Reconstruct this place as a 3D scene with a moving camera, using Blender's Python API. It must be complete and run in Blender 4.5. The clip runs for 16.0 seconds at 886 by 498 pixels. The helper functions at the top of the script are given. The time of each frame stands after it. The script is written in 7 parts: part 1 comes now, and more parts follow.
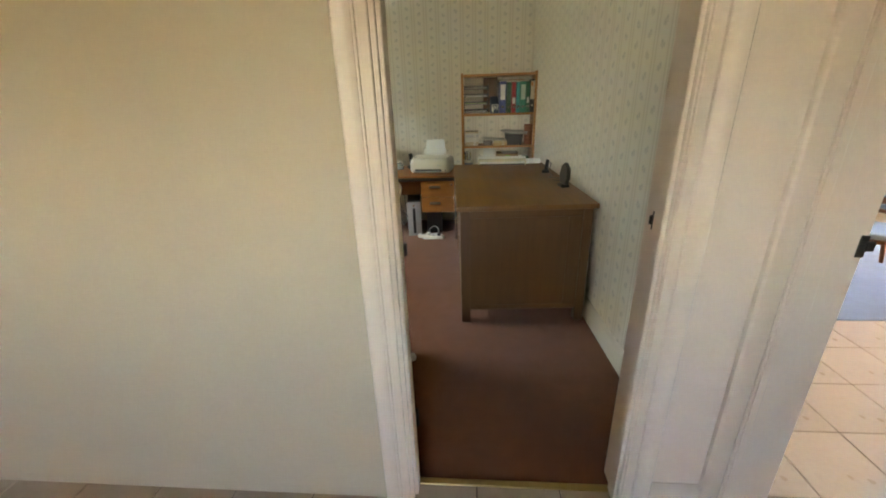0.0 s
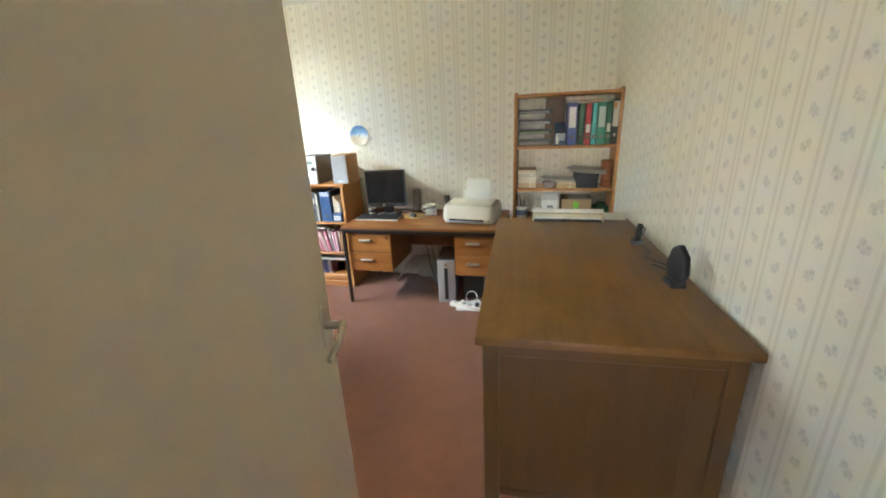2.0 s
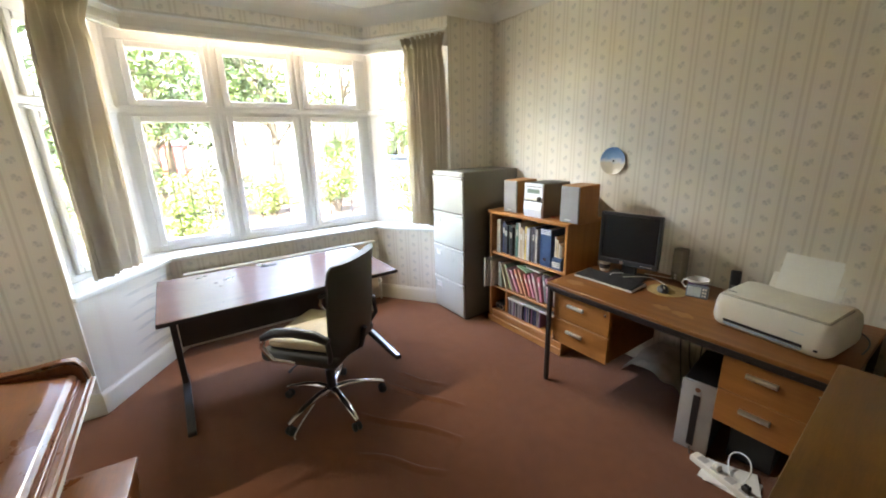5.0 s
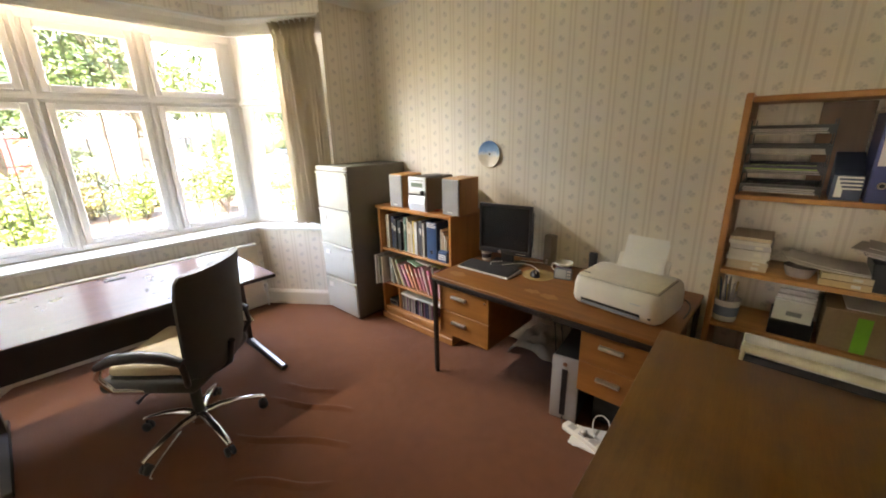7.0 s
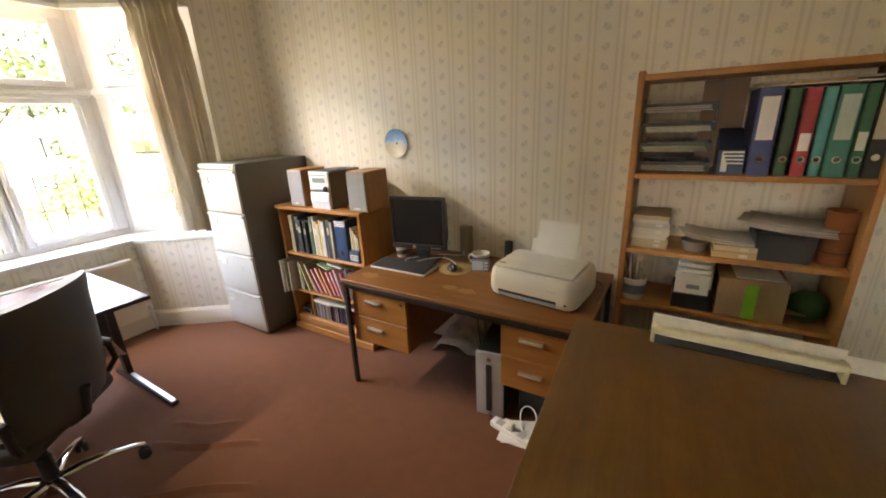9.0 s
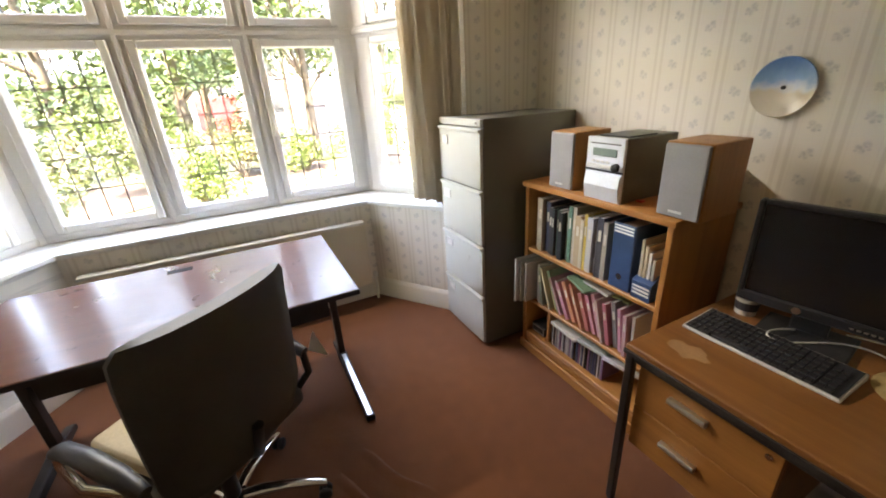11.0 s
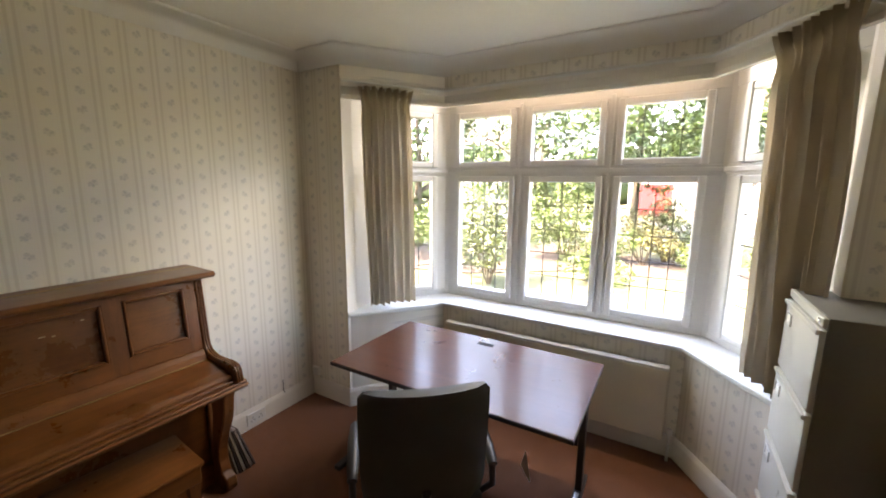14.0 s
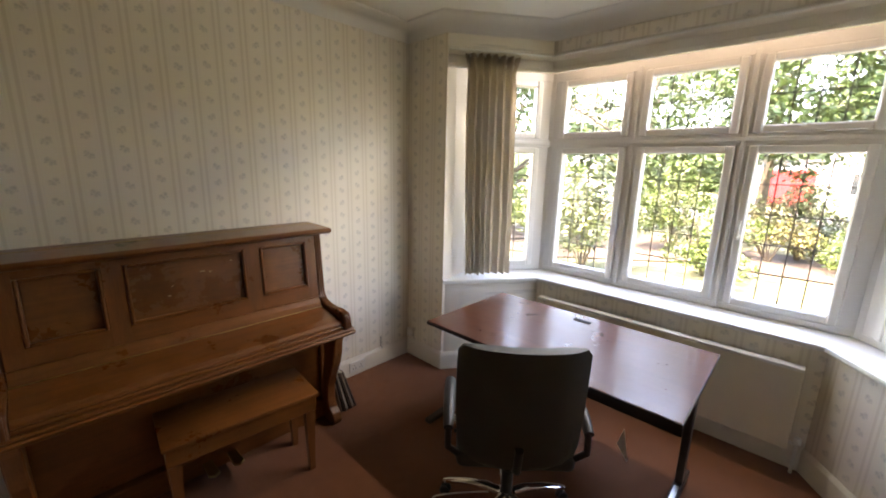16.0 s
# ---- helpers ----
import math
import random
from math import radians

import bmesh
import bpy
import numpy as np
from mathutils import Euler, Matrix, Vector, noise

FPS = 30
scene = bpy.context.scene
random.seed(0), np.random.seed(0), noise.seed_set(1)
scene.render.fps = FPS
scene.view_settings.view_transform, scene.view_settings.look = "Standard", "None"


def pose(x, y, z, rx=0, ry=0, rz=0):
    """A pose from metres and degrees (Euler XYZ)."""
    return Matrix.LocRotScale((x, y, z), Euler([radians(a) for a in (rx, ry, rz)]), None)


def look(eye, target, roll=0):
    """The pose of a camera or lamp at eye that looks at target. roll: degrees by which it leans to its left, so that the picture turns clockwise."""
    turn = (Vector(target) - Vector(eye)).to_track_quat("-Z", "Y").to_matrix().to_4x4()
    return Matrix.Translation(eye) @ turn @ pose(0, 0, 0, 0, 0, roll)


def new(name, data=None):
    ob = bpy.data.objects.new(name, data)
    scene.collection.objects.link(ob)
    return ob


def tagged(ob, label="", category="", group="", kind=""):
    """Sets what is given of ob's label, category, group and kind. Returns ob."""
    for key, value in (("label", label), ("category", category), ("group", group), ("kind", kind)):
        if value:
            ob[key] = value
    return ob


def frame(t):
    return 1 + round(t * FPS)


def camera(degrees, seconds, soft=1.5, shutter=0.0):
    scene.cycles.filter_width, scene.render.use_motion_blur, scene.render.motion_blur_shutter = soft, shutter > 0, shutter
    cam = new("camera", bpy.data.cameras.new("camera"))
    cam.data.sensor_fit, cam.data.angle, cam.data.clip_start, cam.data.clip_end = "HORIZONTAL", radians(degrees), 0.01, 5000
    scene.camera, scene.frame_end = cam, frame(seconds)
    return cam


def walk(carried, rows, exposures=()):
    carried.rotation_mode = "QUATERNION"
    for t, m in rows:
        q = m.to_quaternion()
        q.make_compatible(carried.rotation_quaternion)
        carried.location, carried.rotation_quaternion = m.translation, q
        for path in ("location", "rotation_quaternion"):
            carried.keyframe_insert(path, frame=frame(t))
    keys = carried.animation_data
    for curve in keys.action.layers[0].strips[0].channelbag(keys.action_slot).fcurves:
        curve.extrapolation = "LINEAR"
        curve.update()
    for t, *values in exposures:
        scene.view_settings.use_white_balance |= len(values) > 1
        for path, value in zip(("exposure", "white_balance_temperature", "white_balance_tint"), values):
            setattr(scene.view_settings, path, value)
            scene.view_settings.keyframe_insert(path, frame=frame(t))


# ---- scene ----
cam = camera(97.6, 16.0, soft=1.9)
PATH = [
    (0, (0.891, -0.642, 1.457), (0.736, 1.215, 0.731), -2.0),
    (0.5, (0.919, -0.351, 1.489), (0.923, 1.53, 0.809), -2.1),
    (1, (0.928, -0.079, 1.493), (0.869, 1.806, 0.827), -2.5),
    (1.5, (0.984, 0.25, 1.522), (0.734, 2.121, 0.863), -3.1),
    (2, (0.986, 0.532, 1.535), (0.513, 2.366, 0.893), -2.7),
    (2.5, (0.978, 0.813, 1.519), (0.224, 2.564, 0.914), -2.0),
    (3, (1.001, 1.051, 1.546), (-0.051, 2.652, 0.972), -2.0),
    (3.5, (1.038, 1.248, 1.577), (-0.27, 2.657, 1.025), -1.9),
    (4, (0.999, 1.434, 1.532), (-0.533, 2.608, 1.009), -1.5),
    (4.2, (0.971, 1.483, 1.543), (-0.622, 2.57, 1.013), -1.5),
    (6.3, (0.876, 1.644, 1.586), (-0.68, 2.764, 1.016), -1.5),
    (6.5, (0.909, 1.689, 1.565), (-0.589, 2.888, 1.001), -1.2),
    (7, (0.983, 1.733, 1.565), (-0.308, 3.147, 0.988), -1.3),
    (7.5, (1.059, 1.801, 1.557), (-0.047, 3.357, 0.963), -1.6),
    (8, (1.097, 1.838, 1.557), (0.129, 3.479, 0.949), -1.6),
    (8.2, (1.112, 1.86, 1.555), (0.17, 3.514, 0.941), -1.8),
    (10.3, (0.341, 2.212, 1.492), (-1.017, 3.476, 0.745), -4.6),
    (10.5, (0.244, 2.295, 1.485), (-1.201, 3.443, 0.714), -4.6),
    (11, (0.022, 2.456, 1.466), (-1.643, 3.26, 0.703), -3.6),
    (11.5, (-0.18, 2.678, 1.504), (-1.999, 3.036, 0.754), -2.1),
    (12, (-0.258, 2.857, 1.513), (-2.124, 2.725, 0.806), -0.9),
    (12.5, (-0.184, 2.94, 1.551), (-1.996, 2.401, 0.898), -0.1),
    (13, (-0.032, 2.985, 1.597), (-1.769, 2.168, 1.034), -0.2),
    (13.5, (0.044, 3.038, 1.676), (-1.655, 2.081, 1.231), -0.0),
    (14, (0.073, 3.043, 1.754), (-1.621, 2.034, 1.42), 0.4),
    (14.5, (0.102, 3.046, 1.799), (-1.585, 2.008, 1.524), 0.5),
    (15, (0.103, 3.042, 1.779), (-1.554, 1.96, 1.487), 0.8),
    (15.5, (0.114, 3.036, 1.727), (-1.464, 1.856, 1.379), 1.2),
    (16, (0.143, 2.997, 1.659), (-1.273, 1.651, 1.234), 1.3),
]
EXPOSURES = [(0.0, 6.7, 7700, 12), (0.5, 6.6, 7600, 12), (1.0, 6.65, 7000, 6), (1.5, 7.3, 6400, 8), (2.0, 7.5, 6700, 15), (2.5, 7.4, 6800, 18), (3.0, 7.15, 6900, 18), (4.0, 6.7, 7300, 20), (6.5, 6.55, 8000, 24), (8.0, 6.75, 8800, 30), (11.0, 6.1, 8400, 26), (12.0, 5.8, 8200, 27), (13.0, 5.65, 8100, 27), (16.0, 5.55, 8300, 29)]
walk(cam, [(t, look(eye, target, roll)) for t, eye, target, roll in PATH], EXPOSURES)

# ---- world and sun ----
world = bpy.data.worlds.new("sky")
scene.world = world
world.use_nodes = True
wn = world.node_tree
sky = wn.nodes.new("ShaderNodeTexSky")
sky.sky_type = "NISHITA"
sky.sun_disc = False
SUN_ELEVATION, SUN_AZIMUTH = 60.0, 130.0
sky.sun_elevation = radians(SUN_ELEVATION)
sky.sun_rotation = radians(SUN_AZIMUTH)
wn.links.new(sky.outputs["Color"], wn.nodes["Background"].inputs["Color"])
wn.nodes["Background"].inputs["Strength"].default_value = 0.15
sun = new("sun", bpy.data.lights.new("sun", "SUN"))
sun.data.energy, sun.data.angle, sun.data.color = 2.0, radians(0.5), (1.0, 0.95, 0.86)
sun_way = Vector((math.sin(radians(SUN_AZIMUTH)) * math.cos(radians(SUN_ELEVATION)), math.cos(radians(SUN_AZIMUTH)) * math.cos(radians(SUN_ELEVATION)), math.sin(radians(SUN_ELEVATION))))
sun.matrix_world = look(sun_way * 30, (0, 0, 0))

# added lamp in the bay's front opening, under its head, imitating sky light
lamp = new("sky_fill_lamp", bpy.data.lights.new("sky_fill_lamp", "AREA"))
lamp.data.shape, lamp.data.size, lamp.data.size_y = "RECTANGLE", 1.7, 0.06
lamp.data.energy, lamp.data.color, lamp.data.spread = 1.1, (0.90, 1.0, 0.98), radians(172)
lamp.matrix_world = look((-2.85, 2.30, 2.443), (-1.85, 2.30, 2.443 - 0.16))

# ---- mesh helpers ----
def link_mesh(name, bm, mats, parent=None, smooth=None):
    me = bpy.data.meshes.new(name)
    bm.normal_update()
    bm.to_mesh(me)
    bm.free()
    for m in (mats if isinstance(mats, (list, tuple)) else [mats]):
        me.materials.append(m)
    if smooth is not None:
        me.shade_smooth()
        me.set_sharp_from_angle(angle=radians(smooth))
    ob = new(name, me)
    if parent:
        ob.parent = parent
    return ob


def part(name, bm, material, parent, label="", smooth=None):
    """One mesh under a thing or under a part."""
    ob = link_mesh(name, bm, material, parent, smooth)
    if label:
        ob["label"] = label
    return ob


def thing(name, m, label, category, group="", kind=""):
    """An Empty at the base of a thing, that its parts hang from."""
    ob = new(name)
    ob.empty_display_size = 0.1
    ob.matrix_basis = m
    return tagged(ob, label, category, group, kind)


def structure(name, bm, mats, label, smooth=None, category="structure"):
    return tagged(link_mesh(name, bm, mats, None, smooth), label, category, kind="structure")


def box(x0, x1, y0, y1, z0, z1, bevel=0.0, bm=None, mat=0, segments=1):
    """A block, added to bm or new, with bevelled edges."""
    bm = bm or bmesh.new()
    r = bmesh.ops.create_cube(bm, size=1.0)
    vs = r["verts"]
    for v in vs:
        v.co = Vector(((x0 + x1) / 2 + v.co.x * (x1 - x0), (y0 + y1) / 2 + v.co.y * (y1 - y0), (z0 + z1) / 2 + v.co.z * (z1 - z0)))
    fs = {f for v in vs for f in v.link_faces}
    for f in fs:
        f.material_index = mat
    if bevel:
        es = list({e for v in vs for e in v.link_edges})
        r = bmesh.ops.bevel(bm, geom=es, offset=bevel, segments=segments, affect="EDGES", profile=0.5)
        for f in r["faces"]:
            f.material_index = mat
    return bm


def turned(bm, m, start=0):
    """Moves all that bm holds from its vertex number start on."""
    bm.verts.ensure_lookup_table()
    bmesh.ops.transform(bm, matrix=m, verts=bm.verts[start:])
    return bm


def lathe(profile, steps=24, bm=None, mat=0):
    """A turned body from (radius, height) pairs."""
    bm = bm or bmesh.new()
    rings = []
    for r, z in profile:
        if r < 1e-5:
            rings.append([bm.verts.new((0, 0, z))])
        else:
            rings.append([bm.verts.new((r * math.cos(2 * math.pi * i / steps), r * math.sin(2 * math.pi * i / steps), z)) for i in range(steps)])
    for a, b in zip(rings, rings[1:]):
        for i in range(steps):
            j = (i + 1) % steps
            if len(a) == 1 and len(b) == 1:
                continue
            if len(a) == 1:
                f = bm.faces.new((a[0], b[i], b[j]))
            elif len(b) == 1:
                f = bm.faces.new((a[i], a[j], b[0]))
            else:
                f = bm.faces.new((a[i], a[j], b[j], b[i]))
            f.material_index = mat
    bmesh.ops.recalc_face_normals(bm, faces=bm.faces[:])
    return bm


def tube(points, radius, steps=8, bm=None, mat=0, closed=False):
    """A round bar along points; radius may be a list."""
    bm = bm or bmesh.new()
    pts = [Vector(p) for p in points]
    n = len(pts)
    rad = radius if isinstance(radius, (list, tuple)) else [radius] * n
    rings, up = [], None
    for i, p in enumerate(pts):
        d = (pts[min(i + 1, n - 1)] - pts[max(i - 1, 0)]).normalized()
        if up is None:
            up = d.orthogonal().normalized()
        up = (up - d * up.dot(d))
        up = up.normalized() if up.length > 1e-6 else d.orthogonal().normalized()
        side = d.cross(up)
        rings.append([bm.verts.new(p + rad[i] * (up * math.cos(2 * math.pi * k / steps) + side * math.sin(2 * math.pi * k / steps))) for k in range(steps)])
    made = []
    for a, b in zip(rings, rings[1:]):
        for k in range(steps):
            j = (k + 1) % steps
            made.append(bm.faces.new((a[k], a[j], b[j], b[k])))
    made += [bm.faces.new(rings[0][::-1]), bm.faces.new(rings[-1])]
    for f in made:
        f.material_index = mat
    bmesh.ops.recalc_face_normals(bm, faces=made)
    return bm


def prism(outline, lo, hi, axis="z", bevel=0.0, bm=None, mat=0, segments=1):
    """An outline of pairs drawn out from lo to hi along an axis: x takes (y, z), y takes (x, z), z takes (x, y)."""
    bm = bm or bmesh.new()
    place = {"z": lambda a, b, h: (a, b, h), "y": lambda a, b, h: (a, h, b), "x": lambda a, b, h: (h, a, b)}[axis]
    low = [bm.verts.new(place(a, b, lo)) for a, b in outline]
    high = [bm.verts.new(place(a, b, hi)) for a, b in outline]
    n = len(low)
    fs = [bm.faces.new(low[::-1]), bm.faces.new(high)]
    for i in range(n):
        j = (i + 1) % n
        fs.append(bm.faces.new((low[i], low[j], high[j], high[i])))
    bmesh.ops.recalc_face_normals(bm, faces=fs)
    for f in fs:
        f.material_index = mat
    if bevel:
        es = list({e for f in fs for e in f.edges})
        r = bmesh.ops.bevel(bm, geom=es, offset=bevel, segments=segments, affect="EDGES", profile=0.5)
        for f in r["faces"]:
            f.material_index = mat
    return bm


def sweep(profile, path, bm=None, mat=0, closed=False):
    """A moulding: a profile of (out, up) pairs along a flat path of (x, y) with mitred corners; out is to the left of the way."""
    bm = bm or bmesh.new()
    pts = [Vector((x, y)) for x, y in path]
    n = len(pts)
    rings = []
    for i, p in enumerate(pts):
        a = (pts[i] - pts[i - 1]).normalized() if i > 0 else None
        b = (pts[i + 1] - pts[i]).normalized() if i < n - 1 else None
        a, b = a or b, b or a
        na, nb = Vector((-a.y, a.x)), Vector((-b.y, b.x))
        m = (na + nb).normalized()
        m = m / max(0.25, m.dot(na))
        rings.append([bm.verts.new((p.x + m.x * o, p.y + m.y * o, u)) for o, u in profile])
    k = len(profile)
    fs = []
    for r, s in zip(rings, rings[1:]):
        for i in range(k):
            j = (i + 1) % k
            fs.append(bm.faces.new((r[i], s[i], s[j], r[j])))
    fs += [bm.faces.new(rings[0]), bm.faces.new(rings[-1][::-1])]
    bmesh.ops.recalc_face_normals(bm, faces=fs)
    for f in fs:
        f.material_index = mat
    return bm


def wall_uv(bm, p0, p1):
    """Metres along p0 to p1 and up, for the paper's pattern."""
    uv = bm.loops.layers.uv.verify()
    d = (Vector(p1) - Vector(p0)).normalized()
    for f in bm.faces:
        for l in f.loops:
            l[uv].uv = ((l.vert.co.x - p0[0]) * d.x + (l.vert.co.y - p0[1]) * d.y, l.vert.co.z)
    return bm


def wall_run(p0, p1, thick, z0, z1, openings=(), bm=None):
    """A straight wall whose face runs from p0 to p1 with the room on the left; openings are (from, to, low, high)."""
    bm = bm or bmesh.new()
    p0, p1 = Vector(p0), Vector(p1)
    d = (p1 - p0).normalized()
    out = Vector((d.y, -d.x))
    length = (p1 - p0).length

    def block(a, b, lo, hi):
        if b - a < 1e-4 or hi - lo < 1e-4:
            return
        q = [p0 + d * a, p0 + d * b, p0 + d * b + out * thick, p0 + d * a + out * thick]
        prism([(v.x, v.y) for v in q], lo, hi, "z", bm=bm)
    at = 0.0
    for a, b, lo, hi in sorted(openings):
        block(at, a, z0, z1)
        block(a, b, z0, lo)
        block(a, b, hi, z1)
        at = b
    block(at, length, z0, z1)
    return wall_uv(bm, p0, p1)


def ease(a, b, t):
    return a + (b - a) * t

# ---- materials ----
def nodes_of(name):
    m = bpy.data.materials.new(name)
    m.use_nodes = True
    return m, m.node_tree, m.node_tree.nodes["Principled BSDF"]


def add_node(nt, kind, **values):
    n = nt.nodes.new(kind)
    for k, v in values.items():
        n.inputs[k.replace("_", " ")].default_value = v
    return n


def calc(nt, op, a, b=None, c=None):
    n = nt.nodes.new("ShaderNodeMath")
    n.operation = op
    for i, v in enumerate((a, b, c)):
        if v is None:
            continue
        if isinstance(v, (int, float)):
            n.inputs[i].default_value = v
        else:
            nt.links.new(v, n.inputs[i])
    return n.outputs[0]


def blend(nt, fac, a, b):
    n = nt.nodes.new("ShaderNodeMix")
    n.data_type = "RGBA"
    for sock, v in ((n.inputs[0], fac), (n.inputs[6], a), (n.inputs[7], b)):
        if isinstance(v, (int, float)):
            sock.default_value = v
        elif isinstance(v, tuple):
            sock.default_value = (*v[:3], 1)
        else:
            nt.links.new(v, sock)
    return n.outputs[2]


def grain(nt, scale, detail=4.0, stretch=(1, 1, 1), rough=0.6):
    co = nt.nodes.new("ShaderNodeTexCoord")
    mp = nt.nodes.new("ShaderNodeMapping")
    mp.inputs["Scale"].default_value = stretch
    no = add_node(nt, "ShaderNodeTexNoise", Scale=scale, Detail=detail, Roughness=rough)
    nt.links.new(co.outputs["Object"], mp.inputs["Vector"])
    nt.links.new(mp.outputs["Vector"], no.inputs["Vector"])
    return no.outputs["Fac"]


def ramp(nt, fac, *stops):
    n = nt.nodes.new("ShaderNodeValToRGB")
    el = n.color_ramp.elements
    while len(el) < len(stops):
        el.new(0.5)
    for e, (p, c) in zip(el, stops):
        e.position, e.color = p, (*c, 1)
    nt.links.new(fac, n.inputs[0])
    return n.outputs[0]


def relief(nt, bsdf, height, strength, distance=0.002):
    b = add_node(nt, "ShaderNodeBump", Strength=strength, Distance=distance)
    nt.links.new(height, b.inputs["Height"])
    nt.links.new(b.outputs["Normal"], bsdf.inputs["Normal"])


def surface(name, color, rough=0.5, metal=0.0, vary=0.18, coarse=3.0, fine=90.0, bump=0.15, sheen=0.0, coat=0.0, per_object=0.0, plain=False):
    """A plain material with wear at two scales."""
    m, nt, b = nodes_of(name)
    dark = tuple(c * (1 - vary) for c in color)
    lite = tuple(min(1, c * (1 + vary * 0.6)) for c in color)
    big, small = grain(nt, coarse), grain(nt, fine)
    f = small if plain else calc(nt, "ADD", calc(nt, "MULTIPLY", big, 0.65), calc(nt, "MULTIPLY", small, 0.35))
    col = ramp(nt, f, (0.32, dark), (0.68, lite))
    if per_object:
        info = nt.nodes.new("ShaderNodeObjectInfo")
        hs = nt.nodes.new("ShaderNodeHueSaturation")
        nt.links.new(col, hs.inputs["Color"])
        nt.links.new(calc(nt, "ADD", calc(nt, "MULTIPLY", info.outputs["Random"], per_object * 2), 1 - per_object), hs.inputs["Value"])
        col = hs.outputs["Color"]
    nt.links.new(col, b.inputs["Base Color"])
    if plain:
        b.inputs["Roughness"].default_value = rough
    else:
        nt.links.new(calc(nt, "ADD", calc(nt, "MULTIPLY", big, 0.2), rough - 0.1), b.inputs["Roughness"])
    b.inputs["Metallic"].default_value = metal
    b.inputs["Coat Weight"].default_value = coat
    b.inputs["Sheen Weight"].default_value = sheen
    if bump:
        relief(nt, b, small, bump)
    return m


def wood(name, dark, lite, axis="x", rough=0.4, scale=1.0, coat=0.0, blotch=0.25):
    """Wood with the grain along an axis of the object."""
    m, nt, b = nodes_of(name)
    long, across = 1.2 * scale, 22.0 * scale
    st = {"x": (long, across, across), "y": (across, long, across), "z": (across, across, long)}[axis]
    a = grain(nt, 1.0, 6.0, st, 0.65)
    fine = grain(nt, 5.0, 3.0, tuple(s * 2.2 for s in st), 0.7)
    cloud = grain(nt, 4.0, 6.0, rough=0.7)
    f = calc(nt, "ADD", calc(nt, "MULTIPLY", a, 0.8 - blotch), calc(nt, "ADD", calc(nt, "MULTIPLY", fine, 0.2), calc(nt, "MULTIPLY", cloud, blotch)))
    mid = tuple((p + q) / 2 for p, q in zip(dark, lite))
    nt.links.new(ramp(nt, f, (0.34, dark), (0.5, mid), (0.66, lite)), b.inputs["Base Color"])
    nt.links.new(calc(nt, "ADD", calc(nt, "MULTIPLY", cloud, 0.25), rough - 0.12), b.inputs["Roughness"])
    b.inputs["Coat Weight"].default_value = coat
    b.inputs["Coat Roughness"].default_value = 0.12
    relief(nt, b, fine, 0.12)
    return m


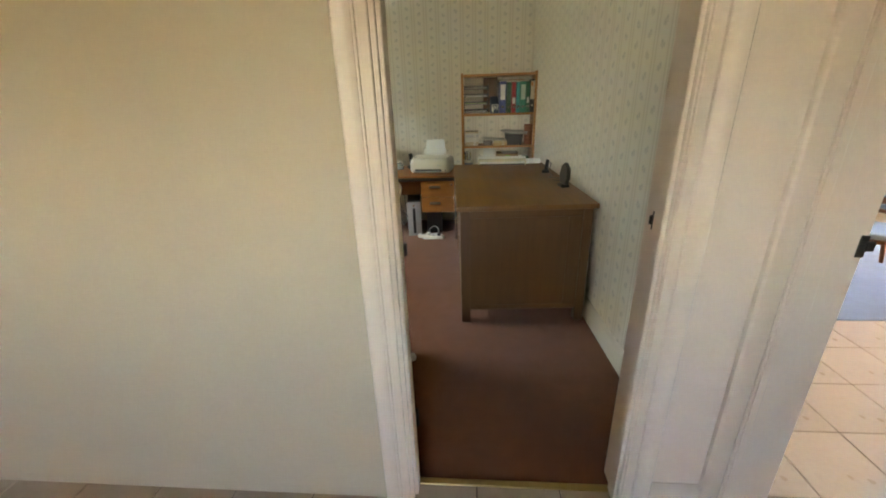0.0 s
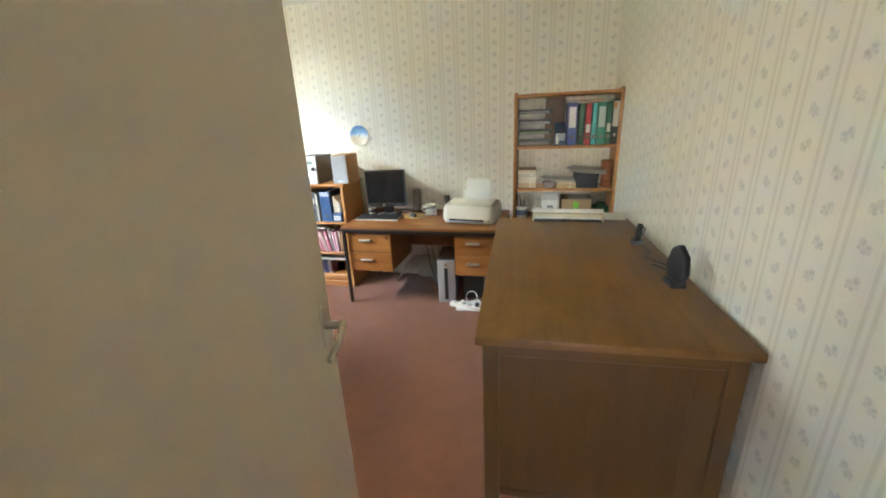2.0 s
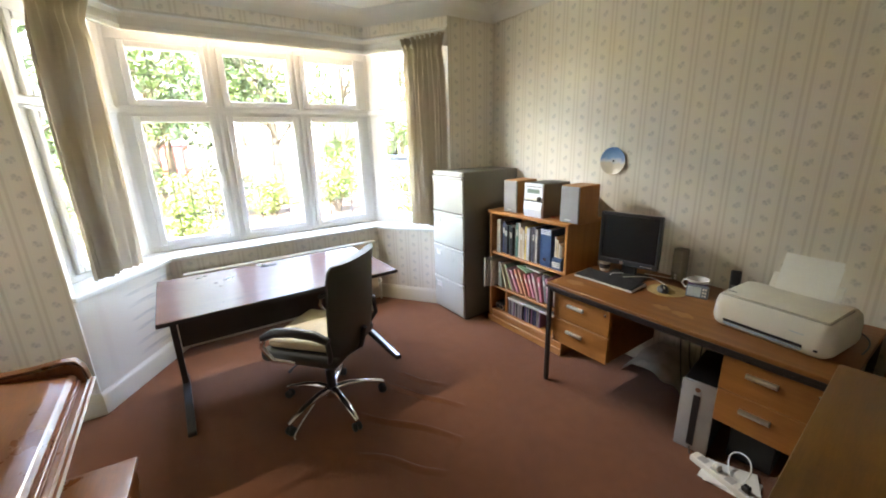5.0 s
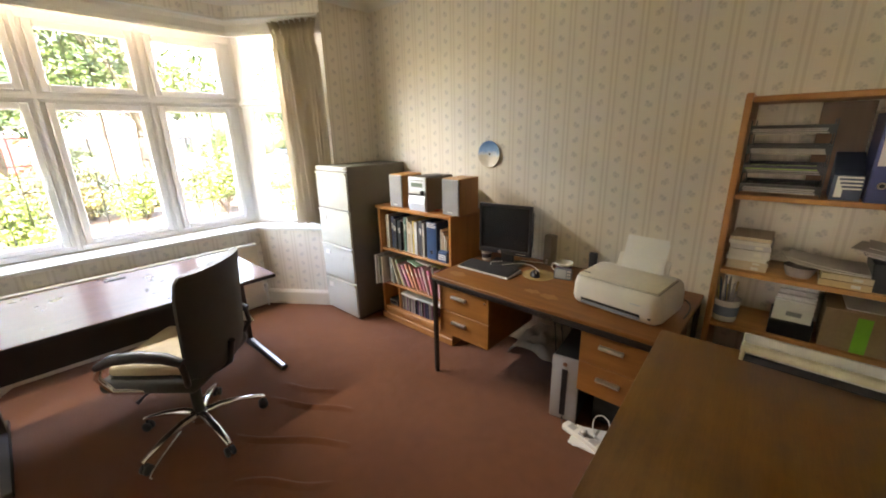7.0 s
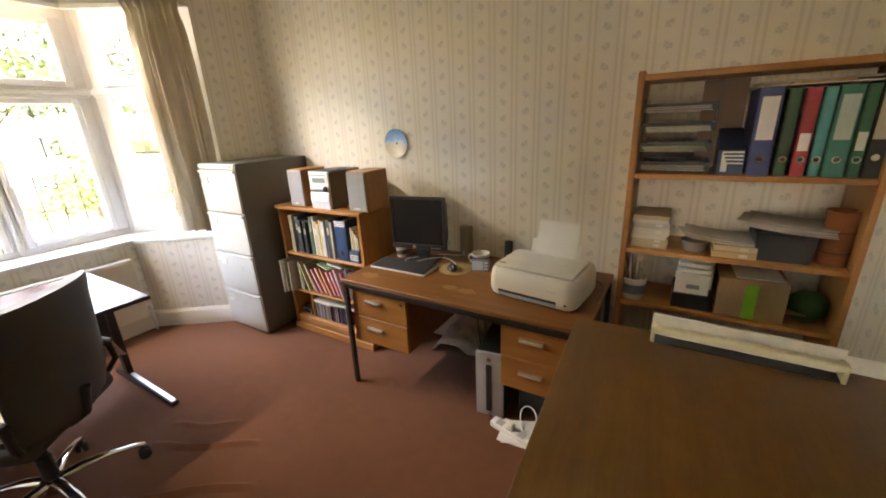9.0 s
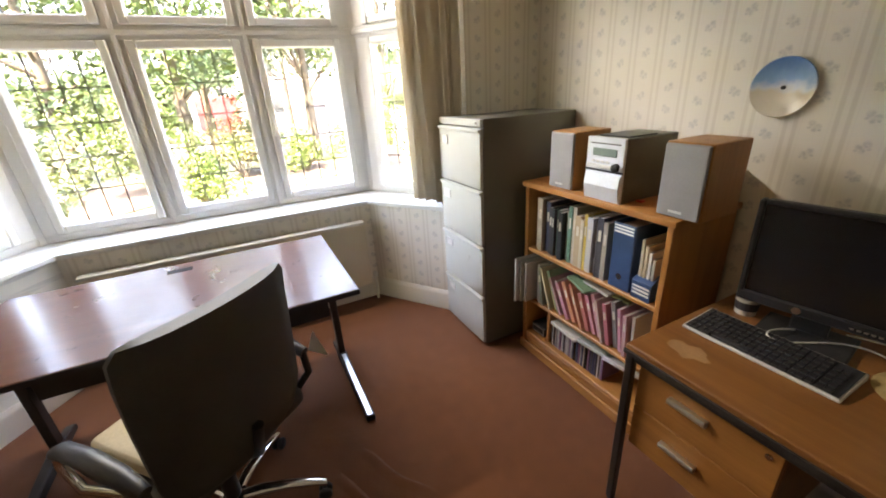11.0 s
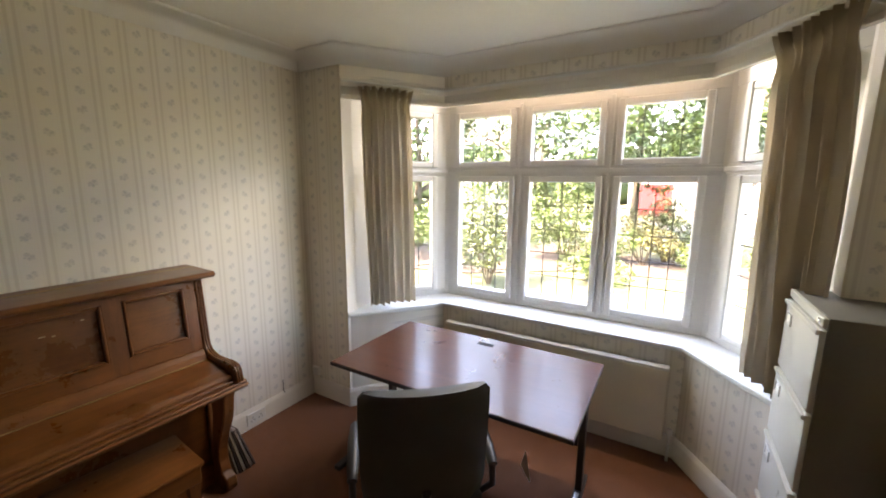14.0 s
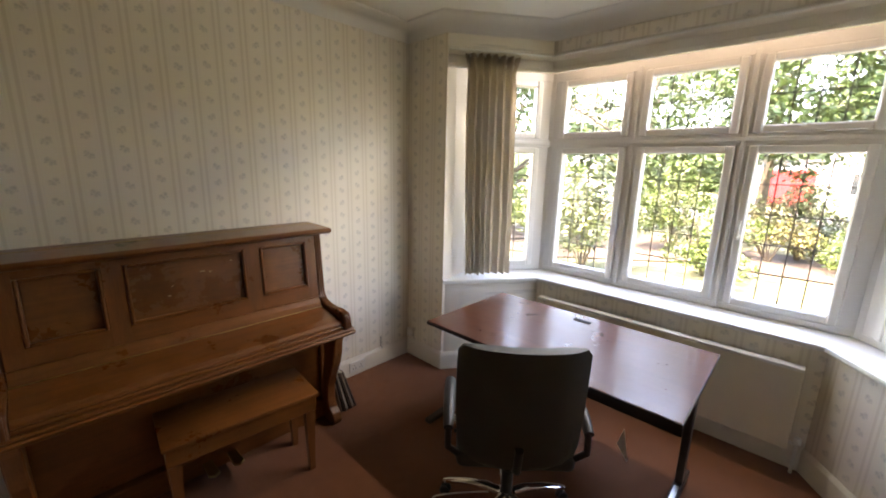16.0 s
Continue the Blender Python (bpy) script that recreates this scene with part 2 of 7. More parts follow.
def wallpaper():
    """Cream paper: pairs of thin stripes with a column of small sprigs between them."""
    m, nt, b = nodes_of("striped_wallpaper")
    PERIOD, ROW = 0.132, 0.088
    uv = nt.nodes.new("ShaderNodeTexCoord").outputs["UV"]
    sep = nt.nodes.new("ShaderNodeSeparateXYZ")
    nt.links.new(uv, sep.inputs[0])
    u, v = sep.outputs[0], sep.outputs[1]
    cu = calc(nt, "DIVIDE", u, PERIOD)
    cv = calc(nt, "ADD", calc(nt, "DIVIDE", v, ROW), calc(nt, "MULTIPLY", calc(nt, "FLOOR", cu), 0.37))
    fu = calc(nt, "SUBTRACT", calc(nt, "FRACT", cu), 0.5)
    fv = calc(nt, "SUBTRACT", calc(nt, "FRACT", cv), 0.5)
    away = calc(nt, "SUBTRACT", 0.5, calc(nt, "ABSOLUTE", fu))

    def line(centre, width):
        d = calc(nt, "ABSOLUTE", calc(nt, "SUBTRACT", away, centre))
        n = nt.nodes.new("ShaderNodeMapRange")
        n.interpolation_type = "SMOOTHSTEP"
        for i, val in ((1, width), (2, width * 0.35), (3, 0.0), (4, 1.0)):
            n.inputs[i].default_value = val
        nt.links.new(d, n.inputs[0])
        return n.outputs[0]
    stripe = calc(nt, "MAXIMUM", line(0.105, 0.072), calc(nt, "MULTIPLY", line(0.225, 0.02), 0.25))
    # sprigs: three petals and a stalk about the middle of each cell, nudged row by row
    cell = nt.nodes.new("ShaderNodeCombineXYZ")
    nt.links.new(calc(nt, "FLOOR", cu), cell.inputs[0])
    nt.links.new(calc(nt, "FLOOR", cv), cell.inputs[1])
    wn2 = nt.nodes.new("ShaderNodeTexWhiteNoise")
    nt.links.new(cell.outputs[0], wn2.inputs[0])
    flip = calc(nt, "SUBTRACT", calc(nt, "MULTIPLY", calc(nt, "FRACT", calc(nt, "MULTIPLY", calc(nt, "FLOOR", cv), 0.5)), 4.0), 1.0)
    su = calc(nt, "MULTIPLY", calc(nt, "MULTIPLY", fu, PERIOD), flip)
    sv = calc(nt, "MULTIPLY", fv, ROW)

    def petal(x, y, r, tall=1.0):
        dx = calc(nt, "SUBTRACT", su, x)
        dy = calc(nt, "MULTIPLY", calc(nt, "SUBTRACT", sv, y), tall)
        d = calc(nt, "SQRT", calc(nt, "ADD", calc(nt, "MULTIPLY", dx, dx), calc(nt, "MULTIPLY", dy, dy)))
        n = nt.nodes.new("ShaderNodeMapRange")
        n.interpolation_type = "SMOOTHSTEP"
        for i, val in ((1, r), (2, r * 0.3), (3, 0.0), (4, 1.0)):
            n.inputs[i].default_value = val
        nt.links.new(d, n.inputs[0])
        return n.outputs[0]
    sprig = petal(-0.007, 0.008, 0.0155)
    for x, y, r, tall in ((0.010, -0.001, 0.0145, 1.2), (0.001, -0.010, 0.012, 0.9), (-0.014, -0.005, 0.009, 1.5), (0.015, -0.012, 0.008, 1.4)):
        sprig = calc(nt, "MAXIMUM", sprig, petal(x, y, r, tall))
    mott = add_node(nt, "ShaderNodeTexNoise", Scale=95.0, Detail=3.0)
    nt.links.new(uv, mott.inputs["Vector"])
    sprig = calc(nt, "MULTIPLY", sprig, calc(nt, "ADD", calc(nt, "MULTIPLY", mott.outputs["Fac"], 1.4), -0.27))
    tone = blend(nt, wn2.outputs["Value"], (0.42, 0.42, 0.40), (0.46, 0.43, 0.38))
    worn = add_node(nt, "ShaderNodeTexNoise", Scale=1.3, Detail=5.0)
    nt.links.new(uv, worn.inputs["Vector"])
    base = ramp(nt, worn.outputs["Fac"], (0.3, (0.79, 0.735, 0.635)), (0.7, (0.83, 0.78, 0.685)))
    col = blend(nt, calc(nt, "MULTIPLY", stripe, 0.34), base, (0.53, 0.46, 0.36))
    col = blend(nt, sprig, col, tone)
    nt.links.new(col, b.inputs["Base Color"])
    b.inputs["Roughness"].default_value = 0.5
    fib = add_node(nt, "ShaderNodeTexNoise", Scale=420.0, Detail=3.0)
    nt.links.new(uv, fib.inputs["Vector"])
    relief(nt, b, calc(nt, "ADD", calc(nt, "MULTIPLY", fib.outputs["Fac"], 0.5), calc(nt, "ADD", stripe, sprig)), 0.16, 0.001)
    return m


def carpet_material():
    m, nt, b = nodes_of("rust_carpet")
    big, mid, pile = grain(nt, 1.1, 5.0), grain(nt, 14.0, 4.0), grain(nt, 520.0, 2.0)
    f = calc(nt, "ADD", calc(nt, "MULTIPLY", big, 0.45), calc(nt, "ADD", calc(nt, "MULTIPLY", mid, 0.25), calc(nt, "MULTIPLY", pile, 0.3)))
    nt.links.new(ramp(nt, f, (0.34, (0.12, 0.039, 0.013)), (0.5, (0.165, 0.055, 0.018)), (0.66, (0.215, 0.075, 0.026))), b.inputs["Base Color"])
    b.inputs["Roughness"].default_value = 0.95
    b.inputs["Sheen Weight"].default_value = 0.25
    b.inputs["Specular IOR Level"].default_value = 0.15
    relief(nt, b, calc(nt, "ADD", calc(nt, "MULTIPLY", mid, 0.8), pile), 0.5, 0.004)
    return m


def glass_pane():
    """A thin pane: clear, with a faint mirror image."""
    m, nt, b = nodes_of("window_glass")
    out = nt.nodes["Material Output"]
    nt.nodes.remove(b)
    clear = nt.nodes.new("ShaderNodeBsdfTransparent")
    clear.inputs["Color"].default_value = (0.85, 0.87, 0.86, 1)
    gloss = add_node(nt, "ShaderNodeBsdfGlossy", Roughness=0.02)
    mix = nt.nodes.new("ShaderNodeMixShader")
    mix.inputs[0].default_value = 0.045
    nt.links.new(clear.outputs[0], mix.inputs[1])
    nt.links.new(gloss.outputs[0], mix.inputs[2])
    nt.links.new(mix.outputs[0], out.inputs["Surface"])
    return m


M_PAPER = wallpaper()
M_CARPET = carpet_material()
M_GLASS = glass_pane()
M_WHITE = surface("white_gloss_paint", (0.74, 0.70, 0.62), 0.32, vary=0.025, bump=0.04, plain=True)
M_PVC = surface("white_window_plastic", (0.72, 0.715, 0.68), 0.3, vary=0.025, bump=0.02, plain=True)
M_CEIL = surface("ceiling_paint", (0.84, 0.82, 0.74), 0.85, vary=0.05, coarse=2.0, fine=60, bump=0.25)
M_CORNICE = surface("cornice_paint", (0.78, 0.765, 0.72), 0.7, vary=0.05, bump=0.08)
M_HALL = surface("beige_hall_paint", (0.565, 0.46, 0.325), 0.55, vary=0.05, coarse=1.0, fine=70, bump=0.2)
M_CREAM = surface("cream_gloss_paint", (0.79, 0.65, 0.54), 0.28, vary=0.025, bump=0.04, plain=True)
M_LEAD = surface("lead_strip", (0.10, 0.10, 0.10), 0.5, 0.6, bump=0.0)
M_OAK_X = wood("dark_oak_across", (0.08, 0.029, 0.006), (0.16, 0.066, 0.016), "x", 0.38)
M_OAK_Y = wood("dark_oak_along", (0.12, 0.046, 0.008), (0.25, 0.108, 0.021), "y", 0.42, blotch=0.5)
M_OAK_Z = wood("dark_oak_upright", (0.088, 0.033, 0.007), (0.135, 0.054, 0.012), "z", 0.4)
M_TEAK_X = wood("teak_along", (0.19, 0.067, 0.015), (0.31, 0.12, 0.030), "x", 0.42)
M_TEAK_F = wood("orange_teak_front", (0.30, 0.11, 0.024), (0.46, 0.19, 0.045), "x", 0.42)
M_PINE_X = wood("orange_pine_along", (0.34, 0.137, 0.034), (0.55, 0.245, 0.075), "x", 0.4)
M_PINE_Z = wood("orange_pine_upright", (0.32, 0.128, 0.032), (0.53, 0.237, 0.072), "z", 0.4)
M_WALNUT_X = wood("walnut_along", (0.095, 0.029, 0.007), (0.245, 0.082, 0.019), "x", 0.3, coat=0.25, blotch=0.42)
M_WALNUT_Z = wood("walnut_upright", (0.095, 0.03, 0.008), (0.25, 0.088, 0.026), "z", 0.3, coat=0.25)
M_BURR = wood("burr_walnut_panel", (0.075, 0.024, 0.007), (0.26, 0.098, 0.028), "x", 0.28, scale=0.35, coat=0.3, blotch=0.5)
M_MAHOG = wood("mahogany_laminate", (0.085, 0.027, 0.014), (0.125, 0.042, 0.022), "y", 0.3, coat=0.3)
M_BLACK = surface("black_plastic", (0.022, 0.022, 0.024), 0.42, vary=0.2, bump=0.1)
M_LEATHER = surface("black_leather", (0.048, 0.052, 0.048), 0.55, vary=0.25, coarse=4, fine=160, bump=0.35)
M_CHROME = surface("chrome", (0.75, 0.75, 0.76), 0.12, 1.0, vary=0.05, bump=0.0)
M_ALU = surface("brushed_aluminium", (0.70, 0.69, 0.67), 0.3, 1.0, vary=0.08, bump=0.05)
M_STEEL_DARK = surface("brown_black_steel", (0.035, 0.028, 0.024), 0.45, 0.2, vary=0.2, bump=0.05)
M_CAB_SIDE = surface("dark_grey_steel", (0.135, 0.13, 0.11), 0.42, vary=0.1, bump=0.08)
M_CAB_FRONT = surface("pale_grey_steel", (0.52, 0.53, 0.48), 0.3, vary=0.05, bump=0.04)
M_PRINTER = surface("white_plastic", (0.78, 0.75, 0.68), 0.35, vary=0.05, bump=0.03)
M_PAPER_W = surface("white_paper", (0.82, 0.81, 0.77), 0.8, vary=0.05, bump=0.05)
M_SCREEN = surface("monitor_screen", (0.012, 0.013, 0.014), 0.25, vary=0.1, bump=0.0)
M_BRASS = surface("dull_brass", (0.42, 0.30, 0.13), 0.35, 1.0, vary=0.15)

# ---- the large structure ----
NORTH, SOUTH, WEST = 4.13, 0.545, -2.0
CEIL = 2.67
NE, SE = (1.552, NORTH), (1.735, SOUTH)
A, B, C, D = (WEST, 0.965), (-2.645, 1.43), (-2.645, 3.17), (WEST, 3.635)
DOOR_L, DOOR_R = 0.66, 1.425

# floor of the study, with the bay
bm = bmesh.new()
prism([(SE[0] + 0.05, 0.48), (NE[0] + 0.05, NORTH + 0.05), (WEST - 0.02, NORTH + 0.05), (WEST - 0.02, D[1] + 0.02), (C[0] - 0.05, C[1]), (B[0] - 0.05, B[1]), (WEST - 0.02, A[1] - 0.02), (WEST - 0.02, 0.48)], -0.06, 0.0, "z", bm=bm)
structure("floor", bm, M_CARPET, "rust-brown fitted carpet, worn and slightly rucked", category="floor")
# low rucks in the carpet
rucks = bmesh.new()
for (x0, y0), (x1, y1), h in (((-1.22, 2.50), (-0.72, 2.78), 0.010), ((-1.05, 2.24), (-0.52, 2.62), 0.011), ((-0.75, 2.12), (-0.38, 2.42), 0.006), ((-1.3, 2.62), (-0.95, 2.82), 0.006)):
    n = 14
    d = Vector((x1 - x0, y1 - y0)).normalized()
    o = Vector((-d.y, d.x))
    rows = []
    for i in range(n + 1):
        t = i / n
        wob = 0.012 * math.sin(t * 7 + x0 * 9)
        tall = h * math.sin(math.pi * t) ** 0.6
        c = Vector((ease(x0, x1, t), ease(y0, y1, t))) + o * wob
        rows.append([rucks.verts.new((c.x + o.x * k, c.y + o.y * k, 0.0008 + 1.6 * tall * z)) for k, z in ((-0.034, 0), (-0.014, 0.5), (-0.003, 1), (0.006, 0.8), (0.016, 0))])
    for r, s in zip(rows, rows[1:]):
        for k in range(4):
            rucks.faces.new((r[k], r[k + 1], s[k + 1], s[k]))
bmesh.ops.recalc_face_normals(rucks, faces=rucks.faces[:])
structure("floor_rucks", rucks, M_CARPET, "low rucks in the rust-brown carpet", smooth=80, category="floor")

bm = prism([(SE[0] + 0.1, 0.40), (NE[0] + 0.1, NORTH + 0.12), (-3.1, NORTH + 0.12), (-3.1, 0.40)], CEIL, CEIL + 0.12, "z")
structure("ceiling", bm, M_CEIL, "off-white painted ceiling", category="ceiling")
# unseen flat mass, added over the rooms to keep the sun off
bm = prism([(6.5, -4.2), (6.5, 5.6), (WEST, 5.6), (WEST, NORTH + 0.3), (-3.0, NORTH + 0.3), (-3.0, -4.2)], CEIL + 0.125, CEIL + 0.9, "z")
structure("upper_storey", bm, M_HALL, "unseen flat mass added over the rooms to block the sun", category="wall")

structure("wall_north", wall_run((NE[0] + 0.02, NORTH), (WEST - 0.02, NORTH), 0.12, 0, CEIL), M_PAPER, "cream wallpaper with thin stripes and grey sprigs", category="wall")
structure("wall_east", wall_run(SE, NE, 0.12, 0, CEIL), M_PAPER, "cream wallpaper with thin stripes and grey sprigs", category="wall")
structure("wall_south", wall_run((WEST - 0.1, SOUTH), (SE[0] + 0.1, SOUTH), 0.07, 0, CEIL, [(DOOR_L - 0.025 - WEST + 0.1, DOOR_R + 0.025 - WEST + 0.1, -0.01, 2.05)]), M_PAPER, "cream striped wallpaper round the door opening", category="wall")
bm = wall_run((WEST, NORTH + 0.05), D, 0.10, 0, CEIL)
structure("wall_west_1", bm, M_PAPER, "narrow papered pier beside the bay", category="wall")
bm = wall_run(A, (WEST, SOUTH - 0.02), 0.10, 0, CEIL)
structure("wall_west_2", bm, M_PAPER, "narrow papered pier beside the bay", category="wall")


def offset_line(pts, d):
    """The open line pts moved d to its right, with mitred corners."""
    out = []
    v = [Vector(p) for p in pts]
    for i, p in enumerate(v):
        a = (v[i] - v[i - 1]).normalized() if i else (v[1] - v[0]).normalized()
        b = (v[i + 1] - v[i]).normalized() if i < len(v) - 1 else a
        na, nb = Vector((a.y, -a.x)), Vector((b.y, -b.x))
        m = (na + nb).normalized()
        m = m / m.dot(na)
        out.append((p.x + m.x * d, p.y + m.y * d))
    return out


BAY = [D, C, B, A]                      # the room lies on the left of this way
SILL_Z = 0.765
inner = offset_line(BAY, 0.015)
for k, (p, q) in enumerate(zip(inner, inner[1:])):
    bm = wall_run(p, q, 0.24, 0, SILL_Z - 0.03)
    uv_layer = bm.loops.layers.uv.verify()
    for f in bm.faces:
        for l in f.loops:
            l[uv_layer].uv = (l.vert.co.y * 0.9 + l.vert.co.x * 0.55, l.vert.co.z)
    structure("bay_wall_%d" % (k + 1), bm, M_PAPER, "papered dado of the bay under the window board", category="wall")
bm = bmesh.new()
upper = offset_line(BAY, 0.0)
for p, q in zip(upper, upper[1:]):
    wall_run(p, q, 0.30, 2.475, CEIL, bm=bm)
for f in bm.faces:
    for l in f.loops:
        l[bm.loops.layers.uv.verify()].uv = (l.vert.co.y * 0.9 + l.vert.co.x * 0.55, l.vert.co.z)
structure("bay_wall_above", bm, M_PAPER, "papered frieze of the bay over the windows", category="wall")

# window board
outer = offset_line(BAY, 0.285)
line_in = offset_line(BAY, -0.022)
bm = bmesh.new()
ring = [line_in[0], line_in[1], line_in[2], line_in[3], outer[3], outer[2], outer[1], outer[0]]
prism(ring, SILL_Z - 0.03, SILL_Z, "z", bevel=0.006, bm=bm, segments=2)
structure("window_sill", bm, M_PVC, "white painted window board round the bay", category="window sill")

# moulded board over the windows that carries the curtain rail
structure("curtain_board", sweep([(0, 2.335), (0.03, 2.335), (0.034, 2.36), (0.022, 2.375), (0.022, 2.415), (0.035, 2.425), (0.045, 2.45), (0.03, 2.468), (0, 2.4745)], offset_line(BAY, 0.0)), M_WHITE, "white moulded board over the bay windows", smooth=40, category="moulding")

# dark baffle added behind the board, unseen, to soak up the lamp's bounce
structure("curtain_batten", sweep([(0, 2.338), (0.012, 2.338), (0.012, 2.4742), (-0.215, 2.4742), (-0.215, 2.4725), (0, 2.4725)], offset_line(BAY, 0.0125)), surface("dark_baffle", (0.07, 0.05, 0.035), 0.85, vary=0.3, coarse=6, fine=60), "unseen dark baffle added behind the moulded board to soak up lamp light", category="batten")

# cornice: a cove all round
COVE = [(0, 2.558), (0.012, 2.556), (0.02, 2.574), (0.03, 2.60), (0.05, 2.628), (0.078, 2.648), (0.10, 2.655), (0.108, 2.664), (0.108, CEIL), (0, CEIL)]
room_line = [(DOOR_L + 0.3, SOUTH), SE, NE, (WEST, NORTH), D, C, B, A, (WEST, SOUTH), (DOOR_L + 0.31, SOUTH)]
structure("cornice", sweep(COVE, room_line), M_CORNICE, "white coved plaster cornice", smooth=50, category="cornice")

# skirting
SKIRT = [(0, 0), (0.018, 0), (0.018, 0.115), (0.014, 0.128), (0.007, 0.138), (0.004, 0.145), (0, 0.145)]
structure("baseboard_1", sweep(SKIRT, [(DOOR_R + 0.075, SOUTH), SE, NE, (WEST, NORTH), D, offset_line(BAY, 0.012)[1], offset_line(BAY, 0.012)[2], A, (WEST, SOUTH), (DOOR_L - 0.128, SOUTH)]), M_WHITE, "white painted skirting board", smooth=40, category="skirting")


# ---- windows ----
def bar_frame(bm, x0, x1, z0, z1, w, y0, y1, bevel=0.006):
    box(x0, x0 + w, y0, y1, z0, z1, bevel, bm)
    box(x1 - w, x1, y0, y1, z0, z1, bevel, bm)
    box(x0 + w - 0.001, x1 - w + 0.001, y0 + 0.001, y1 - 0.001, z0, z0 + w, bevel, bm)
    box(x0 + w - 0.001, x1 - w + 0.001, y0 + 0.001, y1 - 0.001, z1 - w, z1, bevel, bm)
    return bm


def make_window(name, m, width, lights, handles=()):
    """A white window seen from inside: x along it, y out of the room, z up; lights are (x0, x1) of the glass."""
    win = thing(name, m, "white window with leaded panes and opening lights", "window", kind="structure")
    LOW, MID_A, MID_B, TOP = 0.857, 1.768, 1.93, 2.282
    bm = bmesh.new()
    edges = [0.0]
    for (a, b), (c, d) in zip(lights, lights[1:]):
        edges.append((b + c) / 2)
    edges.append(width)
    box(0, width, -0.03, 0.05, SILL_Z + 0.001, LOW - 0.045, 0.006, bm)
    box(0, width, -0.03, 0.05, TOP + 0.045, 2.472, 0.006, bm)
    box(0, width, -0.032, 0.048, MID_A + 0.045, MID_B - 0.045, 0.006, bm)
    box(0, width, -0.045, -0.03, MID_A + 0.066, MID_B - 0.064, 0.005, bm)
    for i, e in enumerate(edges):
        lo = 0 if i == 0 else (lights[i - 1][1] + 0.045)
        hi = width if i == len(edges) - 1 else (lights[i][0] - 0.045)
        if i == 0:
            hi = lights[0][0] - 0.045
        if i == len(edges) - 1:
            lo = lights[-1][1] + 0.045
        if hi - lo > 0.004:
            box(lo, hi, -0.0275, 0.0525, SILL_Z + 0.002, 2.471, 0.006, bm)
        if 0 < i < len(edges) - 1:
            box(e - 0.014, e + 0.014, -0.044, -0.029, SILL_Z + 0.003, 2.36, 0.005, bm)
    part("window_frame", bm, M_PVC, win)
    for k, (a, b) in enumerate(lights):
        for z0, z1, rows in ((LOW, MID_A, 5), (MID_B, TOP, 2)):
            sash = part("sash", bar_frame(bmesh.new(), a - 0.046, b + 0.046, z0 - 0.046, z1 + 0.046, 0.047, -0.048, 0.03, 0.008), M_PVC, win)
            pane = part("pane", box(a - 0.002, b + 0.002, 0.004, 0.008, z0 - 0.002, z1 + 0.002), M_GLASS, sash)
            pane.visible_shadow = False
            lead = bmesh.new()
            for i in range(1, 4):
                x = ease(a, b, i / 4)
                box(x - 0.0035, x + 0.0035, -0.001, 0.0025, z0, z1, 0, lead)
            for i in range(1, rows):
                z = ease(z0, z1, i / rows)
                box(a, b, -0.0005, 0.003, z - 0.0035, z + 0.0035, 0, lead)
            part("lead_strips", lead, M_LEAD, sash)
        side = dict(handles).get(k)
        if side is not None:
            x = b + 0.024 if side > 0 else a - 0.024
            bm = box(x - 0.011, x + 0.011, -0.056, -0.047, 1.235, 1.275, 0.003)
            tube([(x, -0.056, 1.255), (x, -0.072, 1.262), (x, -0.078, 1.30), (x - side * 0.004, -0.076, 1.36)], [0.008, 0.009, 0.008, 0.007], 8, bm)
            part("window_handle", bm, M_PVC, win, smooth=50)
    return win


GLASS_X = -2.93
make_window("window_1", Matrix(((0, -1, 0, GLASS_X), (1, 0, 0, 1.30), (0, 0, 1, 0), (0, 0, 0, 1))), 2.0, [(0.137, 0.585), (0.757, 1.238), (1.40, 1.85)], {0: 1, 2: -1}.items())


def basis(origin, along, out):
    a, o = Vector((*along, 0)).normalized(), Vector((*out, 0)).normalized()
    return Matrix(((a.x, o.x, 0, origin[0]), (a.y, o.y, 0, origin[1]), (0, 0, 1, 0), (0, 0, 0, 1)))


ANG = Vector((0.824, 0.566))
make_window("window_2", basis((GLASS_X, 3.30), (ANG.x, ANG.y), (-ANG.y, ANG.x)), 0.74, [(0.165, 0.62)])
make_window("window_3", basis((GLASS_X + ANG.x * 0.74, 1.30 - ANG.y * 0.74), (-ANG.x, ANG.y), (-ANG.y, -ANG.x)), 0.74, [(0.12, 0.575)])
# corner posts and plastered reveals of the bay
bm = bmesh.new()
for y, s in ((1.30, 1), (3.30, -1)):
    prism([(GLASS_X - 0.06, y + s * 0.02), (GLASS_X + 0.032, y + s * 0.03), (GLASS_X + 0.052, y - s * 0.012), (GLASS_X + 0.05, y - s * 0.06), (GLASS_X - 0.03, y - s * 0.10)], SILL_Z + 0.001, 2.4745, "z", bm=bm)
structure("window_corner_posts", bm, M_PVC, "white corner posts of the bay window", category="window post")
E_R = (GLASS_X + ANG.x * 0.74, 3.30 + ANG.y * 0.74)
E_L = (E_R[0], 4.60 - E_R[1])
bm = bmesh.new()
prism([(D[0] - 0.002, D[1] + 0.001), (E_R[0] - 0.03, E_R[1] - 0.03), (E_R[0] - 0.03, E_R[1] + 0.25), (D[0] - 0.002, E_R[1] + 0.25)], SILL_Z + 0.001, 2.474, "z", bm=bm)
structure("window_reveal_1", bm, M_WHITE, "white plastered reveal of the bay", category="reveal")
bm = bmesh.new()
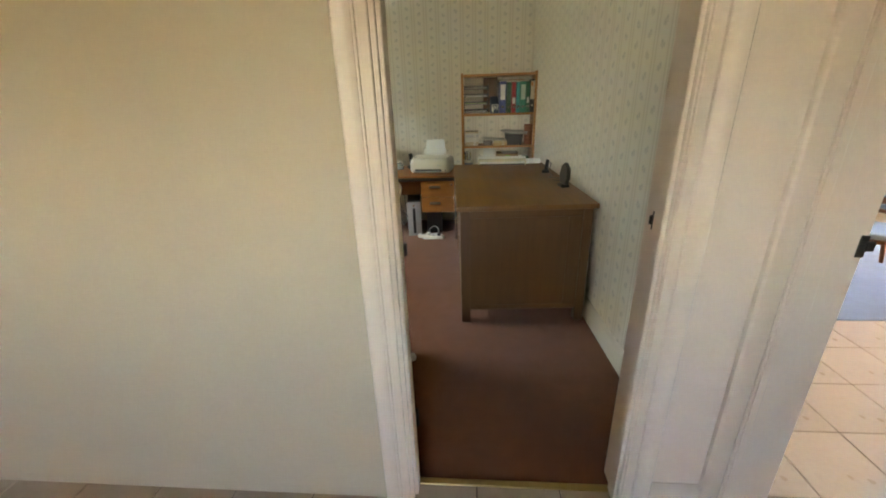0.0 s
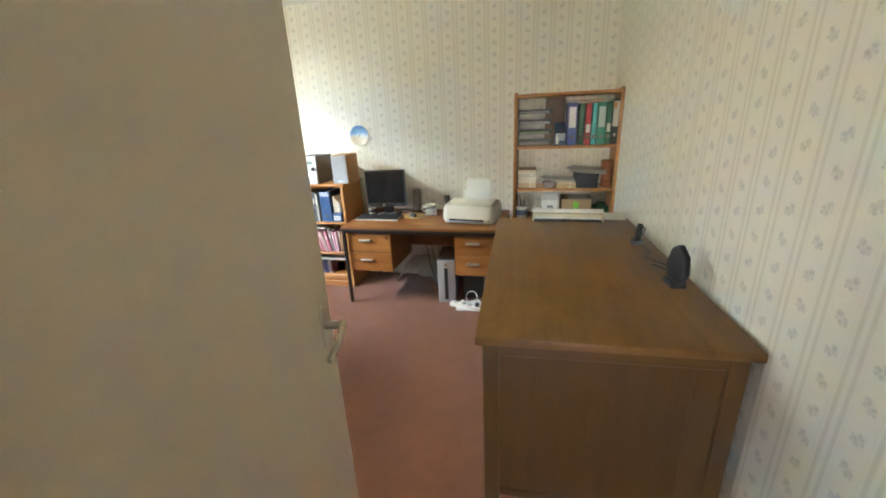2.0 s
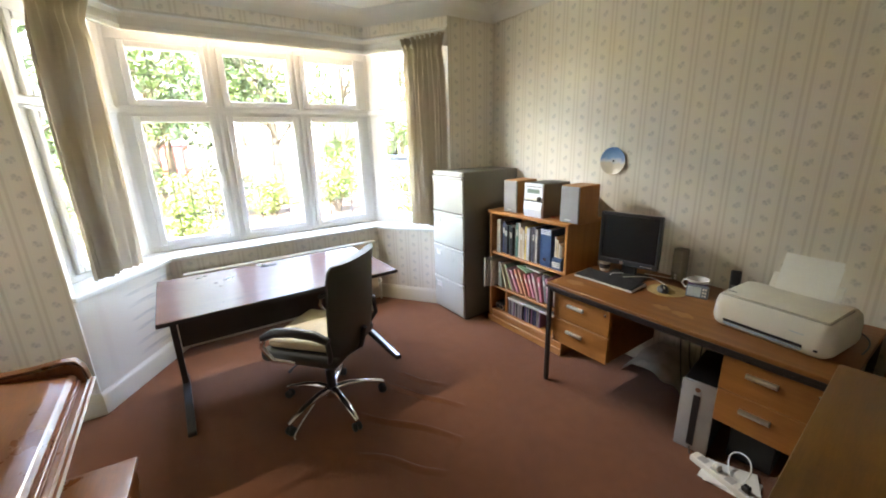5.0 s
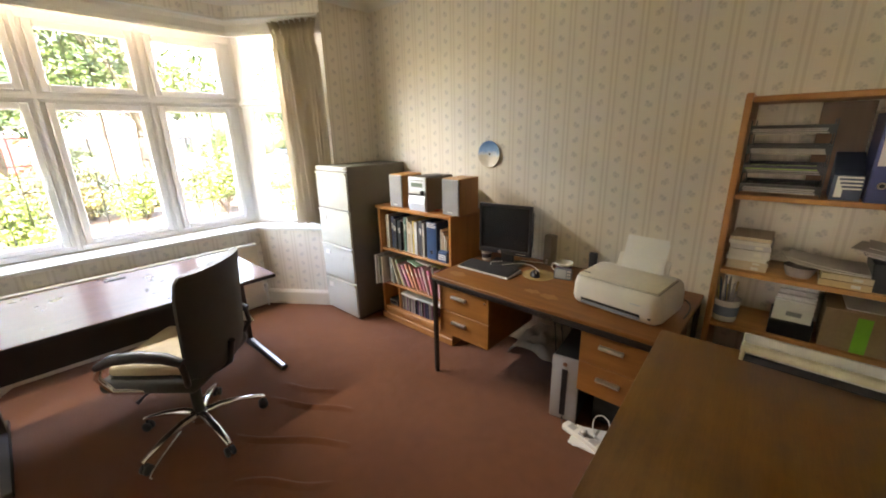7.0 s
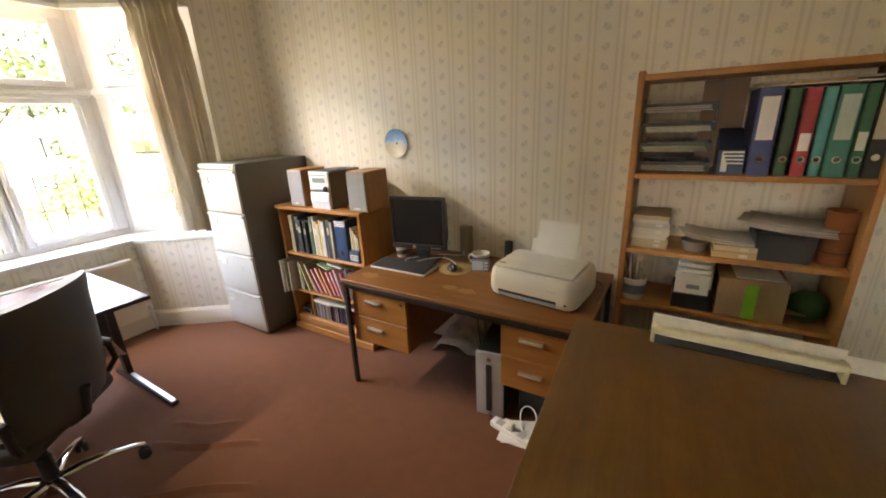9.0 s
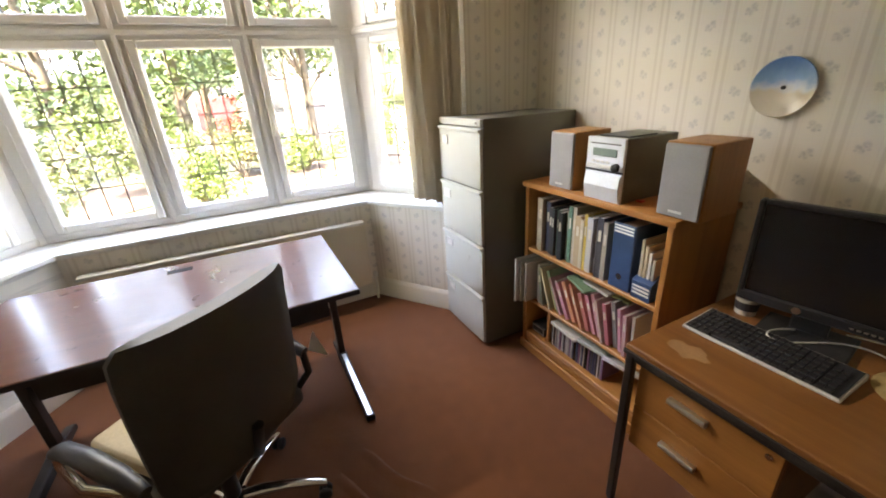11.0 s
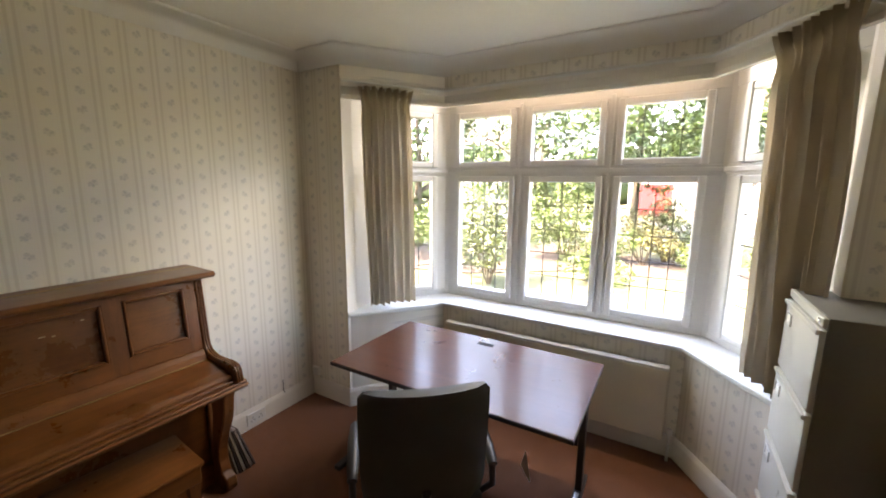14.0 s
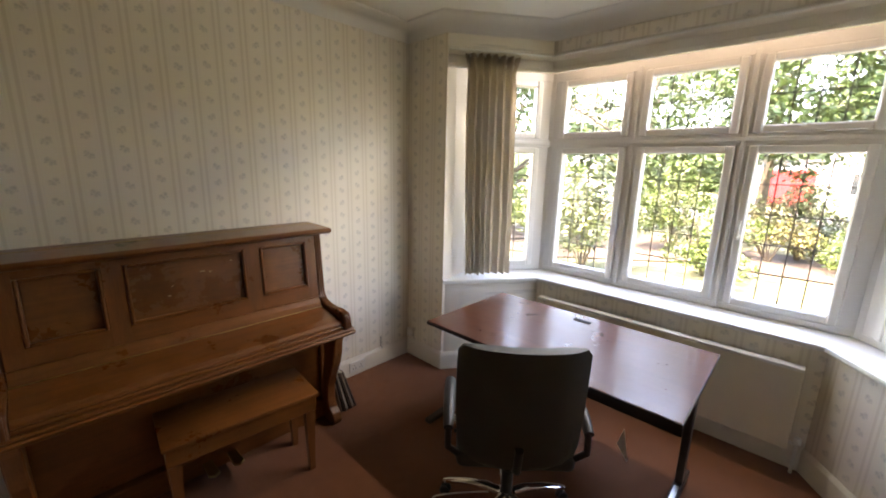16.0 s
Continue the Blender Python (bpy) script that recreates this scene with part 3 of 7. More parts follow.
prism([(A[0] - 0.002, A[1] - 0.001), (E_L[0] - 0.03, E_L[1] + 0.03), (E_L[0] - 0.03, E_L[1] - 0.25), (A[0] - 0.002, E_L[1] - 0.25)], SILL_Z + 0.001, 2.474, "z", bm=bm)
structure("window_reveal_2", bm, M_WHITE, "white plastered reveal of the bay", category="reveal")
# outer masonry that closes the bay below and behind
bm = bmesh.new()
far = offset_line(BAY, 0.26)
for p, q in zip(far, far[1:]):
    wall_run(p, q, 0.2, -0.4, SILL_Z - 0.032, bm=bm)
prism([(WEST - 0.1, D[1] + 0.02), (WEST - 0.1, NORTH + 0.4), (-2.4, NORTH + 0.4), (-2.4, D[1] + 0.2)], -0.4, CEIL, "z", bm=bm)
prism([(WEST - 0.1, A[1] - 0.02), (WEST - 0.1, 0.2), (-2.4, 0.2), (-2.4, A[1] - 0.2)], -0.4, CEIL, "z", bm=bm)
structure("outer_wall", bm, M_HALL, "rendered outer wall round the bay", category="wall")

# ---- hall and kitchen ----
HALL_N, HALL_E, DOOR2_L, DOOR2_R = 0.405, 3.3, 1.80, 2.75
structure("hall_wall_north", wall_run((-2.2, HALL_N), (HALL_E + 0.1, HALL_N), -0.069, 0, CEIL, [(DOOR_L - 0.025 + 2.2, DOOR_R + 0.025 + 2.2, -0.01, 2.05), (DOOR2_L + 2.2, DOOR2_R + 2.2, -0.01, 2.05)]), M_HALL, "beige painted hall wall", category="wall")
structure("hall_panel", box(DOOR_R + 0.095, DOOR2_L - 0.1125, HALL_N - 0.004, HALL_N, 0.1, CEIL), M_CREAM, "cream painted wall between two doorways", category="wall")
structure("hall_wall_east", wall_run((HALL_E, -3.0), (HALL_E, HALL_N), 0.11, 0, CEIL), M_HALL, "beige painted hall wall", category="wall")
structure("hall_wall_west", wall_run((-1.6, HALL_N), (-1.6, -3.0), 0.1, 0, CEIL), M_HALL, "beige painted hall wall", category="wall")
# unseen opening added in this wall to let daylight into the hall
structure("hall_wall_south", wall_run((-1.6, -3.0), (HALL_E, -3.0), 0.1, 0, CEIL, [(1.95, 2.4, 1.1, 1.95)]), M_HALL, "beige painted hall wall with an unseen opening added for daylight", category="wall")
structure("kitchen_wall_west", wall_run((1.96, 5.2), (1.96, 0.475), 0.09, 0, CEIL), M_HALL, "pale painted kitchen wall", category="wall")
structure("kitchen_wall_north", wall_run((6.0, 5.2), (1.9, 5.2), 0.1, 0, CEIL), M_HALL, "pale painted kitchen wall", category="wall")
# this unseen wall's opening is added to bring daylight through the kitchen
structure("kitchen_wall_east", wall_run((6.0, 0.4), (6.0, 5.2), 0.1, 0, CEIL, [(0.9, 2.2, 0.95, 2.1)]), M_HALL, "pale painted kitchen wall with an unseen opening added to bring in light", category="wall")
structure("kitchen_wall_south", wall_run((HALL_E + 0.1, 0.475), (6.0, 0.475), 0.07, 0, CEIL), M_HALL, "pale painted kitchen wall", category="wall")
bm = prism([(-1.7, -3.1), (6.1, -3.1), (6.1, 5.3), (SE[0] + 0.12, 5.3), (SE[0] + 0.12, 0.395), (-1.7, 0.395)], CEIL + 0.002, CEIL + 0.1, "z")
structure("hall_ceiling", bm, M_CEIL, "off-white hall ceiling", category="ceiling")


# casing profile round a doorway: (out, up) drawn along a path, used on edge
def casing(bm, m, width, height, w=0.085, t=0.022):
    """A moulded architrave round an opening of that width, in x and z, standing out along -y."""
    start = len(bm.verts)
    prof = [(0, 0), (0, t * 0.5), (0.003, t * 0.62), (0.026, t * 0.62), (0.028, t * 0.42), (0.032, t * 0.42), (0.034, t * 0.72), (0.038, t * 0.72), (0.040, t * 0.55), (0.044, t * 0.75), (0.052, t * 1.0), (w - 0.03, t * 1.2), (w - 0.018, t * 1.32), (w - 0.006, t * 1.2), (w, t * 0.9), (w, 0)]
    pts = []
    for o, u in prof:
        pts.append([(-o, -u, 0), (-o, -u, height + o), (width + o, -u, height + o), (width + o, -u, 0)])
    rows = [[bm.verts.new(p) for p in r] for r in pts]
    fs = []
    for a, b in zip(rows, rows[1:] + rows[:1]):
        for i in range(3):
            fs.append(bm.faces.new((a[i], a[i + 1], b[i + 1], b[i])))
    bmesh.ops.recalc_face_normals(bm, faces=fs)
    turned(bm, m, start)
    return bm


bm = casing(bmesh.new(), pose(DOOR_L - 0.014, HALL_N, 0), DOOR_R - DOOR_L + 0.018, 2.03, w=0.09)
casing(bm, pose(DOOR_R, SOUTH, 0, 0, 0, 180), DOOR_R - DOOR_L + 0.055, 2.03, w=0.07)
structure("door_casing_1", bm, M_CREAM, "cream moulded architrave round the study doorway", smooth=35, category="door frame")
bm = bmesh.new()
for a, b, s in ((DOOR_L - 0.024, DOOR_L, 1), (DOOR_R, DOOR_R + 0.024, -1)):
    box(a, b, HALL_N - 0.002, SOUTH + 0.002, 0, 2.05, 0.002, bm)
    box(b - 0.002 if s > 0 else a - 0.012, b + 0.012 if s > 0 else a + 0.002, HALL_N + 0.015, HALL_N + 0.075, 0, 2.03, 0.003, bm)
box(DOOR_L - 0.02, DOOR_R + 0.02, HALL_N - 0.002, SOUTH + 0.002, 2.028, 2.05, 0.002, bm)
structure("door_frame_1", bm, M_CREAM, "cream painted door lining with a stop", category="door frame")
bm = box(DOOR_L, DOOR_R, 0.462, 0.492, 0.0, 0.009, 0.003)
structure("threshold_strip", bm, M_BRASS, "dull brass threshold strip in the doorway", category="threshold")
bm = casing(bmesh.new(), pose(DOOR2_L, HALL_N, 0), DOOR2_R - DOOR2_L, 2.03, w=0.112)
structure("door_casing_2", bm, M_CREAM, "cream moulded architrave round the kitchen doorway", smooth=35, category="door frame")
bm = bmesh.new()
for x, s in ((DOOR2_L, 1), (DOOR2_R, -1)):
    box(min(x, x + s * 0.062), max(x, x + s * 0.062), HALL_N + 0.002, HALL_N + 0.06, 0, 2.05, 0.003, bm)
    box(min(x, x + s * 0.185), max(x, x + s * 0.185), HALL_N + 0.045, HALL_N + 0.072, 0, 2.049, 0.003, bm)
box(DOOR2_L, DOOR2_R, HALL_N + 0.004, HALL_N + 0.07, 1.99, 2.05, 0.002, bm)
structure("door_frame_2", bm, M_CREAM, "cream painted stepped door lining", category="door frame")
bm = box(DOOR2_L + 0.163, DOOR2_L + 0.184, HALL_N + 0.040, HALL_N + 0.0455, 1.0, 1.065, 0.001)
box(DOOR2_L + 0.178, DOOR2_L + 0.20, HALL_N + 0.034, HALL_N + 0.046, 1.02, 1.048, 0.002, bm)
structure("strike_plate_1", bm, M_STEEL_DARK, "dark metal strike plate on the door lining", category="strike plate")
bm = box(DOOR_R - 0.0035, DOOR_R + 0.001, 0.484, 0.506, 1.07, 1.125, 0.001)
box(DOOR_R - 0.010, DOOR_R - 0.0025, 0.502, 0.510, 1.085, 1.112, 0.001, bm)
structure("strike_plate_2", bm, M_STEEL_DARK, "dark metal strike plate on the study's door lining", category="strike plate")
structure("baseboard_2", sweep(SKIRT, [(DOOR2_L - 0.113, HALL_N - 0.003), (DOOR_R + 0.095, HALL_N - 0.003)]), M_CREAM, "cream skirting board", smooth=40, category="skirting")
structure("ground", box(-300, 300, -300, 300, -0.75, -0.45), surface("dry_soil_and_grass", (0.16, 0.15, 0.07), 0.95, vary=0.4, coarse=0.6, fine=25, bump=0.4), "mown lawn and soil round the house", category="ground")

# concrete bed under the hall tiles
M_TILE = surface("tan_floor_tile", (0.46, 0.335, 0.235), 0.3, vary=0.1, coarse=2.0, fine=40, bump=0.06, per_object=0.05)
M_GROUT = surface("dark_grout", (0.16, 0.11, 0.075), 0.9, vary=0.2)
hall_floor = structure("hall_floor", prism([(-1.7, -3.1), (6.1, -3.1), (6.1, 5.3), (SE[0] + 0.12, 5.3), (SE[0] + 0.12, 0.47), (-1.7, 0.47)], -0.06, -0.006, "z"), M_GROUT, "tan ceramic tiles in the hall and kitchen", category="floor")

# ---- door ----
M_HANDLE = surface("worn_cream_metal", (0.78, 0.74, 0.66), 0.3, 0.55, vary=0.15, fine=60, bump=0.05)
def door_leaf():
    a, b = Vector((0.642, 0.606)), Vector((0.443, 1.374))
    length = (b - a).length
    ang = math.degrees(math.atan2(b.y - a.y, b.x - a.x))
    d = thing("door_1", pose(a.x, a.y, 0, 0, 0, ang), "open flush door painted cream, with a lever handle", "door", kind="structure")
    part("leaf", box(0, length, 0.0, 0.036, 0.012, 2.005, 0.002), surface("pale_cream_door_paint", (0.82, 0.715, 0.58), 0.4, vary=0.03, coarse=2.0, fine=60, bump=0.06), d)
    for side, y0 in ((-1, 0.0), (1, 0.036)):
        bm = prism([(length - 0.085, 0.995), (length - 0.085, 1.075), (length - 0.068, 1.10), (length - 0.051, 1.075), (length - 0.051, 0.995), (length - 0.068, 0.98)], min(y0, y0 + side * 0.004), max(y0, y0 + side * 0.004), "y", 0.001)
        plate = part("handle_plate", bm, M_HANDLE, d, "worn cream metal handle plate")
        y = y0 + side * 0.004
        bm = tube([(length - 0.068, y, 1.045), (length - 0.068, y + side * 0.030, 1.045), (length - 0.068, y + side * 0.042, 1.042)], [0.012, 0.011, 0.010], 10)
        tube([(length - 0.064, y + side * 0.045, 1.047), (length - 0.10, y + side * 0.050, 1.040), (length - 0.14, y + side * 0.048, 1.030), (length - 0.185, y + side * 0.038, 1.015)], [0.009, 0.0095, 0.008, 0.006], 10, bm)
        part("lever", bm, M_HANDLE, plate, "cream-coloured metal lever", smooth=50)
    part("latch_plate", box(length - 0.0005, length + 0.0015, 0.008, 0.028, 0.97, 1.11, 0.0005), M_STEEL_DARK, d)
    for z, h in ((0.22, 0.04), (0.972, 0.021), (1.78, 0.04)):
        bm = box(-0.028, 0.0, -0.012, 0.0, z - h, z + h, 0.001)
        tube([(-0.012, -0.012, z - h - 0.002), (-0.012, -0.012, z + h + 0.002)], 0.006, 8, bm)
        part("hinge", bm, M_STEEL_DARK, d, "dark metal hinge")


door_leaf()
bm = lathe([(0, 0), (0.022, 0), (0.024, 0.012), (0.018, 0.03), (0.012, 0.036), (0, 0.036)], 16)
stop = link_mesh("door_stop", bm, M_WHITE, None, 50)
stop.matrix_basis = pose(0.525, 1.27, 0)
tagged(stop, "small white rubber door stop on the carpet", "door stop")


# ---- oak desk along the east wall ----
def oak_desk():
    d = thing("oak_desk", pose(0.80, 1.67, 0, 0, 0, 3.1), "large dark oak desk with panelled ends and chrome pulls", "desk")
    W, L, H = 0.85, 1.585, 0.83
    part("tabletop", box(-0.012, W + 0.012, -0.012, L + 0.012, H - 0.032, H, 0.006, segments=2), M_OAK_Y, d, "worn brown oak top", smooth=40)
    for x in (0.012, W - 0.072):
        for y in (0.012, L - 0.072):
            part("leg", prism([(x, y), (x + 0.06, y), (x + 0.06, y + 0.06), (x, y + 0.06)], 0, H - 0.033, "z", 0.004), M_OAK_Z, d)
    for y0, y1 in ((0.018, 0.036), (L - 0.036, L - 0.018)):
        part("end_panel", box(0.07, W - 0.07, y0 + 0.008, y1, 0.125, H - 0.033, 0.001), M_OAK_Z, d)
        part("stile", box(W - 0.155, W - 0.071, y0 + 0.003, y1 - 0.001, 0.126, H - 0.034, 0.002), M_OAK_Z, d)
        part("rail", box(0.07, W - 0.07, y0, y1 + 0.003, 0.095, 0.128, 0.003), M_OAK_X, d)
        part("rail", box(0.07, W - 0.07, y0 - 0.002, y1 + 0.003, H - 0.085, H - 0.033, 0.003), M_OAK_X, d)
    part("back_panel", box(W - 0.035, W - 0.02, 0.07, L - 0.07, 0.12, H - 0.034, 0.001), M_OAK_Y, d)
    part("bottom_panel", box(0.03, W - 0.03, 0.04, L - 0.04, 0.11, 0.128, 0.001), M_OAK_Y, d)
    n = 4
    for i in range(n):
        y0, y1 = 0.08 + i * (L - 0.16) / n, 0.08 + (i + 1) * (L - 0.16) / n
        door = part("cupboard_door", box(0.014, 0.034, y0 + 0.003, y1 - 0.003, 0.132, H - 0.04, 0.003), M_OAK_Z, d)
        y = y0 + 0.05 if i % 2 else y1 - 0.05
        bm = tube([(0.014, y, 0.50), (-0.010, y, 0.50), (-0.014, y, 0.515), (-0.014, y, 0.595), (-0.010, y, 0.61), (0.014, y, 0.61)], 0.0045, 8)
        part("pull", bm, M_CHROME, door, "chrome bar pull", smooth=50)
    return d


oak_desk()


# ---- teak desk under the plate ----
def teak_desk():
    d = thing("teak_desk", pose(-0.635, 3.385, 0), "teak office desk with two hanging drawer units and steel legs", "desk")
    W, D2, H = 1.36, 0.70, 0.70
    part("tabletop", box(0, W, 0.003, D2, H - 0.026, H, 0.003), M_TEAK_X, d, "brown teak top with pale worn patches")
    part("edge_strip", box(-0.002, W + 0.002, -0.003, 0.003, H - 0.034, H - 0.018, 0.001), M_STEEL_DARK, d)
    for x in (0.004, W - 0.03):
        for y in (0.004, D2 - 0.03):
            bm = box(x, x + 0.026, y, y + 0.026, 0.012, H - 0.027, 0.003)
            leg = part("leg", bm, M_STEEL_DARK, d, "dark brown square steel leg")
            part("foot", lathe([(0, 0), (0.012, 0), (0.014, 0.006), (0.011, 0.013), (0, 0.013)], 10), M_BLACK, leg).location = (x + 0.013, y + 0.013, 0)
    part("frame_rail", box(0.03, W - 0.03, 0.008, 0.028, H - 0.056, H - 0.027, 0.002), M_STEEL_DARK, d)
    part("frame_rail", box(0.03, W - 0.03, D2 - 0.03, D2 - 0.01, H - 0.056, H - 0.027, 0.002), M_STEEL_DARK, d)
    part("modesty_panel", box(0.05, W - 0.05, D2 - 0.09, D2 - 0.075, 0.36, H - 0.03, 0.001), M_TEAK_X, d)
    for x0, x1 in ((0.036, 0.425), (0.972, 1.33)):
        unit = part("drawer_unit", box(x0, x1, 0.055, 0.56, 0.305, H - 0.028, 0.002), M_TEAK_X, d)
        for z0, z1 in ((0.30, 0.465), (0.469, 0.645)):
            front = part("drawer", box(x0 + 0.001, x1 - 0.001, 0.036, 0.056, z0, z1, 0.002), M_TEAK_F, d, "orange teak drawer front")
            xm, zm = (x0 + x1) / 2 - 0.03, z0 + (z1 - z0) * 0.60
            bm = prism([(0.036, zm - 0.011), (0.020, zm - 0.008), (0.014, zm + 0.004), (0.018, zm + 0.013), (0.036, zm + 0.011)], xm - 0.055, xm + 0.055, "x", 0.001)
            part("pull", bm, M_ALU, front, "aluminium drawer pull")
        bm = lathe([(0, 0), (0.009, 0), (0.009, 0.003), (0.004, 0.005), (0, 0.005)], 14)
        turned(bm, pose(x1 - 0.03, 0.036, 0.60, 90))
        part("lock", bm, M_CHROME, unit)
    m_worn = surface("bare_worn_wood", (0.40, 0.21, 0.09), 0.6, vary=0.25)
    for cx, cy, r in ((0.735, 0.155, 0.052), (0.63, 0.165, 0.045), (0.12, 0.12, 0.06)):
        n = 14
        worn = bmesh.new()
        ring = [worn.verts.new((cx + r * (1 + 0.35 * math.sin(3 * k + cx * 9) * 0.5) * math.cos(2 * math.pi * k / n), cy + 0.6 * r * (1 + 0.3 * math.cos(2.3 * k)) * math.sin(2 * math.pi * k / n), H + 0.0006)) for k in range(n)]
        worn.faces.new(ring)
        part("worn_patch", worn, m_worn, d, "pale patch where the varnish is worn off")
    return d


teak_desk()


# ---- filing cabinet ----
def filing_cabinet():
    c = thing("filing_cabinet", pose(-2.112, 3.50, 0), "tall four-drawer steel filing cabinet, dark sides and pale grey drawers", "cabinet")
    W, DEP, H = 0.467, 0.622, 1.32
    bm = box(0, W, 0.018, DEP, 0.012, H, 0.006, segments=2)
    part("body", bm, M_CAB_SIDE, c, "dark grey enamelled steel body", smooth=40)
    part("plinth", box(0.012, W - 0.012, 0.03, DEP - 0.02, 0, 0.014), M_BLACK, c)
    part("top_strip", box(0.004, W - 0.004, 0.004, 0.02, 1.282, H - 0.004, 0.003), M_CAB_FRONT, c)
    bm = lathe([(0, 0), (0.010, 0), (0.010, 0.006), (0.006, 0.008), (0, 0.008)], 14)
    turned(bm, pose(W - 0.035, 0.004, 1.30, 90))
    part("lock", bm, M_CHROME, c)
    h = 1.262 / 4
    for i in range(4):
        z0 = 0.018 + i * h
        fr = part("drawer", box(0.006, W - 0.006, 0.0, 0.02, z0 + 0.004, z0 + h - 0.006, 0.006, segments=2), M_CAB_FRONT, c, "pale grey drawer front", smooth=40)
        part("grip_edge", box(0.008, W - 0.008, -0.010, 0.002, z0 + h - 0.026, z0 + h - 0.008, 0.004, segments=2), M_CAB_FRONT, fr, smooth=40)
        bm = bar_frame(bmesh.new(), 0.05, 0.125, z0 + h - 0.105, z0 + h - 0.055, 0.007, -0.006, 0.001, 0.001)
        part("label_holder", bm, M_ALU, fr, "small chrome label holder")
        part("label", box(0.057, 0.118, -0.002, 0.001, z0 + h - 0.098, z0 + h - 0.062), M_PAPER_W, fr)
    return c


filing_cabinet()


# ---- small pine bookcase ----
BC_X0, BC_X1, BC_Y0, BC_Y1, BC_TOP = -1.548, -0.745, 3.71, 4.09, 1.006
BC_S1, BC_S2, BC_S3 = 0.648, 0.345, 0.115


def pine_bookcase():
    b = thing("pine_bookcase", pose(0, 0, 0), "orange pine bookcase with three full shelves, hi-fi on top", "bookcase")
    t = 0.024
    part("top", box(BC_X0 - 0.012, BC_X1 + 0.012, BC_Y0 - 0.014, BC_Y1, BC_TOP - 0.026, BC_TOP, 0.005, segments=2), M_PINE_X, b, smooth=40)
    for x in (BC_X0, BC_X1 - t):
        part("side_panel", box(x, x + t, BC_Y0, BC_Y1 - 0.004, 0, BC_TOP - 0.0265, 0.003), M_PINE_Z, b)
    for z in (BC_S1, BC_S2, BC_S3):
        part("shelf", box(BC_X0 + t, BC_X1 - t, BC_Y0 + 0.006, BC_Y1 - 0.02, z - 0.022, z, 0.004), M_PINE_X, b)
    part("plinth", box(BC_X0 + t, BC_X1 - t, BC_Y0 + 0.008, BC_Y0 + 0.026, 0.0, BC_S3 - 0.0225, 0.002), M_PINE_X, b)
    part("plinth", box(BC_X0 - 0.006, BC_X1 + 0.006, BC_Y0 - 0.012, BC_Y0 - 0.0005, 0.0, 0.055, 0.003), M_PINE_X, b)
    part("back_panel", box(BC_X0 + t, BC_X1 - t, BC_Y1 - 0.018, BC_Y1 - 0.008, 0.09, BC_TOP - 0.027), M_PINE_Z, b)
    part("divider", box(-1.375, -1.355, BC_Y0 + 0.03, BC_Y1 - 0.02, BC_S3, BC_S2 - 0.023, 0.002), M_PINE_Z, b)
    return b


pine_bookcase()

# ---- tall pine shelf unit ----
SH_X0, SH_X1, SH_Y0, SH_Y1 = 0.770, 1.572, 3.808, 4.105
SH_TOPS = (1.283, 0.943, 0.682, 0.35)


def pine_shelves():
    s = thing("pine_shelf_unit", pose(0, 0, 0), "tall open pine shelf unit crowded with files, papers and boxes", "shelf unit")
    for x in (SH_X0, SH_X1 - 0.026):
        bm = prism([(SH_Y0, 0), (SH_Y1, 0), (SH_Y1, 1.68), (SH_Y0 + 0.03, 1.692), (SH_Y0 + 0.008, 1.69), (SH_Y0, 1.678)], x, x + 0.026, "x", 0.006, segments=2)
        part("upright", bm, M_PINE_Z, s, smooth=40)
    part("top", box(SH_X0 + 0.026, SH_X1 - 0.026, SH_Y0 + 0.004, SH_Y1 - 0.004, 1.652, 1.676, 0.005, segments=2), M_PINE_X, s, smooth=40)
    for z in SH_TOPS:
        part("shelf", box(SH_X0 + 0.026, SH_X1 - 0.026, SH_Y0 + 0.004, SH_Y1 - 0.004, z - 0.023, z, 0.005, segments=2), M_PINE_X, s, smooth=40)
    part("back_panel", box(SH_X0 + 0.24, SH_X0 + 0.40, SH_Y1 - 0.012, SH_Y1 - 0.005, SH_TOPS[0], 1.65), M_OAK_Z, s, "dark brown board at the back")
    return s


pine_shelves()


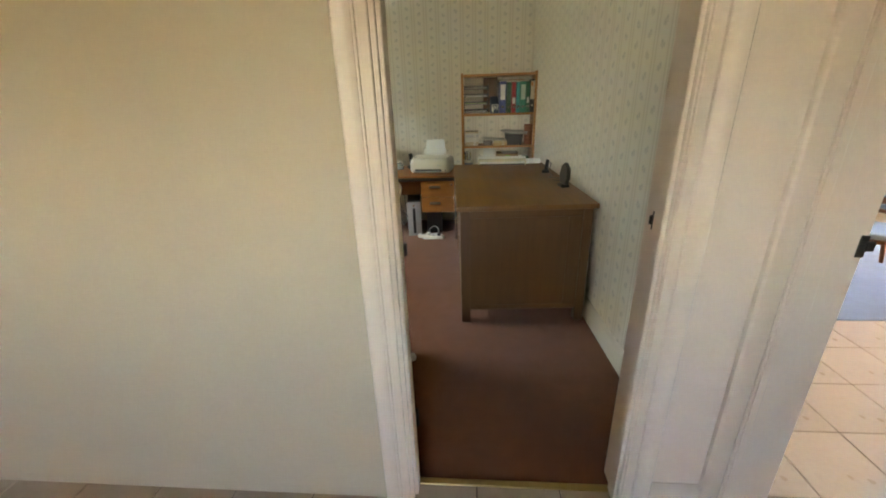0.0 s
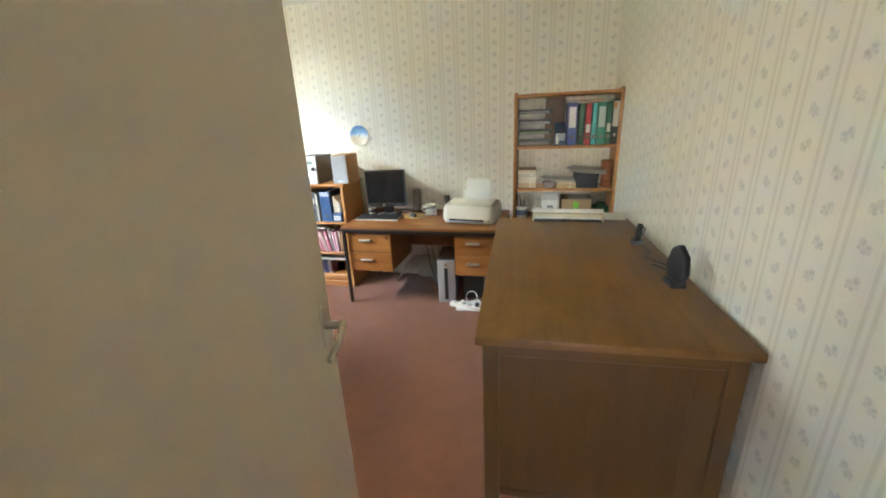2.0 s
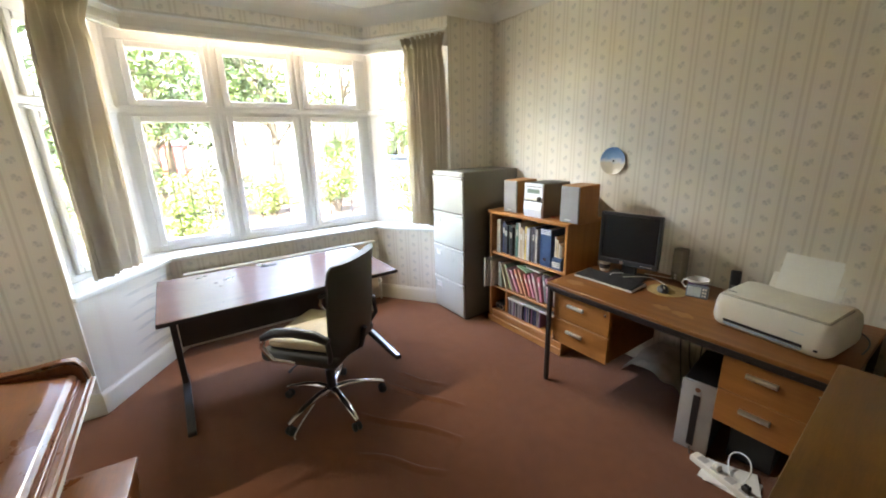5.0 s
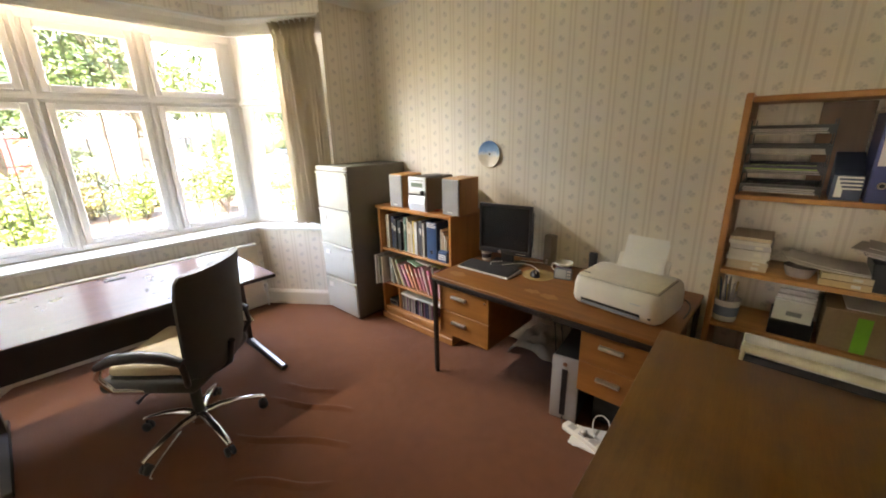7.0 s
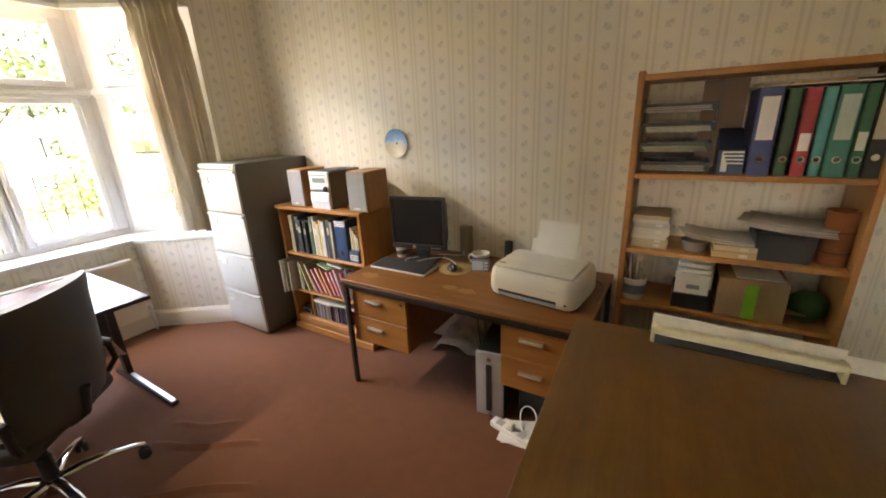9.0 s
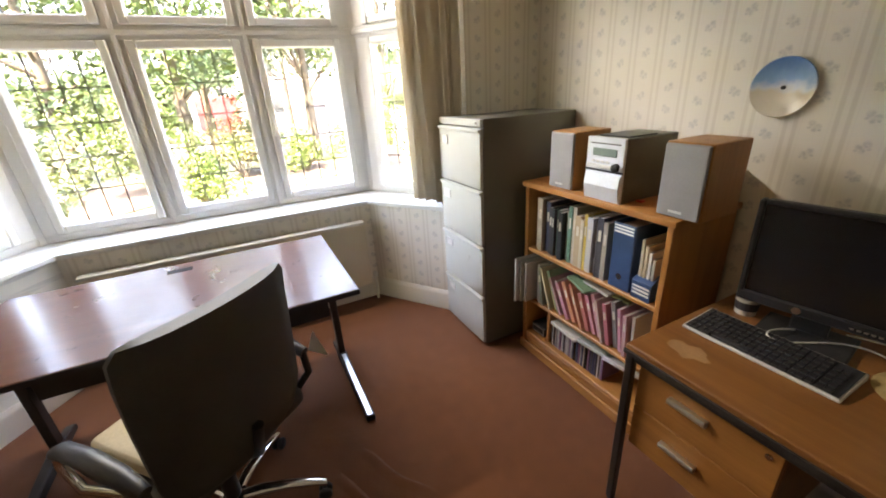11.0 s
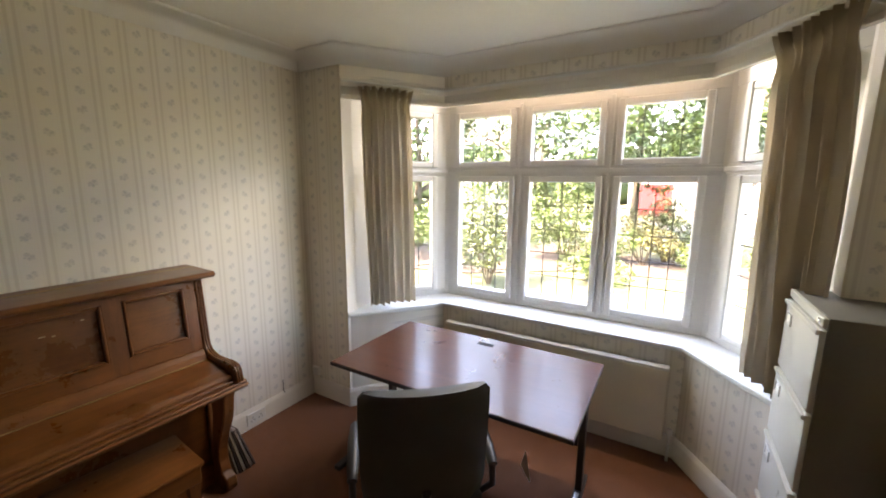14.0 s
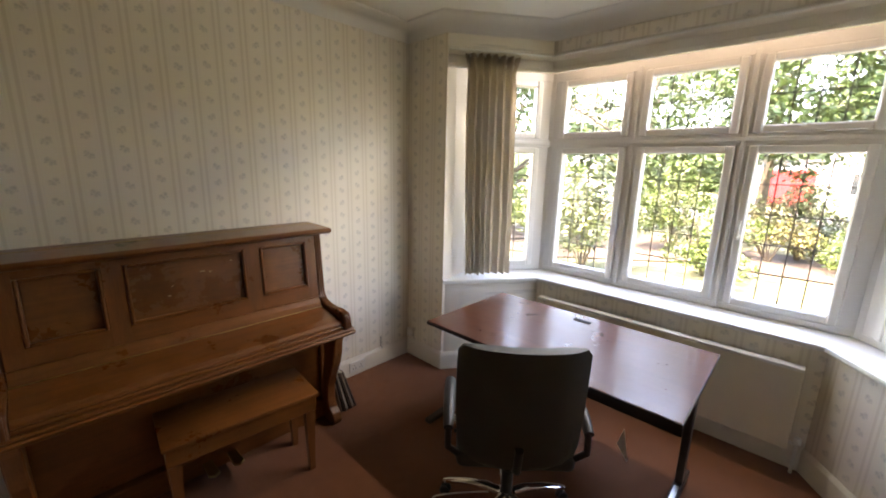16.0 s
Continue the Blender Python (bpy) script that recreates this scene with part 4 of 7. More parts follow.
# ---- upright piano ----
def piano():
    x0, x1 = -1.045, 0.37
    p = thing("upright_piano", pose(0, 0, 0), "old walnut upright piano, lid closed, with panelled front", "piano")
    # end cheeks with a scrolled shoulder
    cheek = [(0.585, 0.02), (0.845, 0.02), (0.845, 0.60), (0.90, 0.66), (1.13, 0.665), (1.142, 0.70), (1.136, 0.76), (1.118, 0.79), (1.08, 0.797), (1.00, 0.793), (0.93, 0.797), (0.878, 0.812), (0.852, 0.84), (0.842, 0.875), (0.812, 1.228), (0.585, 1.228)]
    for a, b in ((x0, x0 + 0.05), (x1 - 0.05, x1)):
        part("end_cheek", prism(cheek, a, b, "x", 0.004), M_WALNUT_Z, p)
        for k in range(3):
            off = 0.012 + k * 0.013
            path = [(a + off, 0.819, 1.22), (a + off, 0.848, 0.88), (a + off, 0.858, 0.846), (a + off, 0.882, 0.819), (a + off, 0.932, 0.803), (a + off, 1.0, 0.799), (a + off, 1.08, 0.803), (a + off, 1.122, 0.795), (a + off, 1.141, 0.763), (a + off, 1.147, 0.71)]
            part("reeding", tube(path, 0.0055, 6), M_WALNUT_Z, p, smooth=60)
    part("back", box(x0 + 0.05, x1 - 0.05, 0.575, 0.60, 0.03, 1.225), M_WALNUT_X, p)
    part("top_lid", prism([(0.57, 1.23), (0.86, 1.23), (0.876, 1.243), (0.876, 1.25), (0.862, 1.262), (0.57, 1.268)], x0 - 0.045, x1 + 0.045, "x", 0.003), M_WALNUT_X, p)
    part("lid_hinge", box(x0 - 0.03, x1 + 0.03, 0.655, 0.659, 1.2655, 1.2685), M_BRASS, p)
    # upper door: three panels in a frame that leans back
    lean = pose(0, 0.832, 0.835, 4.6)
    Z1 = 0.39
    bounds = [(x0 + 0.05, -0.937), (-0.668, -0.589), (-0.08, -0.003), (0.253, x1 - 0.05)]
    door = part("upper_panel", turned(box(x0 + 0.05, x1 - 0.05, -0.012, 0.006, 0.0, Z1, 0), lean), M_BURR, p, "figured walnut front panels")
    for a, b in bounds:
        part("stile", turned(box(a, b, 0.0, 0.024, 0.0, Z1, 0.003), lean), M_WALNUT_Z, p)
    part("rail", turned(box(x0 + 0.05, x1 - 0.05, 0.0, 0.0235, Z1 - 0.036, Z1, 0.003), lean), M_WALNUT_X, p)
    part("rail", turned(box(x0 + 0.05, x1 - 0.05, 0.0, 0.0235, 0.0, 0.08, 0.003), lean), M_WALNUT_X, p)
    for (a, b), (c, d) in zip(bounds, bounds[1:]):
        bm = bmesh.new()
        for q in ((b, b + 0.014, 0.08, Z1 - 0.036), (c - 0.014, c, 0.08, Z1 - 0.036)):
            box(q[0], q[1], 0.004, 0.031, q[2], q[3], 0.005, bm)
        for q in ((0.08, 0.093), (Z1 - 0.049, Z1 - 0.036)):
            box(b + 0.013, c - 0.013, 0.004, 0.030, q[0], q[1], 0.005, bm)
        part("panel_bead", turned(bm, lean), M_WALNUT_X, p)
    # closed keyboard lid
    fall = [(0.845, 0.84), (0.862, 0.838), (0.88, 0.812), (0.905, 0.788), (0.97, 0.776), (1.06, 0.766), (1.104, 0.756), (1.118, 0.742), (1.12, 0.726), (0.845, 0.726)]
    part("keyboard_lid", prism(fall, x0 + 0.051, x1 - 0.051, "x", 0.003), M_WALNUT_X, p)
    part("lid_seam", tube([(x0 + 0.052, 0.905, 0.7885), (x1 - 0.052, 0.905, 0.7885)], 0.003, 6), M_BRASS, p, "thin brass hinge line")
    part("key_slip", prism([(0.86, 0.705), (1.124, 0.705), (1.128, 0.715), (1.124, 0.725), (0.86, 0.725)], x0 + 0.051, x1 - 0.051, "x", 0.002), M_WALNUT_X, p)
    bm = bmesh.new()
    for k, (z, out) in enumerate(((0.698, 1.148), (0.683, 1.158), (0.668, 1.144))):
        prism([(0.86, z - 0.007), (out - 0.006, z - 0.007), (out, z), (out - 0.006, z + 0.007), (0.86, z + 0.007)], x0 - 0.012 - 0.003 * k, x1 + 0.012, "x", 0, bm)
    part("key_bed", bm, M_WALNUT_X, p)
    # lower door, plinth and console legs
    part("lower_panel", box(x0 + 0.05, x1 - 0.05, 0.80, 0.822, 0.13, 0.66, 0.002), M_WALNUT_X, p)
    part("plinth", box(x0 + 0.0, x1, 0.79, 0.86, 0.0, 0.12, 0.005), M_WALNUT_X, p)
    leg = [(0.86, 0.0), (0.99, 0.0), (1.0, 0.03), (0.985, 0.07), (0.945, 0.10), (0.925, 0.16), (0.93, 0.24), (0.96, 0.33), (1.005, 0.42), (1.03, 0.50), (1.04, 0.58), (1.06, 0.63), (1.06, 0.660), (0.86, 0.660), (0.90, 0.56), (0.905, 0.46), (0.885, 0.36), (0.866, 0.26), (0.862, 0.12)]
    for a in (x0 + 0.002, x1 - 0.062):
        part("console_leg", prism(leg, a, a + 0.06, "x", 0.006), M_WALNUT_Z, p)
    for x in (-0.42, -0.30):
        bm = prism([(x - 0.02, 0.82), (x + 0.02, 0.82), (x + 0.028, 0.98), (x, 1.0), (x - 0.028, 0.98)], 0.055, 0.067, "z", 0.003)
        part("pedal", bm, M_BRASS, p, "dull brass pedal")
    marks = surface("bare_chips", (0.85, 0.72, 0.5), 0.5)
    for x, z, w in ((-0.40, 0.17, 0.022), (-0.53, 0.205, 0.012), (-0.26, 0.12, 0.010), (-0.245, 0.075, 0.014), (-0.43, 0.163, 0.012)):
        part("chip", turned(box(x, x + w, 0.0055, 0.0085, z + 0.10, z + 0.103, 0.0005), lean), marks, p, "small pale chip in the varnish")
    return p


piano()


# ---- piano stool ----
def stool():
    s = thing("piano_stool", pose(-0.765, 0.945, 0, 0, 0, -4.9), "wooden duet piano stool with a box seat", "stool")
    W, DEP, H = 0.66, 0.31, 0.47
    part("seat", box(-0.012, W + 0.012, -0.012, DEP + 0.012, H - 0.022, H, 0.006, segments=2), M_WALNUT_X, s, smooth=40)
    part("box", box(0.0, W, 0.0, DEP, H - 0.105, H - 0.0225, 0.003), M_WALNUT_X, s)
    for x, dx in ((0.03, -1), (W - 0.03, 1)):
        for y in (0.03, DEP - 0.03):
            bm = bmesh.new()
            prism([(x - 0.024, y - 0.024), (x + 0.024, y - 0.024), (x + 0.024, y + 0.024), (x - 0.024, y + 0.024)], 0, H - 0.106, "z", 0, bm)
            for v in bm.verts:
                if v.co.z < 0.01:
                    v.co.x = x + (v.co.x - x) * 0.6
                    v.co.y = y + (v.co.y - y) * 0.6
            part("leg", bm, M_WALNUT_Z, s)
    return s


stool()


# ---- mahogany table in the bay ----
def bay_table():
    t = thing("office_table", pose(-2.275, 1.345, 0, 0, 0, 0.4), "mahogany laminate table with black steel cantilever legs", "table")
    W, L, H = 0.815, 1.415, 0.696
    part("tabletop", box(0, W, 0, L, H - 0.025, H, 0.003), M_MAHOG, t, "shiny reddish mahogany top")
    part("edge_band", bar_frame_flat(0, W, 0, L, H - 0.024, H - 0.003), M_BLACK, t)
    part("cable_port", box(0.085, 0.125, 0.64, 0.75, H - 0.0005, H + 0.003, 0.001), surface("matt_black_rubber", (0.012, 0.012, 0.012), 0.9, vary=0.1), t, "black cable port")
    for y in (0.028, L - 0.063):
        leg = part("leg_frame", box(0.25, 0.31, y, y + 0.035, 0.02, H - 0.055, 0.004), M_STEEL_DARK, t, "black steel upright")
        part("foot_bar", prism([(0.12, 0.0), (0.845, 0.0), (0.85, 0.012), (0.845, 0.03), (0.32, 0.055), (0.25, 0.055), (0.12, 0.03)], y - 0.004, y + 0.039, "y", 0.004), M_STEEL_DARK, t, "black steel foot under the table")
        part("arm", prism([(0.12, H - 0.05), (0.15, H - 0.062), (0.70, H - 0.062), (0.74, H - 0.04), (0.74, H - 0.0255), (0.12, H - 0.0255)], y, y + 0.035, "y", 0.002), M_STEEL_DARK, t)
        # glint put into the shape: a bright strip on this foot only
        if y > 1:
            part("shine_strip", prism([(0.33, 0.0556), (0.838, 0.0325), (0.838, 0.0335), (0.33, 0.0566)], y + 0.006, y + 0.029, "y"), M_ALU, t, "bright strip that imitates a glint on the foot")
    part("modesty_panel", box(0.262, 0.28, 0.07, L - 0.07, 0.30, H - 0.026, 0.001), M_STEEL_DARK, t)
    return t


def bar_frame_flat(x0, x1, y0, y1, z0, z1, w=0.002):
    bm = bmesh.new()
    box(x0 - w, x0, y0 - w, y1 + w, z0, z1, 0, bm)
    box(x1, x1 + w, y0 - w, y1 + w, z0, z1, 0, bm)
    box(x0, x1, y0 - w, y0, z0 + 0.0005, z1 - 0.0005, 0, bm)
    box(x0, x1, y1, y1 + w, z0 + 0.0005, z1 - 0.0005, 0, bm)
    return bm


bay_table()


# ---- office chair ----
def bent_pad(outline_w, rows, thick, bm=None):
    """A padded slab: rows of (y, z, half width) up its middle, wrapped backwards at the sides."""
    bm = bm or bmesh.new()
    n = 10
    front, back = [], []
    for y, z, w in rows:
        a, b = [], []
        for i in range(n + 1):
            s = 2 * i / n - 1
            x = s * w
            curve = 0.035 * s * s
            edge = thick * (1 - abs(s) ** 6 * 0.75)
            a.append(bm.verts.new((x, y + curve + edge * 0.5, z)))
            b.append(bm.verts.new((x, y + curve - edge * 0.5, z)))
        front.append(a)
        back.append(b)
    for rows2, flip in ((front, False), (back, True)):
        for r, s in zip(rows2, rows2[1:]):
            for i in range(n):
                q = (r[i], r[i + 1], s[i + 1], s[i])
                bm.faces.new(q[::-1] if flip else q)
    for r1, r2 in ((front[0], back[0]), (front[-1], back[-1])):
        for i in range(n):
            bm.faces.new((r1[i], r1[i + 1], r2[i + 1], r2[i]))
    for k in (0, n):
        for r1, s1, r2, s2 in zip(front, front[1:], back, back[1:]):
            bm.faces.new((r1[k], s1[k], s2[k], r2[k]))
    bmesh.ops.recalc_face_normals(bm, faces=bm.faces[:])
    return bm


def office_chair():
    c = thing("office_chair", pose(-1.235, 2.145, 0, 0, 0, 131), "black leather swivel chair with chrome base and cream cushion", "chair")
    back = [(-0.185, 0.43, 0.20), (-0.20, 0.46, 0.235), (-0.215, 0.55, 0.25), (-0.222, 0.65, 0.255), (-0.23, 0.78, 0.258), (-0.24, 0.90, 0.258), (-0.252, 0.965, 0.255), (-0.262, 0.992, 0.235)]
    part("backrest", bent_pad(0.5, back, 0.055), M_LEATHER, c, "tall slightly curved black leather back", smooth=60)
    seat = box(-0.25, 0.25, -0.20, 0.27, 0.41, 0.485, 0.03, segments=3)
    part("seat", seat, M_LEATHER, c, smooth=60)
    part("back_bracket", tube([(0, 0.0, 0.40), (0, -0.16, 0.395), (0, -0.225, 0.44), (0, -0.255, 0.56)], 0.018, 8), M_BLACK, c, smooth=50)
    for sx in (-1, 1):
        x = sx * 0.285
        arm = part("armrest", tube([(x, -0.20, 0.605), (x, -0.12, 0.632), (x, 0.0, 0.64), (x, 0.12, 0.625), (x, 0.20, 0.585)], [0.020, 0.026, 0.028, 0.026, 0.018], 10), M_BLACK, c, smooth=60)
        part("arm_support", tube([(x, 0.19, 0.585), (x, 0.21, 0.53), (x, 0.15, 0.46), (sx * 0.24, 0.05, 0.43)], 0.014, 8), M_CHROME, arm, smooth=60)
        part("arm_support", tube([(x, -0.19, 0.605), (x, -0.20, 0.52), (sx * 0.235, -0.16, 0.45)], 0.014, 8), M_BLACK, arm, smooth=60)
    part("mechanism", box(-0.09, 0.09, -0.10, 0.12, 0.365, 0.411, 0.008), M_BLACK, c)
    part("lever", tube([(-0.08, 0.06, 0.385), (-0.22, 0.08, 0.385), (-0.26, 0.08, 0.38)], [0.005, 0.005, 0.010], 8), M_BLACK, c)
    part("column", lathe([(0.028, 0.10), (0.028, 0.25), (0.020, 0.252), (0.020, 0.366)], 16), M_BLACK, c, smooth=40)
    part("hub", lathe([(0, 0.07), (0.045, 0.07), (0.05, 0.09), (0.045, 0.125), (0.03, 0.135), (0, 0.135)], 18), M_CHROME, c, smooth=40)
    for k in range(5):
        a = radians(18 + 72 * k)
        d = Vector((math.cos(a), math.sin(a)))
        o = Vector((-d.y, d.x))
        bm = bmesh.new()
        rows = []
        for r, z, w, h in ((0.03, 0.118, 0.022, 0.030), (0.10, 0.125, 0.021, 0.028), (0.20, 0.112, 0.018, 0.022), (0.29, 0.088, 0.015, 0.018), (0.325, 0.074, 0.012, 0.014)):
            rows.append([bm.verts.new((d.x * r + o.x * w * q, d.y * r + o.y * w * q, z + h * u)) for q, u in ((-1, -0.5), (1, -0.5), (1, 0.15), (0.45, 0.5), (-0.45, 0.5), (-1, 0.15))])
        for r1, r2 in zip(rows, rows[1:]):
            for i in range(6):
                bm.faces.new((r1[i], r1[(i + 1) % 6], r2[(i + 1) % 6], r2[i]))
        bm.faces.new(rows[0][::-1])
        bm.faces.new(rows[-1])
        bmesh.ops.recalc_face_normals(bm, faces=bm.faces[:])
        spoke = part("spoke", bm, M_CHROME, c, "chrome base spoke", smooth=50)
        bm = bmesh.new()
        for s in (-1, 1):
            st = len(bm.verts)
            lathe([(0, -0.009), (0.022, -0.009), (0.026, -0.005), (0.026, 0.005), (0.022, 0.009), (0, 0.009)], 14, bm)
            turned(bm, Matrix.Translation((d.x * 0.312 + o.x * 0.014 * s, d.y * 0.312 + o.y * 0.014 * s, 0.026)) @ Matrix.Rotation(a, 4, "Z") @ Matrix.Rotation(math.pi / 2, 4, "X"), st)
        tube([(d.x * 0.312, d.y * 0.312, 0.03), (d.x * 0.312, d.y * 0.312, 0.078)], 0.008, 8, bm)
        part("castor", bm, M_BLACK, spoke, smooth=50)
    return c


office_chair()
bm = box(-0.215, 0.215, -0.185, 0.235, 0.0, 0.055, 0.024, segments=3)
bmesh.ops.subdivide_edges(bm, edges=bm.edges[:], cuts=2, use_grid_fill=True)
for v in bm.verts:
    v.co.z += 0.012 * noise.noise(v.co * 7) * (1 if v.co.z > 0.02 else 0.0)
    v.co.x += 0.010 * noise.noise(v.co * 5 + Vector((3, 1, 2)))
cushion = link_mesh("seat_cushion", bm, surface("cream_cushion_cloth", (0.58, 0.50, 0.35), 0.9, vary=0.2, coarse=6, fine=120, bump=0.4), None, 60)
cushion.matrix_basis = pose(-1.235, 2.145, 0.486, 0, 0, 131)
tagged(cushion, "thin cream cloth cushion lying on the chair seat", "cushion")


# ---- radiator ----
def radiator():
    r = thing("radiator", pose(-2.645, 1.50, 0), "white steel panel radiator under the window board", "radiator", kind="structure")
    L = 1.60
    bm = bmesh.new()
    n = 46
    pts = []
    for i in range(n):
        y0, y1 = 0.03 + i * (L - 0.06) / n, 0.03 + (i + 1) * (L - 0.06) / n
        w = y1 - y0
        pts += [(0.062, y0), (0.062, y0 + w * 0.3), (0.068, y0 + w * 0.45), (0.068, y0 + w * 0.85), (0.062, y1)]
    prism([(0.045, 0.0), (0.055, 0.0), (0.062, 0.012)] + pts[0:] + [(0.062, L - 0.012), (0.055, L), (0.045, L)], 0.16, 0.60, "z", 0, bm)
    part("front_panel", bm, M_CREAM_RAD, r)
    part("top_grille", box(0.015, 0.078, -0.004, L + 0.004, 0.612, 0.632, 0.004, segments=2), M_PVC, r, smooth=40)
    part("front_skin", box(0.070, 0.076, -0.002, L + 0.002, 0.145, 0.613, 0.003), M_CREAM_RAD, r)
    for y in (-0.004, L - 0.002):
        part("side_cover", box(0.012, 0.0745, y, y + 0.006, 0.15, 0.612, 0.002), M_CREAM_RAD, r)
    valve = part("valve", tube([(0.05, L + 0.001, 0.18), (0.05, L + 0.035, 0.18), (0.05, L + 0.04, 0.165), (0.05, L + 0.04, 0.0)], 0.009, 8), M_PVC, r, smooth=50)
    part("valve_cap", turned(lathe([(0, 0), (0.018, 0), (0.018, 0.03), (0.012, 0.038), (0, 0.038)], 14), pose(0.05, L + 0.04, 0.185)), M_PVC, valve, smooth=40)
    return r


M_CREAM_RAD = surface("cream_radiator_enamel", (0.72, 0.66, 0.53), 0.35, vary=0.05, bump=0.02)
radiator()


# ---- curtains ----
def curtain(name, a, b, top, bottom, folds, seed, bulge, lean):
    """A drawn-back curtain from a to b in plan, pleated at its head."""
    rnd = random.Random(seed)
    c = thing(name, pose(0, 0, 0), "drawn-back fawn pleated curtain hanging to the window board", "curtain")
    a, b, lean = Vector(a), Vector(b), Vector(lean)
    d = (b - a)
    o = Vector((-d.y, d.x)).normalized()
    n, rows = folds * 12, 40
    ph = [rnd.uniform(-0.7, 0.7) for _ in range(folds + 1)]
    amp = [rnd.uniform(0.7, 1.3) for _ in range(folds + 1)]
    bm = bmesh.new()
    grid = []
    for r in range(rows + 1):
        v = r / rows
        z = ease(bottom, top, v)
        row = []
        for i in range(n + 1):
            u = i / n
            k = min(folds - 1, int(u * folds))
            head = max(0.0, (v - 0.925) / 0.075)
            tape = math.exp(-((v - 0.925) / 0.045) ** 2)
            w = 0.5 - 0.5 * math.cos(2 * math.pi * (u * folds + 0.16 * ph[k] * math.sin(3 * (1 - v)) + 0.10 * math.sin(u * 9 + seed)))
            depth = 0.062 * amp[k] * (1 - 0.6 * tape) * (w ** 0.8 - 0.5) + 0.012 * math.sin(5 * v + ph[k] * 4)
            depth += 0.007 * head * math.sin(2 * math.pi * u * folds * 2)
            squeeze = 1 + bulge * (math.sin(math.pi * min(1, (1 - v) * 1.25)) * 0.25) - 0.05 * tape + 0.11 * head
            p = a + d * (0.5 + (u - 0.5) * squeeze) + lean * v
            row.append(bm.verts.new((p.x + o.x * depth, p.y + o.y * depth, z + 0.012 * noise.noise(Vector((u * 6, seed, 0))) * (1 - v))))
        grid.append(row)
    for r, s in zip(grid, grid[1:]):
        for i in range(n):
            bm.faces.new((r[i], r[i + 1], s[i + 1], s[i]))
    bmesh.ops.solidify(bm, geom=bm.faces[:], thickness=0.004)
    cloth = part("cloth", bm, M_CURTAIN, c, smooth=80)
    for i in range(folds):
        p = a + d * ((i + 0.5) / folds) + lean
        bm = box(p.x - 0.005, p.x + 0.005, p.y - 0.005, p.y + 0.005, top - 0.02, top + 0.004, 0.002)
        part("curtain_hook", bm, M_PVC, c)
    return c


M_CURTAIN = surface("fawn_curtain_cloth", (0.50, 0.435, 0.335), 0.9, vary=0.12, coarse=5, fine=300, bump=0.3, sheen=0.2)
nt = M_CURTAIN.node_tree
through_cloth = nt.nodes.new("ShaderNodeBsdfTranslucent")
through_cloth.inputs["Color"].default_value = (0.52, 0.44, 0.33, 1)
cloth_mix = nt.nodes.new("ShaderNodeMixShader")
cloth_mix.inputs[0].default_value = 0.35
nt.links.new(nt.nodes["Principled BSDF"].outputs[0], cloth_mix.inputs[1])
nt.links.new(through_cloth.outputs[0], cloth_mix.inputs[2])
nt.links.new(cloth_mix.outputs[0], nt.nodes["Material Output"].inputs["Surface"])
curtain("curtain", (-2.16, 1.045), (-2.46, 1.261), 2.415, 0.80, 7, 3, 0.1, (0.10, 0.045))
curtain("curtain", (-2.335, 3.432), (-1.985, 3.60), 2.415, 0.80, 8, 8, 0.2, (0.045, -0.055))
bm = bmesh.new()
rail = offset_line([D, C, B, A], -0.06)
tube([(x, y, 2.44) for x, y in rail], 0.007, 8, bm)
structure("curtain_rail", bm, M_PVC, "white plastic curtain rail round the bay", category="curtain rail")

# ---- things on the desks and shelves ----
TINTS = {}


def tint(name, color, rough=0.6, metal=0.0):
    if name not in TINTS:
        TINTS[name] = surface(name, color, rough, metal, vary=0.12, coarse=8, fine=120, bump=0.06)
    return TINTS[name]


def book(x, y, z, w, dep, h, color, label, lean=0.0, group="books in the pine bookcase", name="book", yaw=0.0):
    """A book on its tail: a cover round a block of pages, the spine towards -y."""
    cname = "cloth_%02d%02d%02d" % tuple(int(c * 99) for c in color)
    t = 0.0025
    bm = box(0, t, 0, dep, 0, h, 0)
    box(w - t, w, 0, dep, 0, h, 0, bm)
    box(t, w - t, 0, t, 0, h, 0, bm)
    ob = link_mesh(name, bm, tint(cname, color, 0.5))
    ob.matrix_basis = pose(x, y, z, 0, lean, yaw)
    part("page_block", box(t, w - t, t, dep - 0.004, 0.003, h - 0.003), M_PAPER_W, ob, "white page block")
    if w > 0.016:
        part("spine_label", box(w * 0.25, w * 0.75, -0.0006, 0.0004, h * 0.62, h * 0.8), tint("pale_label", (0.7, 0.66, 0.55)), ob)
    return tagged(ob, label, "book", group)


rnd = random.Random(5)
# upper shelf of the small bookcase
x = BC_X0 + 0.05
